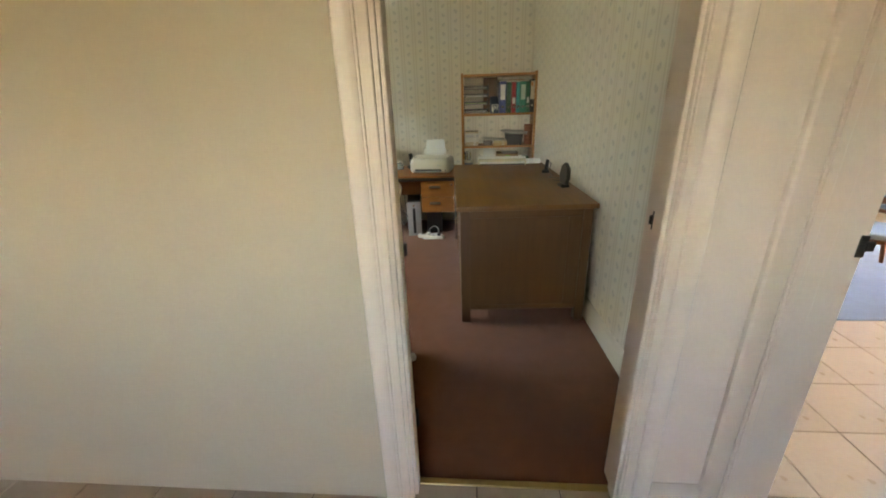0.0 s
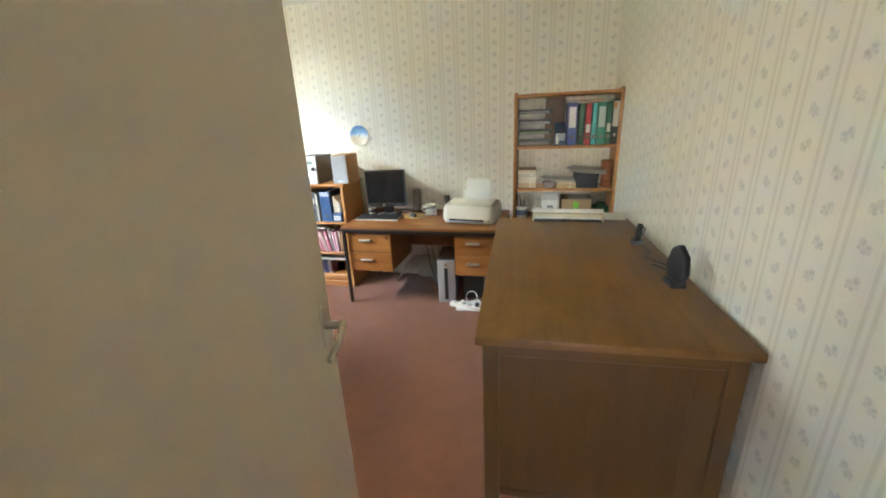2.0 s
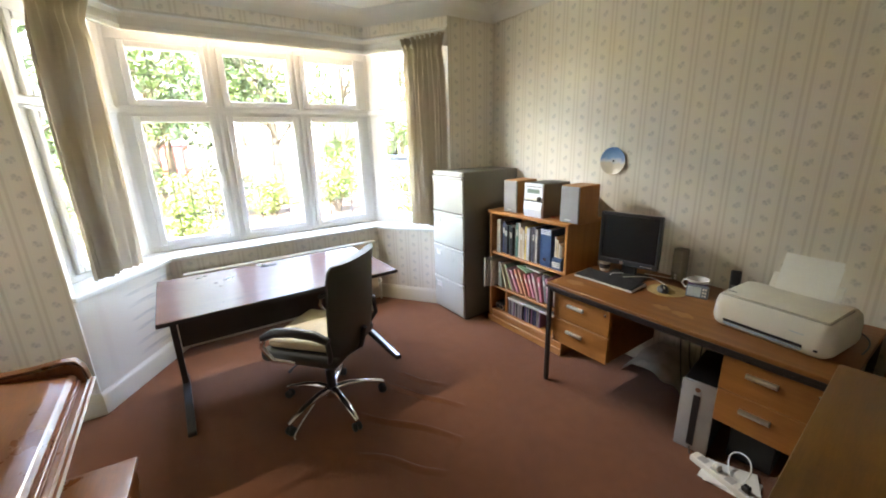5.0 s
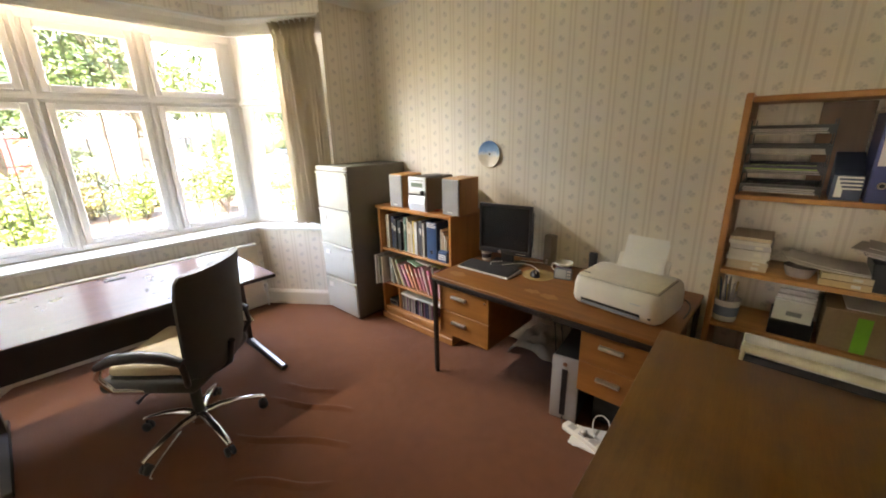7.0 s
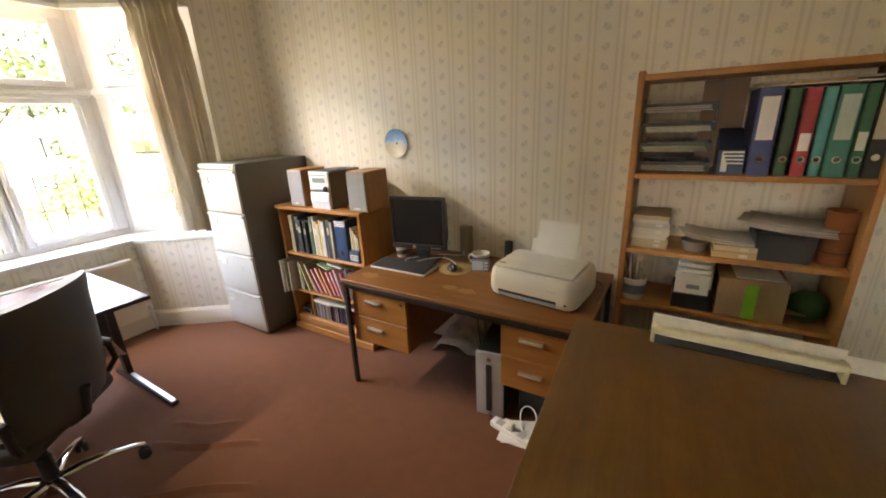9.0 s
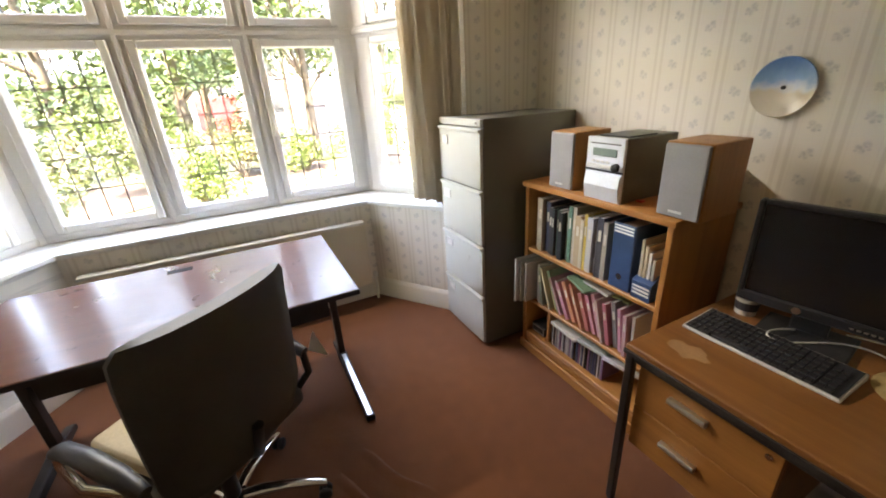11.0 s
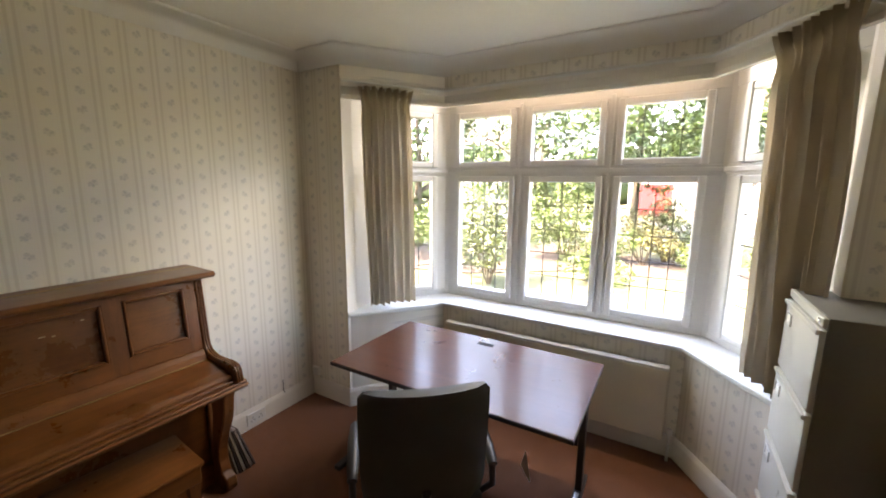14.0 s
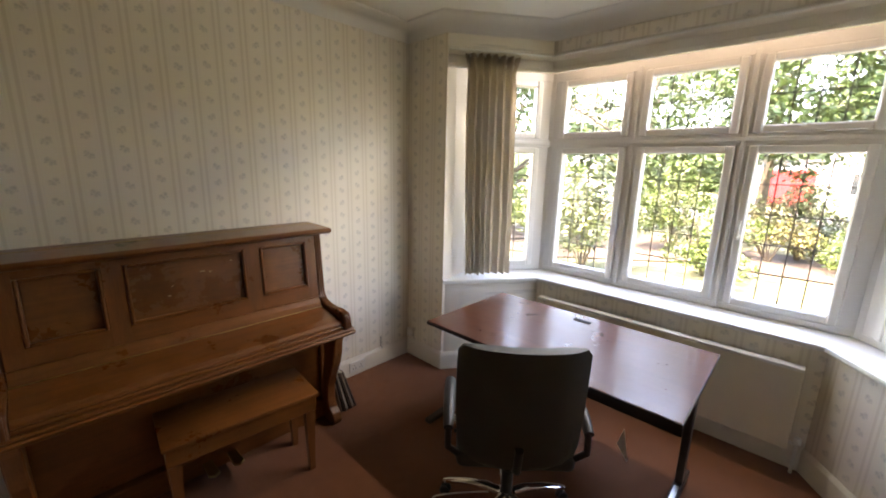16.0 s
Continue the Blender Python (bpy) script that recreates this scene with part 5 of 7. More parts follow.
UPPER = [((0.50, 0.44, 0.33), "cream paperback"), ((0.46, 0.42, 0.33), "buff paperback"), ((0.06, 0.07, 0.12), "dark blue hardback"), ((0.05, 0.05, 0.06), "black hardback"), ((0.03, 0.035, 0.04), "black hardback"),
         ((0.05, 0.09, 0.07), "dark green hardback"), ((0.02, 0.025, 0.03), "black hardback"), ((0.36, 0.42, 0.35), "pale green book"), ((0.10, 0.22, 0.16), "green book"), ((0.55, 0.50, 0.40), "cream book"), ((0.48, 0.37, 0.24), "tan book"), ((0.58, 0.52, 0.40), "cream folder"),
         ((0.62, 0.45, 0.10), "yellow book"), ((0.50, 0.50, 0.50), "grey book"), ((0.45, 0.47, 0.52), "pale blue book"), ((0.06, 0.06, 0.07), "black book"), ((0.40, 0.37, 0.32), "grey-brown book"), ((0.03, 0.03, 0.035), "black book"), ((0.035, 0.035, 0.04), "black book"), ((0.05, 0.04, 0.04), "dark brown book")]
for c, lab in UPPER:
    w = rnd.uniform(0.016, 0.034)
    h = rnd.uniform(0.235, 0.285)
    if x + w > -1.02:
        break
    book(x, BC_Y0 + rnd.uniform(0.02, 0.045), BC_S1, w, 0.19, h, c, lab + " standing upright on the pine shelf")
    x += w + rnd.uniform(0.0008, 0.004)


def binder(x, y, z, w, h, color, cname, label_color, lab, group="lever arch files on the shelf unit", tilt=0.0, dep=0.275, name="ring_binder", low_label=False):
    """A lever arch file with a finger ring and a spine label."""
    b = thing(name, pose(x, y, z, 0, tilt, 0), lab, "file", group)
    mat = tint(cname, color, 0.4)
    part("cover", box(0, 0.004, 0.0, dep, 0, h, 0.001), mat, b)
    part("cover", box(w - 0.004, w, 0.0, dep, 0, h, 0.001), mat, b)
    part("spine", box(0.002, w - 0.002, -0.004, 0.0, 0, h, 0.002), mat, b)
    part("paper_block", box(0.005, w - 0.005, 0.015, dep - 0.02, 0.005, h - 0.02), M_PAPER_W, b)
    if label_color:
        z0, z1 = (h * 0.42, h * 0.9) if not low_label else (h * 0.3, h * 0.5)
        part("spine_label", box(w * 0.14, w * 0.86, -0.0052, -0.0038, z0, z1), tint("label_%02d" % int(label_color[0] * 99), label_color, 0.6), b, "paper spine label")
    bm = lathe([(0.0125, -0.001), (0.0125, 0.002), (0.008, 0.002), (0.008, -0.001)], 16)
    turned(bm, pose(w / 2, -0.0045, h * 0.2, 90))
    part("finger_ring", bm, M_CHROME, b, "chrome finger ring")
    part("ring_hole", turned(lathe([(0, 0), (0.0078, 0), (0.0078, 0.001), (0, 0.001)], 14), pose(w / 2, -0.004, h * 0.2, 90)), M_BLACK, b)
    return b


# box files at the right end of the upper shelf
binder(-1.003, BC_Y0 + 0.02, BC_S1, 0.105, 0.285, (0.03, 0.075, 0.17), "blue_file_board", None, "large blue box file with white stripes at its head", "files in the pine bookcase", name="box_file")
for k in range(3):
    st = link_mesh("file_stripe", box(-0.995, -0.906, BC_Y0 + 0.0146, BC_Y0 + 0.0158, BC_S1 + 0.245 + k * 0.013, BC_S1 + 0.252 + k * 0.013), M_PAPER_W)
    st.parent = bpy.data.objects["box_file"]
    st.matrix_parent_inverse = bpy.data.objects["box_file"].matrix_basis.inverted()
tray = thing("magazine_file", pose(-0.885, BC_Y0 + 0.012, BC_S1), "short blue magazine file holding loose papers", "file", "files in the pine bookcase")
part("body", prism([(0, 0), (0.22, 0), (0.22, 0.20), (0, 0.075)], 0.0, 0.085, "x", 0.001), tint("blue_file_board", (0.03, 0.075, 0.17), 0.4), tray)
for k in range(3):
    part("stripe", box(0.006, 0.079, -0.0015, 0.0005, 0.02 + k * 0.015, 0.028 + k * 0.015), M_PAPER_W, tray)
for k, c in enumerate(((0.62, 0.57, 0.45), (0.55, 0.45, 0.30), (0.66, 0.62, 0.54), (0.40, 0.36, 0.30))):
    part("paper_block", box(0.008 + k * 0.018, 0.020 + k * 0.018, 0.02, 0.21, 0.02, 0.24 - k * 0.022, 0.001), tint("loose_%d" % k, c, 0.8), tray)

# leaning books and folders on the middle shelf
MID = [((0.50, 0.48, 0.44), 0), ((0.42, 0.40, 0.36), 2), ((0.12, 0.16, 0.10), 8), ((0.52, 0.33, 0.16), 14), ((0.55, 0.45, 0.26), 20), ((0.60, 0.52, 0.15), 22), ((0.14, 0.30, 0.14), 24), ((0.42, 0.16, 0.20), 26), ((0.60, 0.58, 0.50), 26), ((0.62, 0.18, 0.28), 27), ((0.70, 0.20, 0.08), 26),
       ((0.68, 0.12, 0.06), 25), ((0.70, 0.25, 0.10), 24), ((0.66, 0.12, 0.12), 22), ((0.62, 0.16, 0.24), 20), ((0.55, 0.20, 0.28), 18), ((0.60, 0.40, 0.36), 16), ((0.62, 0.10, 0.20), 12), ((0.10, 0.11, 0.12), 10), ((0.58, 0.22, 0.34), 8), ((0.66, 0.34, 0.40), 4), ((0.52, 0.46, 0.40), 2)]
for k, (c, wd) in enumerate((((0.52, 0.52, 0.50), 0.012), ((0.40, 0.44, 0.40), 0.010), ((0.58, 0.54, 0.46), 0.014))):
    book(BC_X0 + 0.028 + 0.017 * k, BC_Y0 - 0.085 + 0.02 * k, BC_S2 + 0.0005, wd, 0.21, 0.255 - 0.012 * k, c, "pale magazine standing out over the shelf's front edge", group="magazines in the pine bookcase", name="magazine")
x = BC_X0 + 0.084
for c, lean in MID:
    c = tuple(0.72 * v + 0.28 * g for v, g in zip(c, (0.50, 0.45, 0.38)))
    w = rnd.uniform(0.012, 0.022)
    h = rnd.uniform(0.185, 0.225)
    foot = math.sin(radians(lean)) * w
    if x + w + h * math.sin(radians(lean)) * 0.2 > BC_X1 - 0.05:
        break
    nm = {True: "pink and red", False: "worn"}[c[0] > 0.54 and c[1] < 0.3]
    book(x + h * math.sin(radians(lean)) * 0.12, BC_Y0 + rnd.uniform(0.0, 0.03), BC_S2 + foot + 0.0005, w, 0.16, h, c, nm + " thin book leaning against its neighbours", -lean)
    x += w / math.cos(radians(lean)) + 0.010
for k, (c, sx) in enumerate((((0.20, 0.34, 0.20), -1.25), ((0.62, 0.60, 0.52), -1.16), ((0.30, 0.34, 0.14), -1.08), ((0.22, 0.24, 0.22), -1.20))):
    bm = box(0, 0.15, 0, 0.20, 0, 0.012, 0.001)
    ob = link_mesh("booklet", bm, tint("flat_%d" % k, c, 0.5))
    ob.matrix_basis = pose(sx, BC_Y0 + 0.03 + 0.012 * k, BC_S2 + 0.222 + 0.013 * (k % 2), 0, 5, 12 * k - 14)
    tagged(ob, "thin booklet lying flat on top of the leaning books", "booklet", "books in the pine bookcase")

# compact discs on the bottom shelf, papers lying over them
x = -1.345
for k in range(34):
    w = 0.0104
    if x + w > BC_X1 - 0.04:
        break
    c = rnd.choice([(0.03, 0.03, 0.035), (0.05, 0.05, 0.06), (0.32, 0.30, 0.30), (0.06, 0.07, 0.13), (0.02, 0.02, 0.02), (0.22, 0.12, 0.20), (0.42, 0.40, 0.38)])
    cd = link_mesh("disc_case", box(0, w - 0.0008, 0, 0.125, 0, 0.142, 0.0008), tint("case_%02d%02d" % (int(c[0] * 99), int(c[2] * 99)), c, 0.25))
    cd.matrix_basis = pose(x, BC_Y0 + 0.035 + rnd.uniform(0, 0.006), BC_S3, 0, rnd.uniform(-1.2, 1.2))
    tagged(cd, "slim plastic disc case standing on the bottom shelf", "disc case", "disc cases in the bookcase")
    x += w
for k, (sx, c) in enumerate(((-1.33, (0.60, 0.57, 0.50)), (-1.14, (0.44, 0.50, 0.45)), (-0.98, (0.66, 0.66, 0.66)))):
    ob = link_mesh("booklet", box(0, 0.19, 0, 0.14, 0, 0.018, 0.002), tint("flatb_%d" % k, c, 0.5))
    ob.matrix_basis = pose(sx, BC_Y0 + 0.014, BC_S3 + 0.145, 0, 0, (-4, 5, 8)[k])
    tagged(ob, "booklet lying on the row of disc cases", "booklet", "books in the pine bookcase")
bm = box(0, 0.11, 0, 0.15, 0, 0.055, 0.004)
ob = link_mesh("radio", bm, M_BLACK)
ob.matrix_basis = pose(-1.51, BC_Y0 + 0.04, BC_S3)
tagged(ob, "small black radio on the bottom shelf", "radio")
part("front_trim", bar_frame(bmesh.new(), 0.008, 0.102, 0.008, 0.047, 0.004, -0.002, 0.001, 0), M_ALU, ob)


# hi-fi
def speaker(x, wdt, label):
    s = thing("loudspeaker", pose(x, BC_Y0 + 0.012, BC_TOP), label, "loudspeaker", "hi-fi loudspeakers")
    part("cabinet", box(0, wdt, 0.012, 0.22, 0, 0.255, 0.003), M_PINE_Z, s, "orange wood-veneer case")
    part("grille", box(0.003, wdt - 0.003, 0.0, 0.0125, 0.004, 0.251, 0.006, segments=2), tint("silver_grille_cloth", (0.33, 0.33, 0.33), 0.6, 0.2), s, "silver-grey grille")
    part("badge", box(wdt * 0.32, wdt * 0.62, -0.002, 0.001, 0.02, 0.028), M_ALU, s)


speaker(-1.395, 0.148, "bookshelf loudspeaker with silver grille beside the hi-fi")
speaker(-0.835, 0.155, "bookshelf loudspeaker with silver grille at the bookcase's end")
hifi = thing("compact_stereo", pose(-1.165, BC_Y0 + 0.004, BC_TOP), "silver-fronted compact stereo on the bookcase", "stereo")
part("case", box(0, 0.185, 0.012, 0.30, 0, 0.248, 0.004), tint("grey_green_metal", (0.13, 0.13, 0.11), 0.45), hifi, "dark grey-green metal case")
M_SILVER = tint("silver_plastic", (0.70, 0.74, 0.80), 0.35, 0.2)
part("front", box(0.0, 0.185, 0.0, 0.013, 0.0, 0.25, 0.004), M_SILVER, hifi, "silver front")
part("lower_flap", prism([(-0.004, 0.012), (-0.012, 0.06), (-0.004, 0.112), (0.001, 0.112), (0.001, 0.012)], 0.006, 0.179, "x", 0.001), M_SILVER, hifi)
part("display", box(0.035, 0.15, -0.003, 0.001, 0.178, 0.208, 0.001), tint("grey_green_display", (0.22, 0.30, 0.27), 0.2), hifi, "dark display")
part("slot", box(0.02, 0.165, -0.002, 0.001, 0.224, 0.228), M_BLACK, hifi)
part("seam", box(0.0, 0.185, -0.0015, 0.001, 0.117, 0.125), M_BLACK, hifi, "dark seam over the flap")
part("trim_band", box(0.004, 0.181, -0.0045, 0.001, 0.127, 0.145, 0.002), M_ALU, hifi, "bright metal band")
for k in range(4):
    part("button", box(0.03 + k * 0.024, 0.046 + k * 0.024, -0.004, 0.001, 0.152, 0.160, 0.001), M_ALU, hifi)
part("volume_knob", turned(lathe([(0, 0), (0.017, 0), (0.016, 0.014), (0.013, 0.016), (0, 0.016)], 18), pose(0.153, 0.0, 0.14, 90)), M_BLACK, hifi, smooth=40)
part("top_lid", box(0.02, 0.165, 0.04, 0.2, 0.248, 0.253, 0.002), M_BLACK, hifi)
part("red_badge", box(0.19, 0.215, 0.09, 0.11, 0.0, 0.006), tint("red_plastic", (0.6, 0.05, 0.04), 0.4), hifi)

# decorated wall plate
plate = thing("wall_plate", pose(-0.716, NORTH - 0.002, 1.403, 90), "round wall plate with a blue sky over a sandy shore", "plate")
m, nt, b = nodes_of("painted_plate")
co = nt.nodes.new("ShaderNodeTexCoord")
sp = nt.nodes.new("ShaderNodeSeparateXYZ")
nt.links.new(co.outputs["Object"], sp.inputs[0])
nz = add_node(nt, "ShaderNodeTexNoise", Scale=22.0, Detail=4.0)
nt.links.new(co.outputs["Object"], nz.inputs["Vector"])
hgt = calc(nt, "ADD", sp.outputs[1], calc(nt, "MULTIPLY", calc(nt, "SUBTRACT", nz.outputs["Fac"], 0.5), 0.06))
nt.links.new(ramp(nt, calc(nt, "ADD", calc(nt, "MULTIPLY", hgt, 5.2), 0.5), (0.05, (0.70, 0.62, 0.50)), (0.42, (0.66, 0.58, 0.46)), (0.5, (0.62, 0.66, 0.70)), (0.64, (0.25, 0.42, 0.66)), (0.95, (0.10, 0.24, 0.50))), b.inputs["Base Color"])
b.inputs["Roughness"].default_value = 0.25
part("dish", lathe([(0, 0.004), (0.058, 0.004), (0.070, 0.010), (0.094, 0.018), (0.096, 0.015), (0.072, 0.004), (0.056, 0.0), (0, 0.0)], 40), m, plate, smooth=40)
part("centre_boss", lathe([(0.007, 0.004), (0.006, 0.010), (0, 0.011)], 14), M_BLACK, plate)


# monitor
mon = thing("computer_monitor", pose(-0.375, 3.84, 0.70, 0, 0, 8.5), "black flat-screen monitor, switched off, on a stand", "monitor")
part("bezel", bar_frame(bmesh.new(), -0.183, 0.183, 0.085, 0.412, 0.016, -0.030, -0.002, 0.004), M_BLACK, mon)
part("lower_bezel", box(-0.183, 0.183, -0.031, -0.001, 0.082, 0.115, 0.004), M_BLACK, mon)
part("screen", box(-0.168, 0.168, -0.022, -0.012, 0.11, 0.398), M_SCREEN, mon, "dark blank screen")
part("rear_case", prism([(-0.002, 0.085), (0.05, 0.14), (0.05, 0.36), (-0.002, 0.41)], -0.17, 0.17, "x", 0.004), M_BLACK, mon)
part("neck", box(-0.045, 0.045, 0.02, 0.05, 0.01, 0.2, 0.006), M_BLACK, mon)
part("foot", box(-0.11, 0.11, -0.10, 0.09, 0.0, 0.014, 0.006, segments=2), M_BLACK, mon)
part("badge", turned(lathe([(0, 0), (0.011, 0), (0.011, 0.002), (0, 0.002)], 18), pose(-0.03, -0.031, 0.098, 90)), M_ALU, mon)
for k in range(5):
    part("button", box(0.085 + k * 0.014, 0.094 + k * 0.014, -0.033, -0.030, 0.095, 0.099), M_ALU, mon)

# keyboard with its keys
kb = thing("keyboard", pose(-0.60, 3.605, 0.70, 0, 0, 0.5), "black computer keyboard with a pale rim", "keyboard")
part("case", prism([(0.0, 0.0), (0.158, 0.0), (0.158, 0.022), (0.0, 0.010)], 0.0, 0.395, "x", 0.003), tint("pale_grey_plastic", (0.6, 0.58, 0.55), 0.4), kb, "pale grey rim")
slope = pose(0, 0, 0.0108, 4.35)
part("key_bed", turned(box(0.006, 0.389, 0.006, 0.152, 0.0, 0.0008), slope), M_BLACK, kb)
proto = None
for r in range(6):
    n = 21 if r else 18
    for i in range(n):
        if r == 5 and 4 <= i <= 8:
            continue
        xk = 0.010 + i * 0.0180 + (0.002 if i > 14 else 0) + (0.004 if i > 17 else 0)
        if xk > 0.375:
            continue
        if proto is None:
            bmk = box(0, 0.0158, 0, 0.0195, 0, 0.006, 0.0015)
            proto = part("key", bmk, M_BLACK, kb)
            proto.matrix_basis = slope @ pose(xk, 0.125 - r * 0.0235, 0.0008)
        else:
            key = new("key", proto.data)
            key.parent = kb
            key.matrix_basis = slope @ pose(xk, 0.125 - r * 0.0235, 0.0008)
part("space_bar", turned(box(0.085, 0.178, 0.0075, 0.027, 0.0008, 0.0068, 0.0015), slope), M_BLACK, kb)

# mouse on a round mat, cables
mat_ob = link_mesh("mouse_mat", lathe([(0, 0), (0.10, 0), (0.102, 0.002), (0.098, 0.004), (0, 0.004)], 36), surface("straw_mat", (0.42, 0.29, 0.12), 0.9, vary=0.4, coarse=30, fine=200, bump=0.5), None, 40)
mat_ob.matrix_basis = pose(-0.105, 3.80, 0.70)
tagged(mat_ob, "round straw-coloured mouse mat on the desk", "mouse mat")
bm = bmesh.new()
bmesh.ops.create_uvsphere(bm, u_segments=20, v_segments=12, radius=1.0)
for v in bm.verts:
    v.co = Vector((v.co.x * 0.031, v.co.y * 0.055, max(0, v.co.z) * 0.032))
mouse = link_mesh("computer_mouse", bm, M_BLACK, None, 60)
mouse.matrix_basis = pose(-0.115, 3.775, 0.7045, 0, 0, 35)
tagged(mouse, "black and silver computer mouse on its mat", "mouse")
part("side_trim", turned(box(-0.004, 0.004, -0.045, -0.01, 0.024, 0.031, 0.002), pose(0, 0, 0)), M_ALU, mouse)
for pts, lab, mt in (([(-0.12, 3.83, 0.712), (-0.18, 3.90, 0.71), (-0.28, 3.92, 0.72), (-0.36, 3.78, 0.715), (-0.42, 3.70, 0.722), (-0.44, 3.76, 0.735), (-0.40, 3.84, 0.72)], "white mouse cable curling over the desk", M_PVC), ([(-0.12, 4.06, 0.71), (-0.18, 3.98, 0.708), (-0.24, 3.99, 0.71), (-0.31, 3.93, 0.72)], "pale loudspeaker cable on the desk", M_PRINTER), ([(0.62, 3.92, 0.72), (0.70, 3.94, 0.706), (0.72, 3.84, 0.705), (0.705, 3.70, 0.704)], "black printer cable on the desk", M_BLACK)):
    crv = bpy.data.curves.new("cable", "CURVE")
    crv.dimensions, crv.bevel_depth, crv.bevel_resolution = "3D", 0.0028, 2
    spl = crv.splines.new("NURBS")
    spl.points.add(len(pts) - 1)
    for p, q in zip(spl.points, pts):
        p.co = (*q, 1)
    spl.use_endpoint_u, spl.order_u = True, 4
    crv.materials.append(mt)
    tagged(new("cable", crv), lab, "cable")

# desk loudspeaker, mug, clock, cordless phone, cup behind the screen
ds = thing("computer_speaker", pose(-0.15, 4.03, 0.70, 0, 0, -8), "slim grey computer loudspeaker behind the mouse mat", "loudspeaker")
part("case", box(-0.034, 0.034, -0.03, 0.03, 0.0, 0.205, 0.010, segments=2), tint("warm_grey_plastic", (0.26, 0.23, 0.19), 0.5), ds, smooth=40)
part("front", box(-0.027, 0.027, -0.034, -0.028, 0.055, 0.195, 0.004), tint("grey_cloth", (0.32, 0.29, 0.25), 0.8), ds)
for z in (0.02, 0.038):
    part("knob", turned(lathe([(0, 0), (0.006, 0), (0.006, 0.008), (0, 0.008)], 12), pose(0.0, -0.03, z, 90)), M_ALU, ds)
mug = thing("mug", pose(0.012, 3.90, 0.70), "wide white mug with a dark painted band", "mug")
part("bowl", lathe([(0, 0.0), (0.034, 0.0), (0.036, 0.006), (0.044, 0.04), (0.052, 0.078), (0.0555, 0.082), (0.0525, 0.084), (0.048, 0.078), (0.040, 0.04), (0.032, 0.01), (0, 0.008)], 28), M_PRINTER, mug, smooth=50)
part("band", lathe([(0.0405, 0.022), (0.0442, 0.0395), (0.0500, 0.066), (0.0496, 0.068), (0.0436, 0.040), (0.0400, 0.022)], 28), tint("purple_glaze", (0.10, 0.04, 0.14), 0.3), mug, smooth=50)
part("handle", tube([(-0.046, 0, 0.066), (-0.075, 0, 0.062), (-0.082, 0, 0.04), (-0.066, 0, 0.02), (-0.042, 0, 0.024)], 0.005, 8), M_PRINTER, mug, smooth=50)
clk = thing("desk_clock", pose(0.045, 3.815, 0.70, 0, 0, 14), "small grey digital clock with a pale display", "clock")
part("case", prism([(0.0, 0.0), (0.035, 0.0), (0.028, 0.068), (0.008, 0.068)], -0.052, 0.052, "x", 0.004), tint("blue_grey_plastic", (0.16, 0.19, 0.23), 0.4), clk)
face = turned(box(-0.046, 0.018, -0.0015, 0.0015, 0.008, 0.062, 0.001), pose(0, 0.0005, 0, -6.7))
part("display", face, tint("pale_display", (0.52, 0.58, 0.60), 0.25), clk, "pale grey display")
for r in range(3):
    for c in range(2):
        part("button", turned(box(0.024 + c * 0.012, 0.032 + c * 0.012, -0.003, 0.001, 0.012 + r * 0.018, 0.022 + r * 0.018, 0.001), pose(0, 0.0005, 0, -6.7)), M_PRINTER, clk)
ph = thing("cordless_phone", pose(0.185, 3.90, 0.70, 0, 0, 20), "black cordless telephone standing in its cradle", "telephone")
part("cradle", prism([(-0.06, 0.0), (0.06, 0.0), (0.05, 0.03), (0.0, 0.04), (-0.045, 0.02)], -0.045, 0.045, "x", 0.005), M_BLACK, ph)
hs = part("handset", turned(box(-0.024, 0.024, -0.016, 0.012, 0.0, 0.165, 0.008, segments=2), pose(0, -0.02, 0.018, -33)), M_BLACK, ph, smooth=40)
for r in range(4):
    for c in range(3):
        part("key", turned(box(-0.016 + c * 0.012, -0.008 + c * 0.012, -0.018, -0.015, 0.028 + r * 0.014, 0.036 + r * 0.014, 0.001), pose(0, -0.02, 0.018, -33)), tint("grey_key", (0.3, 0.3, 0.3), 0.5), hs)
cup = thing("paper_cup", pose(-0.545, 3.86, 0.70), "small white cup with a dark mark by the monitor", "cup")
part("wall", lathe([(0, 0), (0.030, 0), (0.036, 0.06), (0.034, 0.06), (0.028, 0.004), (0, 0.004)], 20), M_PRINTER, cup, smooth=50)
part("mark", lathe([(0.0325, 0.018), (0.0352, 0.048), (0.0350, 0.048), (0.0322, 0.018)], 20), tint("dark_print", (0.06, 0.06, 0.07), 0.5), cup)


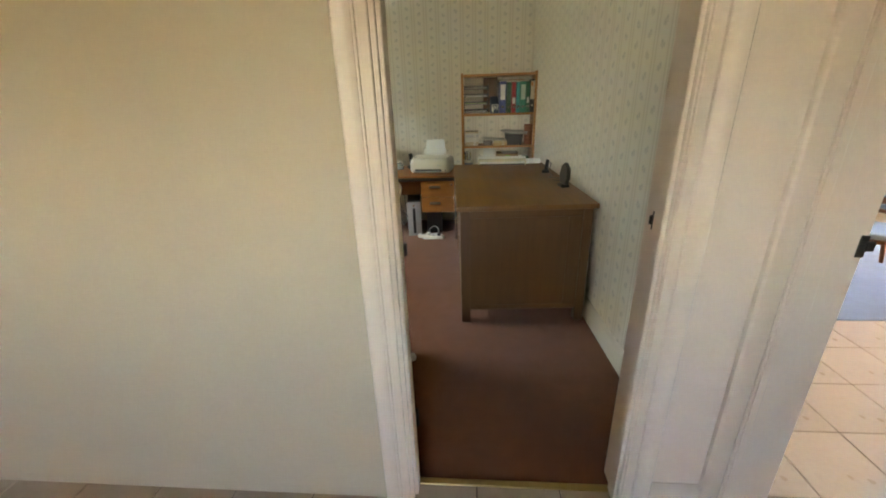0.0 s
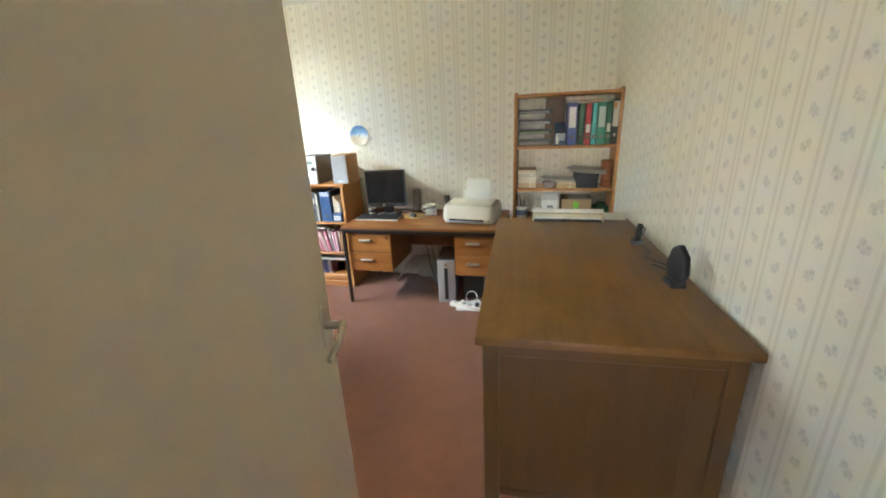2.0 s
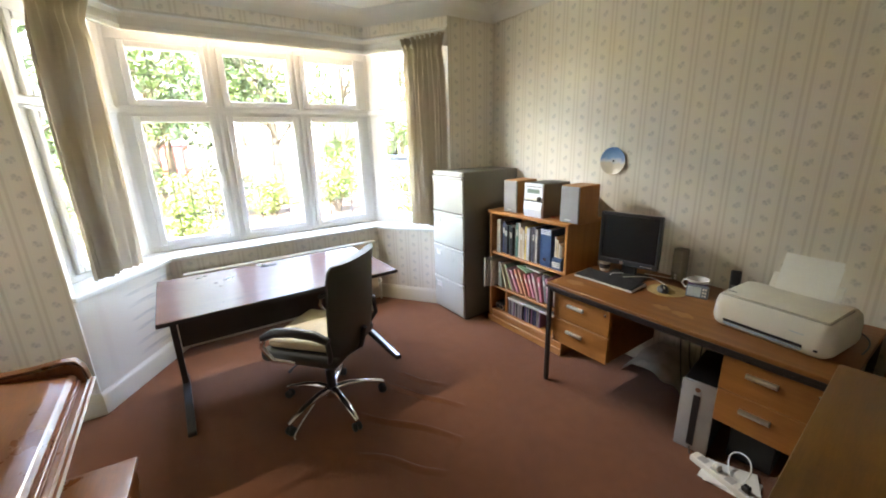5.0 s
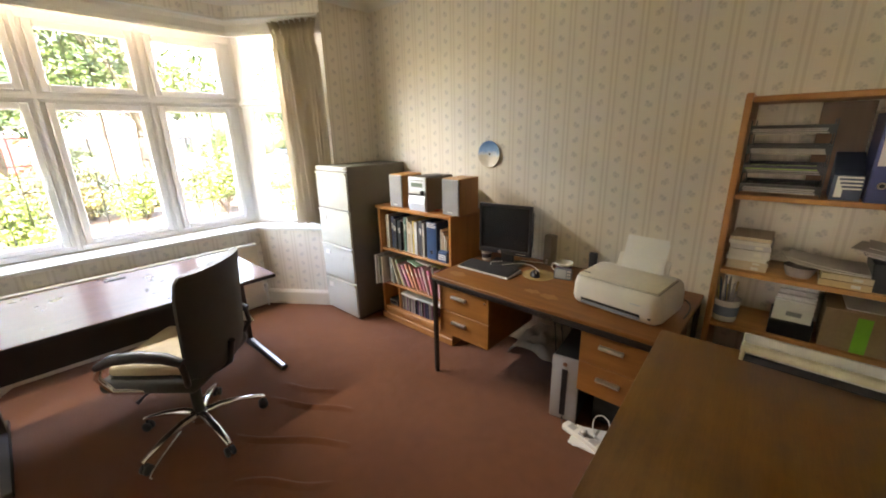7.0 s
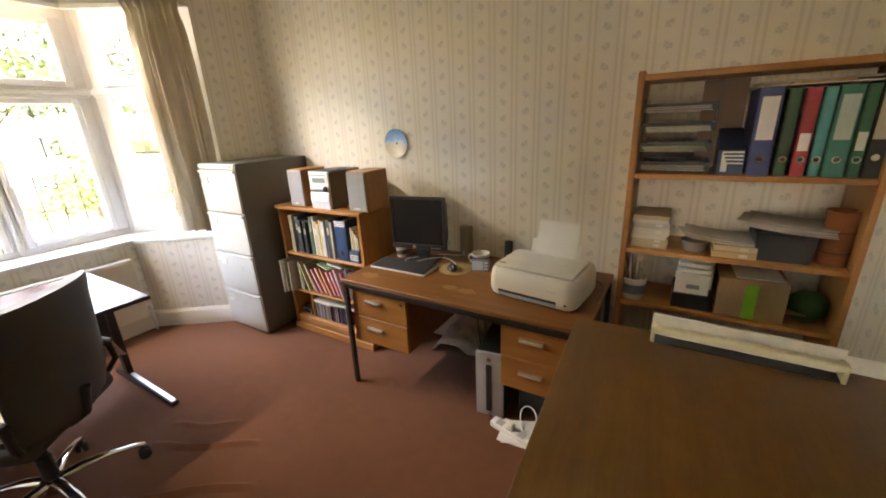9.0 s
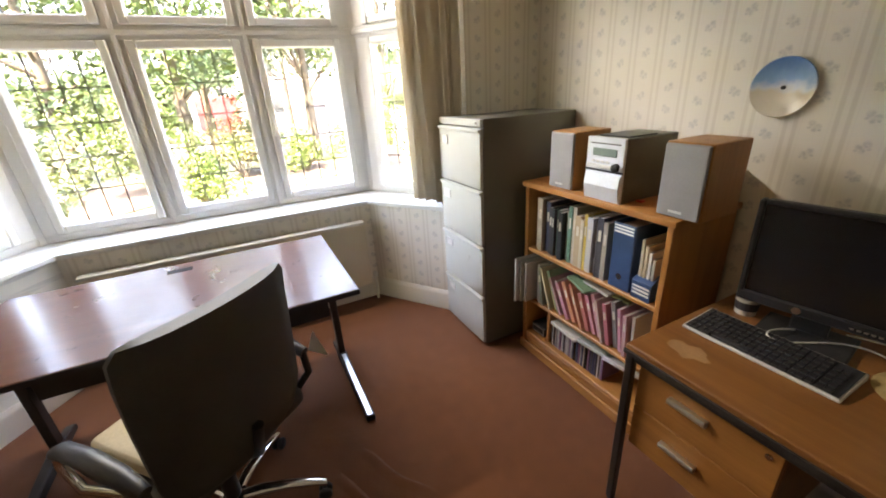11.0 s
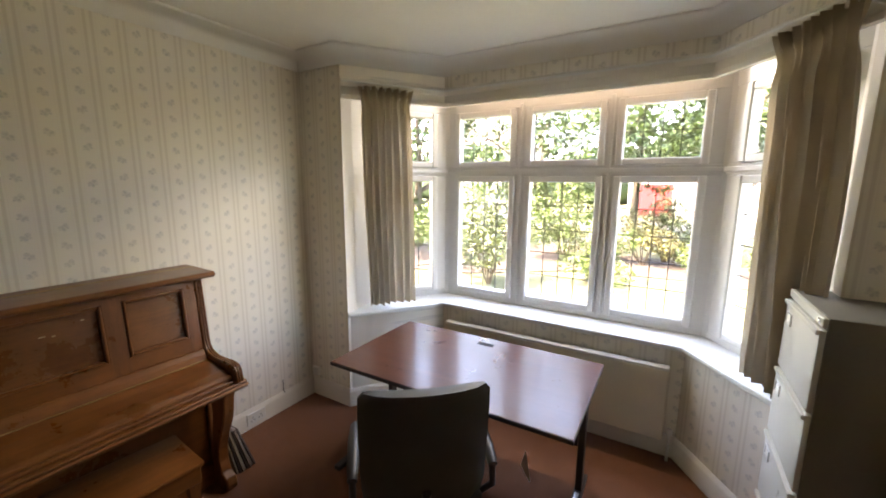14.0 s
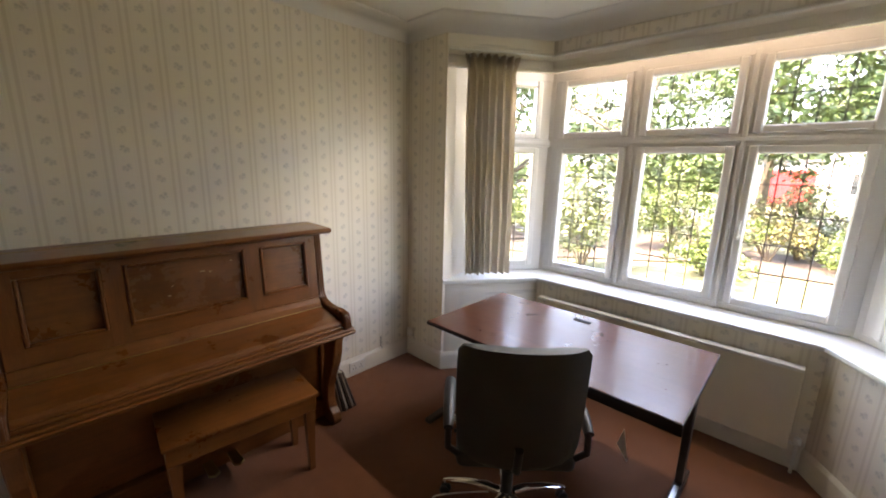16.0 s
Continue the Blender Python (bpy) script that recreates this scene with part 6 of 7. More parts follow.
# printer
def printer():
    p = thing("printer", pose(0.205, 3.565, 0.70, 0, 0, -7), "white inkjet printer with paper in its rear feed", "printer")
    W, DEP = 0.445, 0.315
    bm = bmesh.new()
    secs = []
    for z, grow in ((0.0, -0.022), (0.014, -0.006), (0.04, 0.002), (0.10, 0.0), (0.135, -0.008), (0.148, -0.02)):
        pts = []
        r = 0.055
        for cx, cy, a0 in ((W - r, r, -90), (W - r, DEP - r, 0), (r, DEP - r, 90), (r, r, 180)):
            for k in range(6):
                a = radians(a0 + 18 * k)
                pts.append(bm.verts.new((cx + (r + grow) * math.cos(a), cy + (r + grow) * math.sin(a), z + 0.012 * (cy - r) / DEP if z > 0.05 else z)))
        secs.append(pts)
    n = len(secs[0])
    for a, b2 in zip(secs, secs[1:]):
        for i in range(n):
            bm.faces.new((a[i], a[(i + 1) % n], b2[(i + 1) % n], b2[i]))
    bm.faces.new(secs[0][::-1])
    bm.faces.new(secs[-1])
    bmesh.ops.recalc_face_normals(bm, faces=bm.faces[:])
    part("body", bm, M_PRINTER, p, "white plastic body", smooth=50)
    part("scanner_lid", turned(box(0.03, W - 0.03, 0.02, DEP - 0.07, 0, 0.010, 0.005, segments=2), pose(0, 0, 0.149, 2.0)), tint("cream_plastic", (0.76, 0.72, 0.62), 0.35), p, "cream scanner lid", smooth=40)
    part("lid_seam", turned(bar_frame_flat(0.028, W - 0.028, 0.018, DEP - 0.068, 0.0, 0.002, 0.0015), pose(0, 0, 0.1485, 2.0)), tint("seam_grey", (0.25, 0.24, 0.22), 0.6), p)
    part("output_slot", box(0.06, W - 0.085, -0.004, 0.03, 0.028, 0.048, 0.006), M_BLACK, p, "dark output slot")
    part("output_tray", prism([(-0.003, 0.018), (0.03, 0.018), (0.03, 0.026), (-0.003, 0.027)], 0.065, W - 0.09, "x", 0.001), tint("blue_grey_tray", (0.30, 0.38, 0.46), 0.4), p, "blue-grey output tray")
    part("button", box(W - 0.055, W - 0.040, -0.001, 0.004, 0.03, 0.042, 0.002), M_BLACK, p)
    part("panel", turned(box(0.04, 0.075, 0.05, 0.056, 0, 0.0015), pose(0, 0, 0.1595, 2.0)), M_BLACK, p)
    part("logo", box(W - 0.14, W - 0.09, -0.0005, 0.002, 0.082, 0.088), tint("pale_blue_mark", (0.45, 0.55, 0.65), 0.5), p)
    part("rear_flap", turned(box(0.10, W - 0.085, 0.0, 0.006, 0, 0.085, 0.003), pose(0, DEP - 0.035, 0.145, -18)), M_PRINTER, p)
    for k in range(3):
        part("sheet", turned(box(0.125 + k * 0.004, W - 0.115 + k * 0.003, -0.003 - 0.001 * k, -0.0024 - 0.001 * k, 0, 0.185 - k * 0.012), pose(0, DEP - 0.035, 0.145, -17)), M_PAPER_W, p, "blank white paper")
    return p


printer()


# ---- the tall shelf unit's load ----
ft = thing("letter_tray", pose(0.802, 3.84, SH_TOPS[0]), "black mesh letter tray of four tiers with papers", "letter tray")
for k in range(4):
    z = 0.012 + k * 0.078
    bm = bar_frame_flat(0.004, 0.256, 0.0, 0.235, z, z + 0.034, 0.002)
    tier = part("tier", bm, M_BLACK, ft)
    part("base", box(0.004, 0.256, 0.0, 0.235, z - 0.002, z), M_BLACK, tier)
    rk = random.Random(k)
    for j in range(3):
        part("paper_block", turned(box(0.012, 0.238, 0, 0.225, 0, 0.004 + 0.003 * rk.random(), 0.0006), pose(rk.uniform(-0.004, 0.008), -0.012 + rk.uniform(-0.01, 0.006), z + 0.001 + j * 0.0072, 0, 0, rk.uniform(-2, 2))), (tint("lime_paper", (0.30, 0.45, 0.12), 0.7) if (k == 1 and j == 2) else tint("grey_paper", (0.34, 0.32, 0.31), 0.8)), tier)
for xx in (0.0, 0.258):
    for yy in (0.01, 0.22):
        part("post", box(xx, xx + 0.004, yy, yy + 0.01, 0, 0.30), M_BLACK, ft)
sb = thing("box_file_small", pose(1.085, 3.83, SH_TOPS[0]), "short navy file with white chevrons on its spine", "file", "lever arch files on the shelf unit")
part("body", prism([(0, 0), (0.2, 0), (0.2, 0.17), (0, 0.095)], 0, 0.085, "x", 0.001), tint("navy_board", (0.03, 0.05, 0.11), 0.5), sb)
for k in range(4):
    bm = box(0.012 + k * 0.005, 0.082, -0.0016, 0.0004, 0.084 - k * 0.014, 0.090 - k * 0.014)
    box(0.012 + k * 0.005, 0.018 + k * 0.005, -0.0014, 0.0003, 0.012, 0.0845 - k * 0.014, 0, bm)
    part("chevron", bm, M_PAPER_W, sb)
binder(1.178, 3.815, SH_TOPS[0], 0.070, 0.315, (0.025, 0.045, 0.20), "royal_blue_board", (0.72, 0.70, 0.70), "royal blue lever arch file with a white label")
binder(1.262, 3.835, SH_TOPS[0], 0.040, 0.305, (0.012, 0.07, 0.035), "dark_green_board", None, "dark green ring binder among files")
binder(1.310, 3.830, SH_TOPS[0], 0.042, 0.305, (0.36, 0.02, 0.03), "red_board", (0.75, 0.72, 0.70), "red ring binder with a small white label", low_label=True)
binder(1.358, 3.832, SH_TOPS[0], 0.034, 0.305, (0.03, 0.28, 0.30), "teal_board", None, "teal ring binder among other files")
binder(1.396, 3.828, SH_TOPS[0], 0.062, 0.308, (0.015, 0.19, 0.14), "sea_green_board", (0.45, 0.55, 0.50), "sea-green lever arch file with a pale label")
binder(1.462, 3.832, SH_TOPS[0], 0.034, 0.308, (0.012, 0.12, 0.06), "green_board", (0.66, 0.68, 0.64), "green ring binder with a small white label", low_label=True)
bf = thing("magazine_box", pose(1.500, 3.822, SH_TOPS[0]), "black box file with a large cream label and orange square", "file", "lever arch files on the shelf unit")
part("body", box(0, 0.044, 0, 0.26, 0, 0.33, 0.002), tint("black_board", (0.018, 0.018, 0.02), 0.5), bf)
part("label", box(0.002, 0.042, -0.0015, 0.0005, 0.13, 0.31), tint("cream_label", (0.62, 0.56, 0.45), 0.7), bf, "cream paper label")
part("badge", box(0.005, 0.026, -0.0026, -0.0012, 0.262, 0.302), tint("orange_print", (0.60, 0.25, 0.08), 0.6), bf)
part("finger_hole", turned(lathe([(0, 0), (0.011, 0), (0.011, 0.002), (0, 0.002)], 16), pose(0.022, -0.0002, 0.07, 90)), M_CHROME, bf)
for k, (c, wd, xx) in enumerate((((0.66, 0.60, 0.48), 0.34, 1.17), ((0.58, 0.30, 0.14), 0.16, 1.27), ((0.60, 0.57, 0.52), 0.33, 1.18))):
    ob = link_mesh("folder", box(0, wd, 0, 0.20, 0, 0.006, 0.001), tint("foldr_%d" % k, c, 0.7))
    ob.matrix_basis = pose(xx, 3.83 + 0.01 * k, SH_TOPS[0] + 0.3165 + 0.0065 * k, 0, 0, (2, -3, 1)[k])
    tagged(ob, "card folder lying flat on the row of files", "folder", "loose folders on the shelf unit")

# middle shelf
rk = random.Random(11)
zz = SH_TOPS[1]
for k in range(7):
    th = rk.uniform(0.014, 0.036)
    c = rk.choice([(0.62, 0.58, 0.50), (0.50, 0.48, 0.46), (0.66, 0.62, 0.54), (0.58, 0.45, 0.30)])
    book(0.806 + rk.uniform(-0.004, 0.012), 3.835 + rk.uniform(0, 0.02), zz + th, th, 0.20, 0.145, c, "paperback lying flat in a pile", lean=90, group="pile of paperbacks", yaw=0)
    zz += th + 0.0005
bowl = link_mesh("glass_dish", lathe([(0, 0), (0.04, 0), (0.05, 0.02), (0.056, 0.045), (0.054, 0.047), (0.047, 0.02), (0.038, 0.004), (0, 0.004)], 24), tint("smoky_dish", (0.30, 0.26, 0.25), 0.2), None, 50)
bowl.matrix_basis = pose(1.06, 3.90, SH_TOPS[1])
tagged(bowl, "small smoky glass dish on the shelf", "dish")
book(1.12, 3.825, SH_TOPS[1] + 0.026, 0.026, 0.19, 0.15, (0.58, 0.40, 0.20), "tan notebook lying flat on the shelf", lean=90, group="books on the shelf unit")
book(1.125, 3.83, SH_TOPS[1] + 0.05, 0.022, 0.18, 0.145, (0.62, 0.50, 0.30), "buff notebook lying flat on another", lean=90, group="books on the shelf unit")


def loose_sheets(name, m, w, dep, count, mat, label, curl=0.01, seed=1):
    """A small untidy heap of papers."""
    rs = random.Random(seed)
    th = thing(name, m, label, "papers")
    for k in range(count):
        bm = bmesh.new()
        bmesh.ops.create_grid(bm, x_segments=6, y_segments=5, size=0.5)
        for v in bm.verts:
            u, q = v.co.x, v.co.y
            v.co = Vector((u * w, q * dep, 0.003 + curl * (u * u * 1.6 + 0.6 * u * q)))
        bmesh.ops.solidify(bm, geom=bm.faces[:], thickness=0.0022)
        part("sheet", turned(bm, pose(rs.uniform(-0.02, 0.02), rs.uniform(-0.015, 0.015), k * 0.0045, rs.uniform(-1, 1), rs.uniform(-1.5, 1.5), rs.uniform(-14, 14))), mat, th)
    return th


loose_sheets("paper_heap", pose(1.13, 3.925, SH_TOPS[1] + 0.052, 0, 5, 6), 0.27, 0.19, 4, tint("off_white_paper", (0.60, 0.57, 0.52), 0.8), "untidy white papers on the notebooks", 0.02, 2)
dk = thing("storage_basket", pose(1.255, 3.835, SH_TOPS[1]), "black storage basket heaped with papers", "basket")
part("body", prism([(0.012, 0), (0.178, 0), (0.19, 0.115), (0, 0.115)], 0, 0.20, "y", 0.003), M_BLACK, dk)
loose_sheets("paper_heap", pose(1.35, 3.935, SH_TOPS[1] + 0.118, 0, 3, -6), 0.26, 0.19, 7, tint("newsprint", (0.50, 0.48, 0.46), 0.85), "heap of papers lying on the black basket", 0.016, 5)
cyl = thing("leather_canister", pose(1.506, 3.895, SH_TOPS[1]), "reddish-brown leather pot with a rim", "canister")
part("wall", lathe([(0, 0), (0.046, 0), (0.0475, 0.004), (0.0475, 0.19), (0.050, 0.195), (0.050, 0.212), (0.046, 0.214), (0.044, 0.2), (0.044, 0.006), (0, 0.006)], 28), surface("tan_leather", (0.26, 0.085, 0.03), 0.5, vary=0.25, coarse=12, fine=90, bump=0.2), cyl, smooth=40)
for z in (0.05, 0.13):
    part("band", lathe([(0.0476, z), (0.0486, z + 0.003), (0.0476, z + 0.006)], 28), tint("dark_leather", (0.12, 0.04, 0.02), 0.5), cyl)

# lower shelf
pot = thing("pen_pot", pose(0.838, 3.875, SH_TOPS[2]), "white plastic tub full of pens and pencils", "pen pot")
part("tub", lathe([(0, 0), (0.045, 0), (0.048, 0.01), (0.054, 0.095), (0.057, 0.10), (0.057, 0.106), (0.052, 0.106), (0.046, 0.012), (0, 0.008)], 26), M_PRINTER, pot, smooth=50)
part("printed_band", lathe([(0.0503, 0.028), (0.0535, 0.076), (0.0533, 0.076), (0.0500, 0.028)], 26), tint("blue_grey_print", (0.20, 0.25, 0.36), 0.5), pot)
rk = random.Random(4)
for k in range(13):
    a, l = rk.uniform(0, 6.28), rk.uniform(0.15, 0.20)
    c = rk.choice([(0.03, 0.03, 0.03), (0.10, 0.10, 0.11), (0.3, 0.28, 0.26), (0.5, 0.35, 0.1), (0.04, 0.05, 0.12)])
    part("pen", tube([(0.022 * math.cos(a), 0.022 * math.sin(a), 0.012), (0.042 * math.cos(a + 0.3), 0.042 * math.sin(a + 0.3), l), (0.0425 * math.cos(a + 0.3), 0.0425 * math.sin(a + 0.3), l + 0.004)], [0.0038, 0.0038, 0.002], 7), tint("pen_%02d" % int(c[0] * 99), c, 0.4), pot)
bx = thing("envelope_box", pose(1.00, 3.83, SH_TOPS[2]), "black tray filled with white envelopes and card boxes", "tray")
part("tray", box(0, 0.145, 0, 0.2, 0, 0.07, 0.003), M_BLACK, bx)
for k in range(5):
    part("envelope", turned(box(0.006 + 0.004 * k, 0.135 + 0.002 * k, 0, 0.018, 0, 0.10, 0.001), pose(0, 0.012 + k * 0.036, 0.066 + 0.012 * k, 6 - k)), M_PAPER_W, bx)
part("envelope_print", turned(box(0.05, 0.10, -0.001, 0.0005, 0.03, 0.05), pose(0, 0.011, 0.066, 6)), tint("grey_print", (0.3, 0.3, 0.32), 0.6), bx)
ct = thing("cardboard_carton", pose(1.165, 3.835, SH_TOPS[2]), "brown cardboard box with lime green tape", "carton")
M_CARD = surface("brown_card", (0.36, 0.235, 0.12), 0.8, vary=0.15, coarse=5, fine=80, bump=0.12)
part("body", box(0, 0.235, 0, 0.22, 0, 0.17, 0.002), M_CARD, ct)
part("flap", turned(box(0.236, 0.30, 0, 0.21, 0, 0.004, 0.001), pose(0, 0, 0.05, 0, 0, 0) @ Matrix.Rotation(radians(0), 4, "Y")), M_CARD, ct)
part("tape", box(0.095, 0.138, -0.0012, 0.0004, 0.0, 0.15), tint("lime_tape", (0.20, 0.55, 0.05), 0.35), ct, "lime green tape")
part("sheet", turned(box(0.06, 0.225, 0.02, 0.20, 0.0, 0.003), pose(0, 0, 0.172, 0, 1, 2)), M_PAPER_W, ct)
gb = thing("green_bag", pose(1.475, 3.90, SH_TOPS[2]), "dark green cloth bag in the shelf's corner", "bag")
bm = bmesh.new()
bmesh.ops.create_icosphere(bm, subdivisions=3, radius=1.0)
for v in bm.verts:
    k = 1 + 0.16 * noise.noise(v.co * 2.2)
    v.co = Vector((v.co.x * 0.066 * k, v.co.y * 0.055 * k, 0.07 + max(-0.98, v.co.z) * 0.07 * k))
    v.co.z = max(0.0, v.co.z)
part("cloth", bm, tint("green_cloth", (0.03, 0.11, 0.03), 0.9), gb, smooth=60)


# ---- on the oak desk ----
def wireless_router(x, y, yaw, size, label):
    r = thing("router", pose(x, y, 0.83, 0, 0, yaw), label, "router")
    s = size
    part("body", turned(prism([(-0.055 * s, 0.02), (0.055 * s, 0.02), (0.085 * s, 0.08 * s), (0.07 * s, 0.155 * s), (0.02 * s, 0.185 * s), (-0.05 * s, 0.15 * s), (-0.08 * s, 0.075 * s)], -0.014, 0.014, "x", 0.005), pose(0, 0, 0, 0, 6)), M_BLACK, r)
    part("stand", prism([(-0.05 * s, 0), (0.05 * s, 0), (0.04 * s, 0.022), (-0.04 * s, 0.022)], -0.03, 0.03, "x", 0.003), M_BLACK, r)
    part("plug_lead", tube([(0.012, 0.02, 0.07), (0.03, 0.05, 0.08), (0.04, 0.09, 0.06), (0.03, 0.14, 0.012), (0.0, 0.22, 0.006)], 0.0035, 7), M_BLACK, r, smooth=60)
    return r


wireless_router(1.545, 2.20, 8, 0.92, "black wireless router standing on edge by the wall")
wireless_router(1.515, 2.76, -12, 0.6, "small black network box standing by the wall")
lead = thing("power_lead", pose(0, 0, 0), "looped black lead behind the router", "cable")
part("cord", tube([(1.56, 2.30, 0.87), (1.53, 2.42, 0.85), (1.50, 2.52, 0.836), (1.545, 2.60, 0.834), (1.53, 2.70, 0.84)], 0.0035, 7), M_BLACK, lead, smooth=60)
pelmet = thing("paper_trimmer", pose(0.945, 3.195, 0.83, 0, 0, -1.2), "long cream plastic bar with a slot at the desk's end", "trimmer")
M_IVORY = tint("ivory_plastic", (0.70, 0.62, 0.42), 0.4)
part("rail", box(0, 0.46, 0.0, 0.03, 0.034, 0.056, 0.004), M_IVORY, pelmet)
part("back_rail", box(0.0, 0.46, 0.05, 0.058, 0.0, 0.078, 0.002), M_PRINTER, pelmet, "white upright back")
part("slot", box(0.012, 0.448, 0.004, 0.05, 0.001, 0.006), M_BLACK, pelmet, "dark slot")
for xx in (0.0, 0.448):
    part("end_cap", box(xx, xx + 0.012, 0.002, 0.056, 0, 0.05, 0.003), M_IVORY, pelmet)
wb = thing("white_board_strip", pose(1.42, 3.262, 0.83, 0, 0, -2), "white card panel lying behind the cream bar", "card")
part("card", box(-0.02, 0.13, 0.0, 0.004, 0.0, 0.05, 0.001), M_PAPER_W, wb)

# ---- under the teak desk ----
pc = thing("computer_tower", pose(0.165, 3.50, 0, 0, 0, 8), "silver-grey computer tower with a dark drive slot", "computer")
part("case", box(0, 0.145, 0.02, 0.40, 0.0, 0.385, 0.004), M_BLACK, pc)
part("front_panel", box(-0.002, 0.147, 0.0, 0.021, 0.0, 0.39, 0.005, segments=2), tint("silver_grey_plastic", (0.48, 0.47, 0.46), 0.4, 0.2), pc, "silver-grey front", smooth=40)
part("drive_slot", box(0.055, 0.085, -0.003, 0.002, 0.03, 0.32, 0.001), M_BLACK, pc)
part("badge", turned(lathe([(0, 0), (0.012, 0), (0.012, 0.002), (0, 0.002)], 16), pose(0.07, -0.001, 0.352, 90)), tint("copper_badge", (0.32, 0.16, 0.10), 0.4, 0.4), pc)
bag = thing("paper_bag", pose(-0.16, 4.0, 0, 0, 0, -4), "crumpled pale plastic bag on the floor under the desk", "bag")
bm = bmesh.new()
bmesh.ops.create_grid(bm, x_segments=14, y_segments=10, size=0.5)
for v in bm.verts:
    u, q = v.co.x * 2, v.co.y * 2
    z = 0.22 * (1 - u * u) ** 0.5 * (0.45 + 0.55 * (q + 1) / 2) if abs(u) < 1 else 0
    z *= 1 + 0.35 * noise.noise(Vector((u * 2.5, q * 2.5, 3)))
    v.co = Vector((u * 0.21, q * 0.10 - 0.02, max(0.003, z)))
part("film", bm, surface("pale_bag_film", (0.52, 0.47, 0.42), 0.5, vary=0.15, coarse=9, fine=60, bump=0.3), bag, smooth=70)
ps = thing("power_strip", pose(0.27, 3.44, 0, 0, 0, -14), "white socket strip with plugs on the carpet", "power strip")
part("body", box(0, 0.30, 0, 0.055, 0, 0.034, 0.006, segments=2), M_PRINTER, ps, smooth=40)
for k in range(4):
    s = part("socket", box(0.03 + k * 0.065, 0.07 + k * 0.065, 0.008, 0.047, 0.0335, 0.0355, 0.001), tint("grey_socket", (0.45, 0.44, 0.42), 0.5), ps)
    if k in (1, 3):
        part("plug", box(0.034 + k * 0.065, 0.066 + k * 0.065, 0.012, 0.045, 0.0355, 0.065, 0.006), M_BLACK if k == 3 else M_PRINTER, s)
for pts, lab, mt in (([(0.26, 3.46, 0.02), (0.18, 3.62, 0.004), (0.05, 3.85, 0.01), (-0.05, 3.98, 0.16), (-0.12, 4.05, 0.62)], "black mains lead hanging under the desk", M_BLACK), ([(0.50, 3.40, 0.06), (0.52, 3.50, 0.09), (0.44, 3.60, 0.12), (0.36, 3.58, 0.03), (0.45, 3.46, 0.004)], "white mains lead looped on the carpet", M_PVC), ([(0.06, 4.06, 0.66), (0.02, 4.02, 0.40), (0.08, 3.95, 0.12), (0.12, 3.80, 0.01)], "grey cable hanging under the desk", M_STEEL_DARK), ([(-0.02, 4.06, 0.66), (-0.06, 4.0, 0.35), (0.04, 3.9, 0.05), (0.16, 3.9, 0.10)], "grey cable hanging under the desk", M_STEEL_DARK), ([(-1.30, 2.05, 0.012), (-1.14, 1.90, 0.012), (-1.05, 1.84, 0.02), (-1.02, 1.86, 0.035)], "white lead caught round the chair base", M_PVC)):
    crv = bpy.data.curves.new("cable", "CURVE")
    crv.dimensions, crv.bevel_depth, crv.bevel_resolution = "3D", 0.0035, 2
    spl = crv.splines.new("NURBS")
    spl.points.add(len(pts) - 1)
    for p, q in zip(spl.points, pts):
        p.co = (*q, 1)
    spl.use_endpoint_u, spl.order_u = True, 4
    crv.materials.append(mt)
    tagged(new("cable", crv), lab, "cable")
loose_sheets("paper_heap", pose(0.44, 3.46, 0.0, 0, 0, 20), 0.22, 0.16, 2, M_PAPER_W, "white papers lying on the carpet", 0.004, 9)
dark = link_mesh("storage_box", box(0, 0.24, 0, 0.30, 0, 0.42, 0.006), M_BLACK)
dark.matrix_basis = pose(0.36, 3.62, 0, 0, 0, 4)
dark.scale = (0.75, 1, 0.62)
tagged(dark, "black box standing on the floor under the drawers", "box")
for xx, yy, ww, lab in ((-1.16, 0.60, 0.0, "records leaning"),):
    for k in range(8):
        c = [(0.35, 0.30, 0.26), (0.10, 0.09, 0.09), (0.30, 0.25, 0.21), (0.42, 0.38, 0.33), (0.12, 0.10, 0.09), (0.26, 0.20, 0.17), (0.38, 0.35, 0.32), (0.16, 0.13, 0.12)][k]
        rec = link_mesh("record_sleeve", box(-0.005, 0.005, 0, 0.31, 0, 0.31, 0.001), tint("sleeve_%d" % k, c, 0.6))
        rec.matrix_basis = pose(-1.095 - 0.0155 * k, 0.60 + 0.006 * (k % 3), 0.003, 0, 11 + 1.0 * k, 0)
        tagged(rec, "worn record sleeve leaning against the piano", "record", "records beside the piano")

# sockets and small fittings on the walls
sk = thing("wall_socket", pose(-1.45, SOUTH + 0.0185, 0.075), "white double mains socket set in the skirting", "socket")
part("plate", box(-0.073, 0.073, 0.0, 0.009, -0.043, 0.043, 0.003), M_PVC, sk)
for s in (-1, 1):
    part("switch", box(s * 0.045 - 0.007, s * 0.045 + 0.007, 0.008, 0.012, 0.012, 0.032, 0.002), M_PRINTER, sk)
    for dx, dz in ((0, 0.006), (-0.011, -0.014), (0.011, -0.014)):
        part("pin_hole", box(s * 0.03 + dx - 0.003, s * 0.03 + dx + 0.003, 0.0088, 0.0096, dz - 0.005, dz + 0.005), M_BLACK, sk)
jb = thing("junction_box", pose(WEST + 0.0005, 0.60, 0.21), "small white junction box above the skirting", "junction box")
part("case", box(0.0, 0.03, -0.035, 0.035, -0.035, 0.035, 0.005), M_PVC, jb)
wire = thing("wall_wire", pose(0, 0, 0), "thin cable running down the papered wall", "cable")
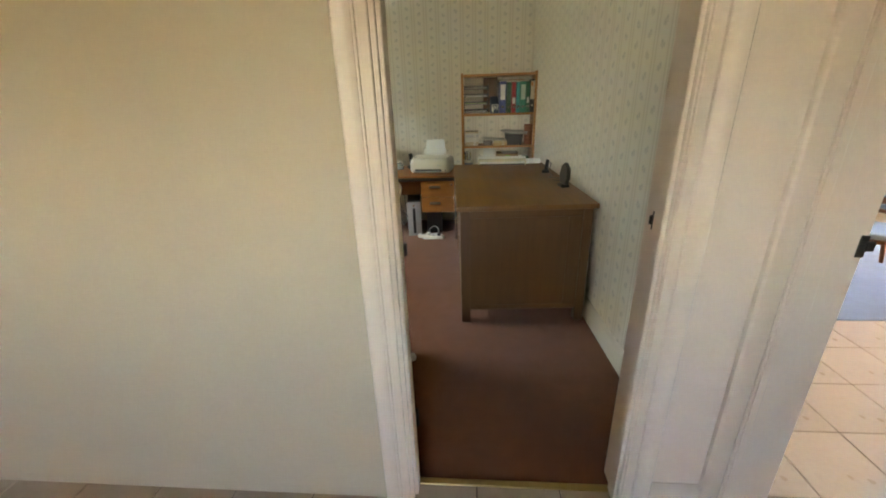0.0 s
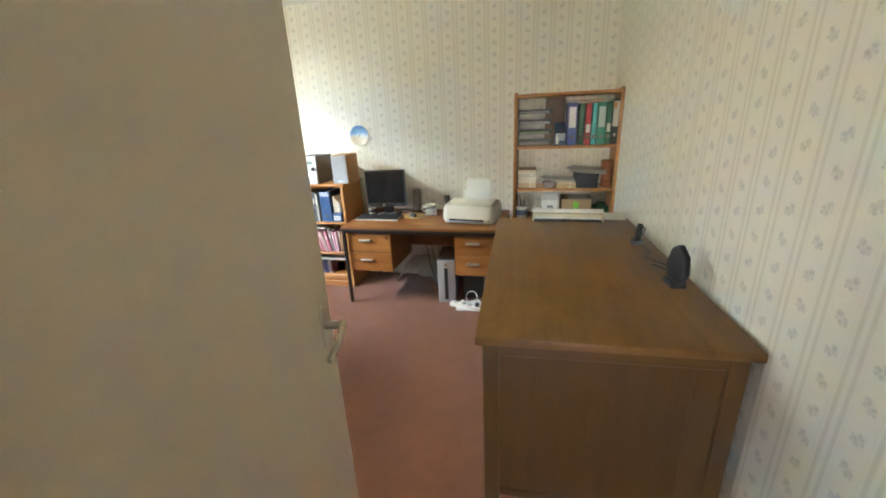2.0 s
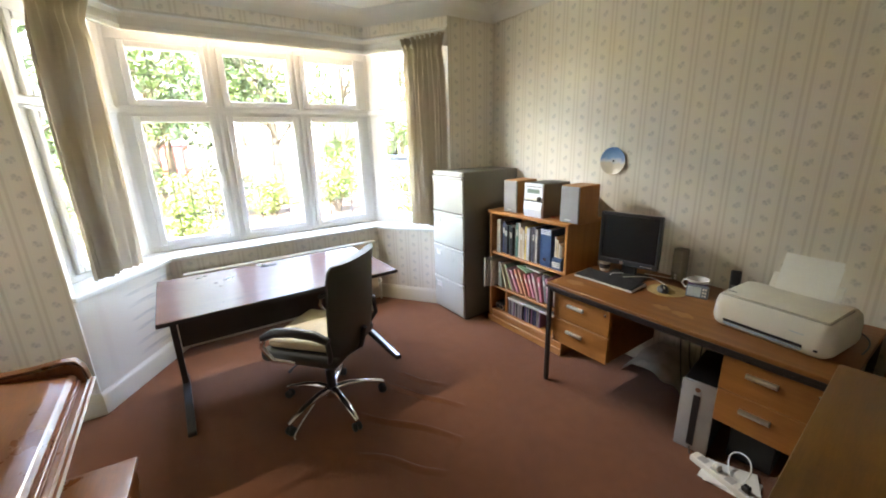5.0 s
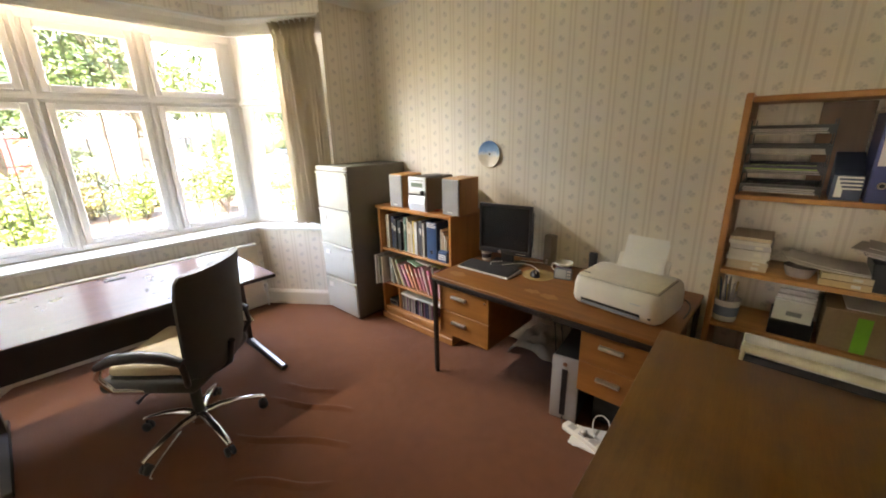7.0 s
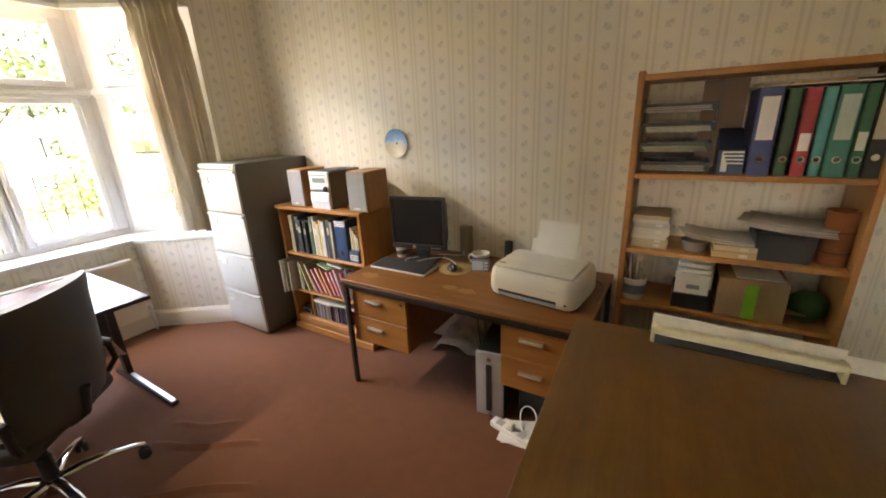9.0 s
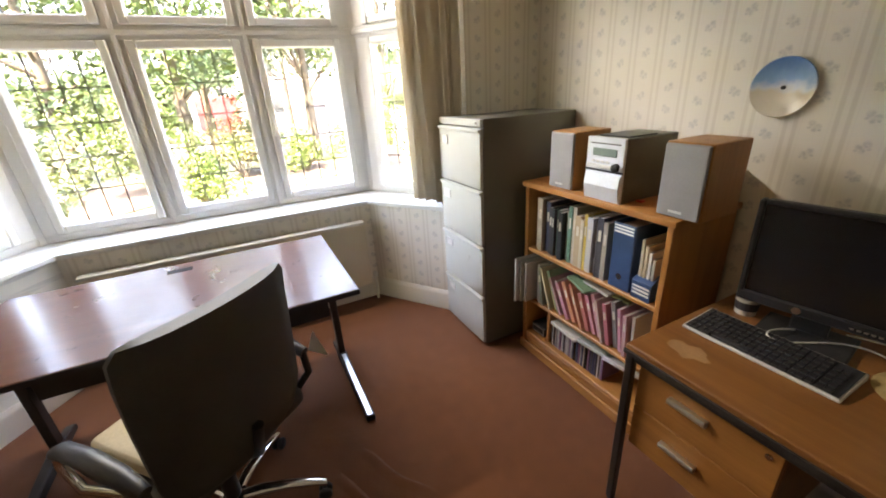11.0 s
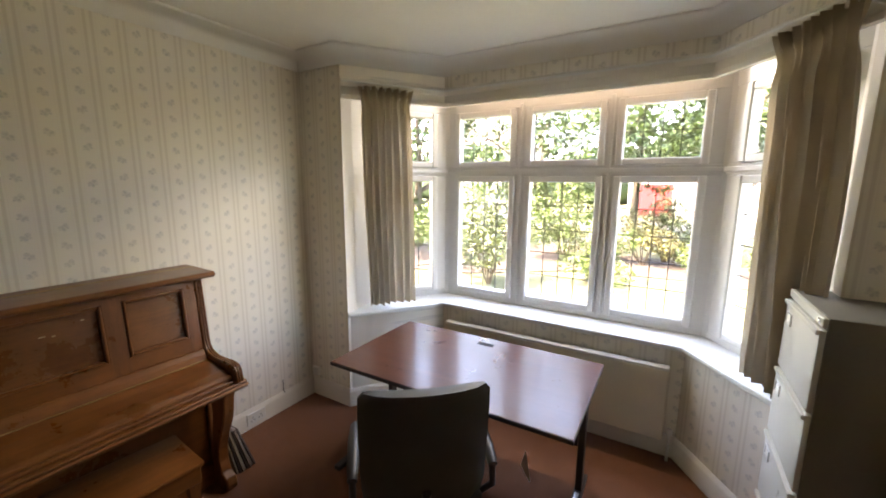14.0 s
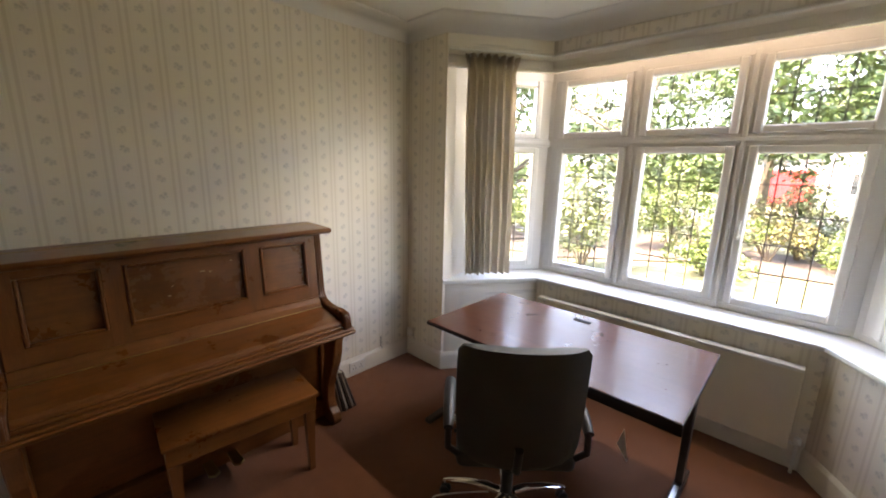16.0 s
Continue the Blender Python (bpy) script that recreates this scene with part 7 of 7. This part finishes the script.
part("cord", tube([(-1.70, SOUTH + 0.003, 0.24), (-1.70, SOUTH + 0.003, 0.15), (-1.702, SOUTH + 0.020, 0.14)], 0.003, 6), M_STEEL_DARK, wire)
pap = thing("hanging_paper", pose(-1.52, 2.55, 0.42, 0, 0, 40), "folded white paper hanging under the table", "paper")
part("sheet", prism([(-0.05, 0.0), (0.06, 0.0), (0.0, 0.11)], -0.0015, 0.0015, "y"), M_PAPER_W, pap)


# ---- kitchen chairs seen through the side doorway ----
def dining_chair(x, y, yaw):
    c = thing("dining_chair", pose(x, y, 0, 0, 0, yaw), "wooden dining chair with a blue-grey seat pad", "chair", "kitchen chairs")
    for sx in (-1, 1):
        part("leg", tube([(sx * 0.19, 0.18, 0.43), (sx * 0.20, 0.20, 0.2), (sx * 0.215, 0.235, 0.0)], [0.022, 0.018, 0.014], 8), M_WALNUT_Z, c, smooth=50)
        part("leg", tube([(sx * 0.18, -0.24, 0.95), (sx * 0.185, -0.20, 0.5), (sx * 0.19, -0.21, 0.25), (sx * 0.205, -0.26, 0.0)], [0.016, 0.02, 0.02, 0.015], 8), M_WALNUT_Z, c, smooth=50)
    part("seat", box(-0.22, 0.22, -0.21, 0.22, 0.43, 0.455, 0.006), M_WALNUT_X, c)
    part("seat_pad", box(-0.20, 0.20, -0.19, 0.20, 0.456, 0.495, 0.014, segments=2), tint("blue_grey_cloth", (0.22, 0.26, 0.33), 0.9), c, "blue-grey seat pad")
    for z in (0.62, 0.76, 0.90):
        part("back_rail", box(-0.18, 0.18, -0.245, -0.225, z, z + 0.05, 0.006), M_WALNUT_X, c)
    return c


dining_chair(3.85, 2.15, 150)
dining_chair(4.5, 3.0, 20)
rug = structure("rug", prism([(3.2, 1.75), (5.4, 1.75), (5.4, 3.9), (3.2, 3.9)], 0.001, 0.010, "z"), tint("slate_rug", (0.16, 0.18, 0.22), 0.95), "slate-grey rug under the kitchen chairs", category="rug")

# ---- garden and street outside the bay ----
GROUND = -0.45


def leafy(name):
    m, nt, b = nodes_of(name)
    geo = nt.nodes.new("ShaderNodeNewGeometry")
    r = geo.outputs["Random Per Island"]
    patch = grain(nt, 0.9, 3.0)
    f = calc(nt, "ADD", calc(nt, "MULTIPLY", r, 0.6), calc(nt, "MULTIPLY", patch, 0.4))
    nt.links.new(ramp(nt, f, *LEAF_RAMPS[name]), b.inputs["Base Color"])
    b.inputs["Roughness"].default_value = 0.5
    return m


LEAF_RAMPS = {
    "tree_leaves": ((0.2, (0.022, 0.041, 0.009)), (0.5, (0.046, 0.079, 0.018)), (0.8, (0.081, 0.121, 0.030))),
    "shrub_leaves": ((0.2, (0.031, 0.054, 0.009)), (0.5, (0.068, 0.107, 0.021)), (0.8, (0.124, 0.171, 0.035))),
    "grey_shrub_leaves": ((0.2, (0.037, 0.054, 0.021)), (0.5, (0.081, 0.102, 0.035)), (0.8, (0.149, 0.171, 0.071))),
    "rust_shrub_leaves": ((0.2, (0.056, 0.047, 0.014)), (0.5, (0.112, 0.095, 0.030)), (0.8, (0.136, 0.147, 0.042))),
}
LEAF = {k: leafy(k) for k in LEAF_RAMPS}
M_BARK = surface("bark", (0.10, 0.075, 0.05), 0.9, vary=0.35, coarse=6, fine=40, bump=0.5)


def leaf_cloud(name, clumps, count, size, mat, parent, seed):
    """Many small bent leaves spread through overlapping clumps of (centre, radii)."""
    rs = np.random.RandomState(seed)
    verts, faces = [], []
    wts = np.array([c[1][0] * c[1][1] * c[1][2] for c in clumps]) ** 0.67
    wts = wts / wts.sum()
    pick = rs.choice(len(clumps), size=count, p=wts)
    for k in pick:
        (cx, cy, cz), (rx, ry, rz) = clumps[k]
        v = rs.normal(size=3)
        v /= np.linalg.norm(v)
        r = rs.uniform(0.45, 1.05) ** 0.6
        p = np.array((cx + v[0] * rx * r, cy + v[1] * ry * r, cz + v[2] * rz * r))
        a = rs.normal(size=3)
        a[2] *= 0.6
        a /= np.linalg.norm(a)
        n = rs.normal(size=3) + np.array((0, 0, 0.7))
        n -= a * n.dot(a)
        n /= np.linalg.norm(n)
        b = np.cross(a, n)
        s = size * rs.uniform(0.7, 1.5)
        i = len(verts)
        verts += [tuple(p - a * s * 0.5), tuple(p + b * s * 0.3 + n * s * 0.06), tuple(p + a * s * 0.55), tuple(p - b * s * 0.3 + n * s * 0.06)]
        faces += [(i, i + 1, i + 2), (i, i + 2, i + 3)]
    me = bpy.data.meshes.new(name)
    me.from_pydata(verts, [], faces)
    me.materials.append(mat)
    ob = new(name, me)
    ob.parent = parent
    return ob


def shrub(x, y, height, width, mat, label, seed, count=1500, leaf=0.075):
    s = thing("shrub", pose(x, y, GROUND), label, "shrub", "garden shrubs")
    rs = random.Random(seed)
    bm = bmesh.new()
    for k in range(9):
        a = rs.uniform(0, 6.28)
        r = rs.uniform(0.2, 0.42) * width
        tube([(0.03 * math.cos(a), 0.03 * math.sin(a), 0), (r * 0.5 * math.cos(a), r * 0.5 * math.sin(a), height * 0.4), (r * math.cos(a + 0.2), r * math.sin(a + 0.2), height * rs.uniform(0.65, 0.9))], [0.018, 0.012, 0.004], 5, bm)
    part("stems", bm, M_BARK, s)
    clumps = []
    for k in range(11):
        a, q = rs.uniform(0, 6.28), rs.uniform(0.0, 0.42) * width
        z = rs.uniform(0.25, 0.85) * height
        w = rs.uniform(0.16, 0.3) * width * (1.1 - 0.5 * z / height)
        clumps.append(((q * math.cos(a), q * math.sin(a), z), (w, w, rs.uniform(0.14, 0.24) * height)))
    leaf_cloud("foliage", clumps, count, leaf, mat, s, seed)
    return s


def tree(x, y, height, width, label, seed, count=5200, low=0.22, leaf=0.17, mat="tree_leaves"):
    t = thing("tree", pose(x, y, GROUND), label, "tree", "garden trees")
    rs = random.Random(seed)
    part("trunk", tube([(0, 0, 0), (0.05, 0.03, height * 0.2), (0.0, 0.08, height * 0.45), (0.1, 0.0, height * 0.85)], [0.20, 0.15, 0.10, 0.03], 9), M_BARK, t, smooth=60)
    clumps = []
    for k in range(20):
        a = rs.uniform(0, 6.28)
        z = rs.uniform(low, 0.95) * height
        spread = math.sin(math.pi * min(0.95, max(0.12, (z / height - low * 0.6) / (1 - low * 0.6)))) ** 0.7
        q = rs.uniform(0.25, 0.5) * width * spread
        tip = (q * math.cos(a), q * math.sin(a), z)
        if k < 10:
            part("limb", tube([(0.02, 0.05, z * 0.6), (tip[0] * 0.5, tip[1] * 0.5, z * 0.82), tip], [0.06, 0.035, 0.012], 6), M_BARK, t, smooth=60)
        w = rs.uniform(0.13, 0.24) * width
        clumps.append((tip, (w, w, rs.uniform(0.06, 0.11) * height)))
    leaf_cloud("crown", clumps, count, leaf, LEAF[mat], t, seed)
    return t


tree(-14.5, -1.8, 8.5, 6.5, "broad leafy garden tree", 1, 6500)
tree(-17.5, 1.6, 9.5, 6.0, "tall dark leafy tree", 2, 6500, 0.3)
tree(-15.0, 7.6, 9.0, 6.0, "leafy tree near the street", 3, 6000, 0.32)
tree(-19.0, 12.5, 10.0, 8.0, "wide leafy street tree", 4, 6500, 0.2, 0.2)
tree(-12.0, -7.0, 7.5, 6.0, "leafy garden tree by the fence", 5, 6000, 0.15)
tree(-24.0, 5.2, 8.0, 5.0, "slim tree before the white house", 6, 3500, 0.35, 0.2)
tree(-13.0, 15.5, 8.5, 7.0, "leafy tree by the drive", 7, 5000, 0.2)
tree(-26.0, -5.0, 11.0, 9.0, "wide tree beyond the garden", 8, 6000, 0.12, 0.22)
tree(-13.2, 1.2, 7.5, 5.0, "leafy young tree behind the border", 9, 6500, 0.28, 0.15)
tree(-13.6, 4.6, 7.0, 4.6, "leafy young tree behind the border", 10, 5500, 0.34, 0.15)
tree(-11.5, 10.4, 7.0, 5.0, "leafy tree beside the drive", 11, 5500, 0.25, 0.15)
tree(-11.0, -4.6, 6.5, 5.0, "leafy tree beside the lawn", 12, 6000, 0.15, 0.15)
shrub(-7.6, -0.35, 2.35, 2.3, LEAF["grey_shrub_leaves"], "tall pale-leaved shrub beside the lawn", 21, 3600, 0.085)
shrub(-9.4, -2.6, 2.3, 2.8, LEAF["shrub_leaves"], "dense green shrub beside the lawn", 22, 3200, 0.09)
shrub(-11.0, 0.5, 2.5, 2.4, LEAF["shrub_leaves"], "tall glossy green shrub in the border", 23, 3600, 0.085)
shrub(-11.6, 2.4, 1.35, 2.0, LEAF["rust_shrub_leaves"], "low rust-tinged shrub in the border", 24, 2200, 0.07)
shrub(-11.4, 3.9, 1.3, 2.0, LEAF["shrub_leaves"], "low bright green shrub in the border", 25, 2200, 0.075)
shrub(-10.6, 5.6, 1.7, 2.2, LEAF["shrub_leaves"], "rounded green shrub in the border", 26, 2600, 0.08)
shrub(-9.8, 7.4, 1.5, 2.4, LEAF["grey_shrub_leaves"], "pale-leaved shrub in the border", 27, 2400, 0.08)
shrub(-8.2, 9.2, 1.6, 2.4, LEAF["shrub_leaves"], "yellow-green shrub by the drive", 28, 2400, 0.08)
shrub(-6.6, 5.9, 0.75, 1.3, LEAF["shrub_leaves"], "small green bush at the lawn's edge", 29, 1200, 0.065)
shrub(-12.6, 6.4, 2.3, 2.4, LEAF["shrub_leaves"], "tall bright green shrub in the border", 31, 3200, 0.09)
shrub(-12.4, 2.9, 2.0, 2.0, LEAF["grey_shrub_leaves"], "pale-leaved shrub at the back of the border", 32, 2800, 0.085)
shrub(-9.0, 1.6, 1.5, 1.9, LEAF["shrub_leaves"], "bright green shrub at the lawn edge", 33, 2400, 0.075)
shrub(-6.2, -3.6, 2.0, 2.2, LEAF["shrub_leaves"], "green shrub near the bay", 30, 2600, 0.085)

# lawn and soil border on the ground
m_lawn, nt, b = nodes_of("sunlit_lawn")
lawn_f = calc(nt, "ADD", calc(nt, "MULTIPLY", grain(nt, 0.7, 4.0), 0.5), calc(nt, "MULTIPLY", grain(nt, 60.0, 3.0), 0.5))
nt.links.new(ramp(nt, lawn_f, (0.3, (0.07, 0.08, 0.033)), (0.7, (0.13, 0.125, 0.062))), b.inputs["Base Color"])
b.inputs["Roughness"].default_value = 0.95
structure("lawn", prism([(-3.6, -9), (-3.6, 12), (-6, 11), (-8.4, 8.2), (-9.6, 6.2), (-10.2, 3.5), (-9.9, 1.0), (-8.2, -1.2), (-7.4, -5), (-7, -9)], GROUND - 0.01, GROUND + 0.02, "z"), m_lawn, "short sun-bleached lawn before the bay", category="lawn")
m_soil = surface("dark_soil", (0.07, 0.05, 0.035), 0.95, vary=0.35, coarse=3, fine=40, bump=0.5)
structure("flower_bed", prism([(-8.4, 8.3), (-12.6, 8.8), (-13.2, -4), (-9.5, -6), (-7.5, -5), (-8.25, -1.2), (-9.95, 1.0), (-10.25, 3.5), (-9.65, 6.2)], GROUND - 0.01, GROUND + 0.045, "z"), m_soil, "dark soil border under the shrubs", category="flower bed")
structure("road", prism([(-20.5, -60), (-20.5, 60), (-27, 60), (-27, -60)], GROUND - 0.01, GROUND + 0.012, "z"), surface("asphalt", (0.055, 0.055, 0.055), 0.9, vary=0.2, coarse=1, fine=60, bump=0.3), "grey asphalt street beyond the garden", category="road")


def white_house(x, y, yaw, label, garage=True):
    """A two-storey rendered house with windows, roof and a red garage door; its front looks along +x."""
    h = thing("house", pose(x, y, GROUND, 0, 0, yaw), label, "house")
    M_RENDER = surface("white_render", (0.44, 0.425, 0.40), 0.9, vary=0.08, coarse=1.5, fine=30, bump=0.2)
    part("walls", box(-7, 0, -4.5, 4.5, 0, 5.4), M_RENDER, h)
    part("roof", prism([(-5.0, 5.35), (5.0, 5.35), (0.0, 8.4)], -7.3, 0.35, "x"), surface("grey_roof_tiles", (0.22, 0.19, 0.17), 0.85, vary=0.25, coarse=2, fine=14, bump=0.4), h)
    for yy, z0, z1, w in ((-2.6, 0.9, 2.2, 1.6), (2.6, 3.2, 4.5, 1.5), (-2.6, 3.2, 4.5, 1.5), (0.2, 3.3, 4.4, 0.9), (2.7, 0.9, 2.2, 1.5)):
        win = part("window", bar_frame_x(0.0, 0.06, yy - w / 2, yy + w / 2, z0, z1, 0.08), M_PVC, h)
        part("pane", box(-0.02, 0.015, yy - w / 2 + 0.08, yy + w / 2 - 0.08, z0 + 0.08, z1 - 0.08), tint("dark_glass", (0.03, 0.035, 0.04), 0.08), win)
    part("front_door", box(0.0, 0.05, 0.0, 0.95, 0, 2.05, 0.01), tint("dark_door_paint", (0.05, 0.05, 0.06), 0.4), h)
    part("chimney", box(-4, -3.2, -0.5, 0.5, 7, 9.4, 0.02), surface("chimney_brick", (0.30, 0.13, 0.08), 0.9, vary=0.3, coarse=3, fine=20), h)
    if garage:
        g = part("garage", box(-5, -0.4, -7.6, -4.5, 0, 2.7), M_RENDER, h)
        part("garage_door", box(-0.4, -0.34, -7.3, -4.8, 0.02, 2.25, 0.01), tint("red_garage_paint", (0.42, 0.035, 0.035), 0.4), g, "red garage door")
        part("garage_roof", box(-5.1, -0.25, -7.7, -4.45, 2.7, 2.85, 0.02), tint("grey_felt", (0.12, 0.12, 0.12), 0.9), g)
    return h


def bar_frame_x(x0, x1, y0, y1, z0, z1, w):
    bm = bmesh.new()
    box(x0, x1, y0, y0 + w, z0, z1, 0, bm)
    box(x0, x1, y1 - w, y1, z0, z1, 0, bm)
    box(x0, x1 - 0.001, y0 + w, y1 - w, z0, z0 + w, 0, bm)
    box(x0, x1 - 0.001, y0 + w, y1 - w, z1 - w, z1, 0, bm)
    return bm


white_house(-31, 7.6, 0, "white rendered house with a red garage door across the street")
white_house(-33, -13.0, 0, "white rendered house behind trees across the street", False)
white_house(-31, 27.0, 0, "pale rendered house farther along the street", False)


def parked_car(x, y, yaw, color, cname, label):
    c = thing("parked_car", pose(x, y, GROUND, 0, 0, yaw), label, "car", "parked cars")
    paint = tint(cname, color, 0.25)
    part("body", prism([(-2.1, 0.32), (2.05, 0.32), (2.12, 0.5), (2.05, 0.72), (1.25, 0.86), (-1.9, 0.9), (-2.12, 0.75)], -0.83, 0.83, "y", 0.05, segments=2), paint, c, smooth=40)
    part("cabin", prism([(-1.75, 0.88), (1.15, 0.86), (0.45, 1.36), (-1.3, 1.42)], -0.74, 0.74, "y", 0.06, segments=2), tint("car_glass", (0.03, 0.035, 0.04), 0.1), c, "dark windows", smooth=40)
    part("roof", prism([(-1.32, 1.40), (0.42, 1.36), (0.30, 1.43), (-1.2, 1.47)], -0.70, 0.70, "y", 0.02), paint, c)
    for wx in (-1.3, 1.3):
        for s in (-1, 1):
            wheel = part("wheel", turned(lathe([(0, -0.1), (0.28, -0.1), (0.32, -0.07), (0.32, 0.07), (0.28, 0.1), (0, 0.1)], 20), pose(wx, s * 0.76, 0.32, 90)), M_BLACK, c, smooth=40)
            part("rim", turned(lathe([(0, 0), (0.19, 0), (0.2, 0.01), (0, 0.02)], 16), pose(wx, s * 0.865, 0.32, -90 * s)), M_ALU, wheel)
    for s in (-1, 1):
        part("headlight", box(2.02, 2.11, s * 0.62 - 0.14, s * 0.62 + 0.14, 0.58, 0.7, 0.02), M_PVC, c)
    return c


parked_car(-14.6, 10.6, 80, (0.08, 0.16, 0.34), "blue_car_paint", "blue car parked by the drive")
far = bmesh.new()
rs = random.Random(77)
for k in range(64):
    yy = -70 + k * 2.4
    hgt = rs.uniform(4, 8)
    st = len(far.verts)
    bmesh.ops.create_icosphere(far, subdivisions=2, radius=1.0)
    far.verts.ensure_lookup_table()
    for v in far.verts[st:]:
        kk = 1 + 0.3 * noise.noise(v.co * 2.5 + Vector((k, 0, 0)))
        v.co = Vector((-48 + rs.uniform(-0.05, 0.05) + v.co.x * 3 * kk, yy + v.co.y * 2.4 * kk, GROUND + hgt * 0.5 + v.co.z * hgt * 0.55 * kk))
tagged(link_mesh("far_trees", far, surface("far_foliage", (0.045, 0.075, 0.03), 0.9, vary=0.5, coarse=0.8, fine=3, bump=0.8), None, 80), "line of distant trees beyond the houses", "trees", kind="stuff")

# ---- floor tiles of the hall, laid last ----
T = 0.325
tile_mesh = None
for i in range(-12, 12):
    for j in range(-12, 15):
        x0, y0 = 2.204 + i * T, 0.803 + j * T
        x1, y1 = x0 + T - 0.005, y0 + T - 0.005
        if x1 > 6.05 or y0 < -3.05 or x0 < -1.65:
            continue
        lim = 0.466 if x0 < SE[0] + 0.13 else 5.2
        if y0 > lim - 0.02:
            continue
        if y1 > lim or (x0 < SE[0] + 0.13 < x1 and y1 > 0.466):
            bm = box(0, T - 0.005, 0, max(0.02, min(lim, 0.466 if x0 < SE[0] + 0.13 else lim) - y0), -0.006, 0.0, 0.0015)
            ob = link_mesh("tile", bm, M_TILE, hall_floor)
        elif tile_mesh is None:
            ob = link_mesh("tile", box(0, T - 0.005, 0, T - 0.005, -0.006, 0.0, 0.0015), M_TILE, hall_floor)
            tile_mesh = ob.data
        else:
            ob = new("tile", tile_mesh)
            ob.parent = hall_floor
        ob.location = (x0, y0, 0)
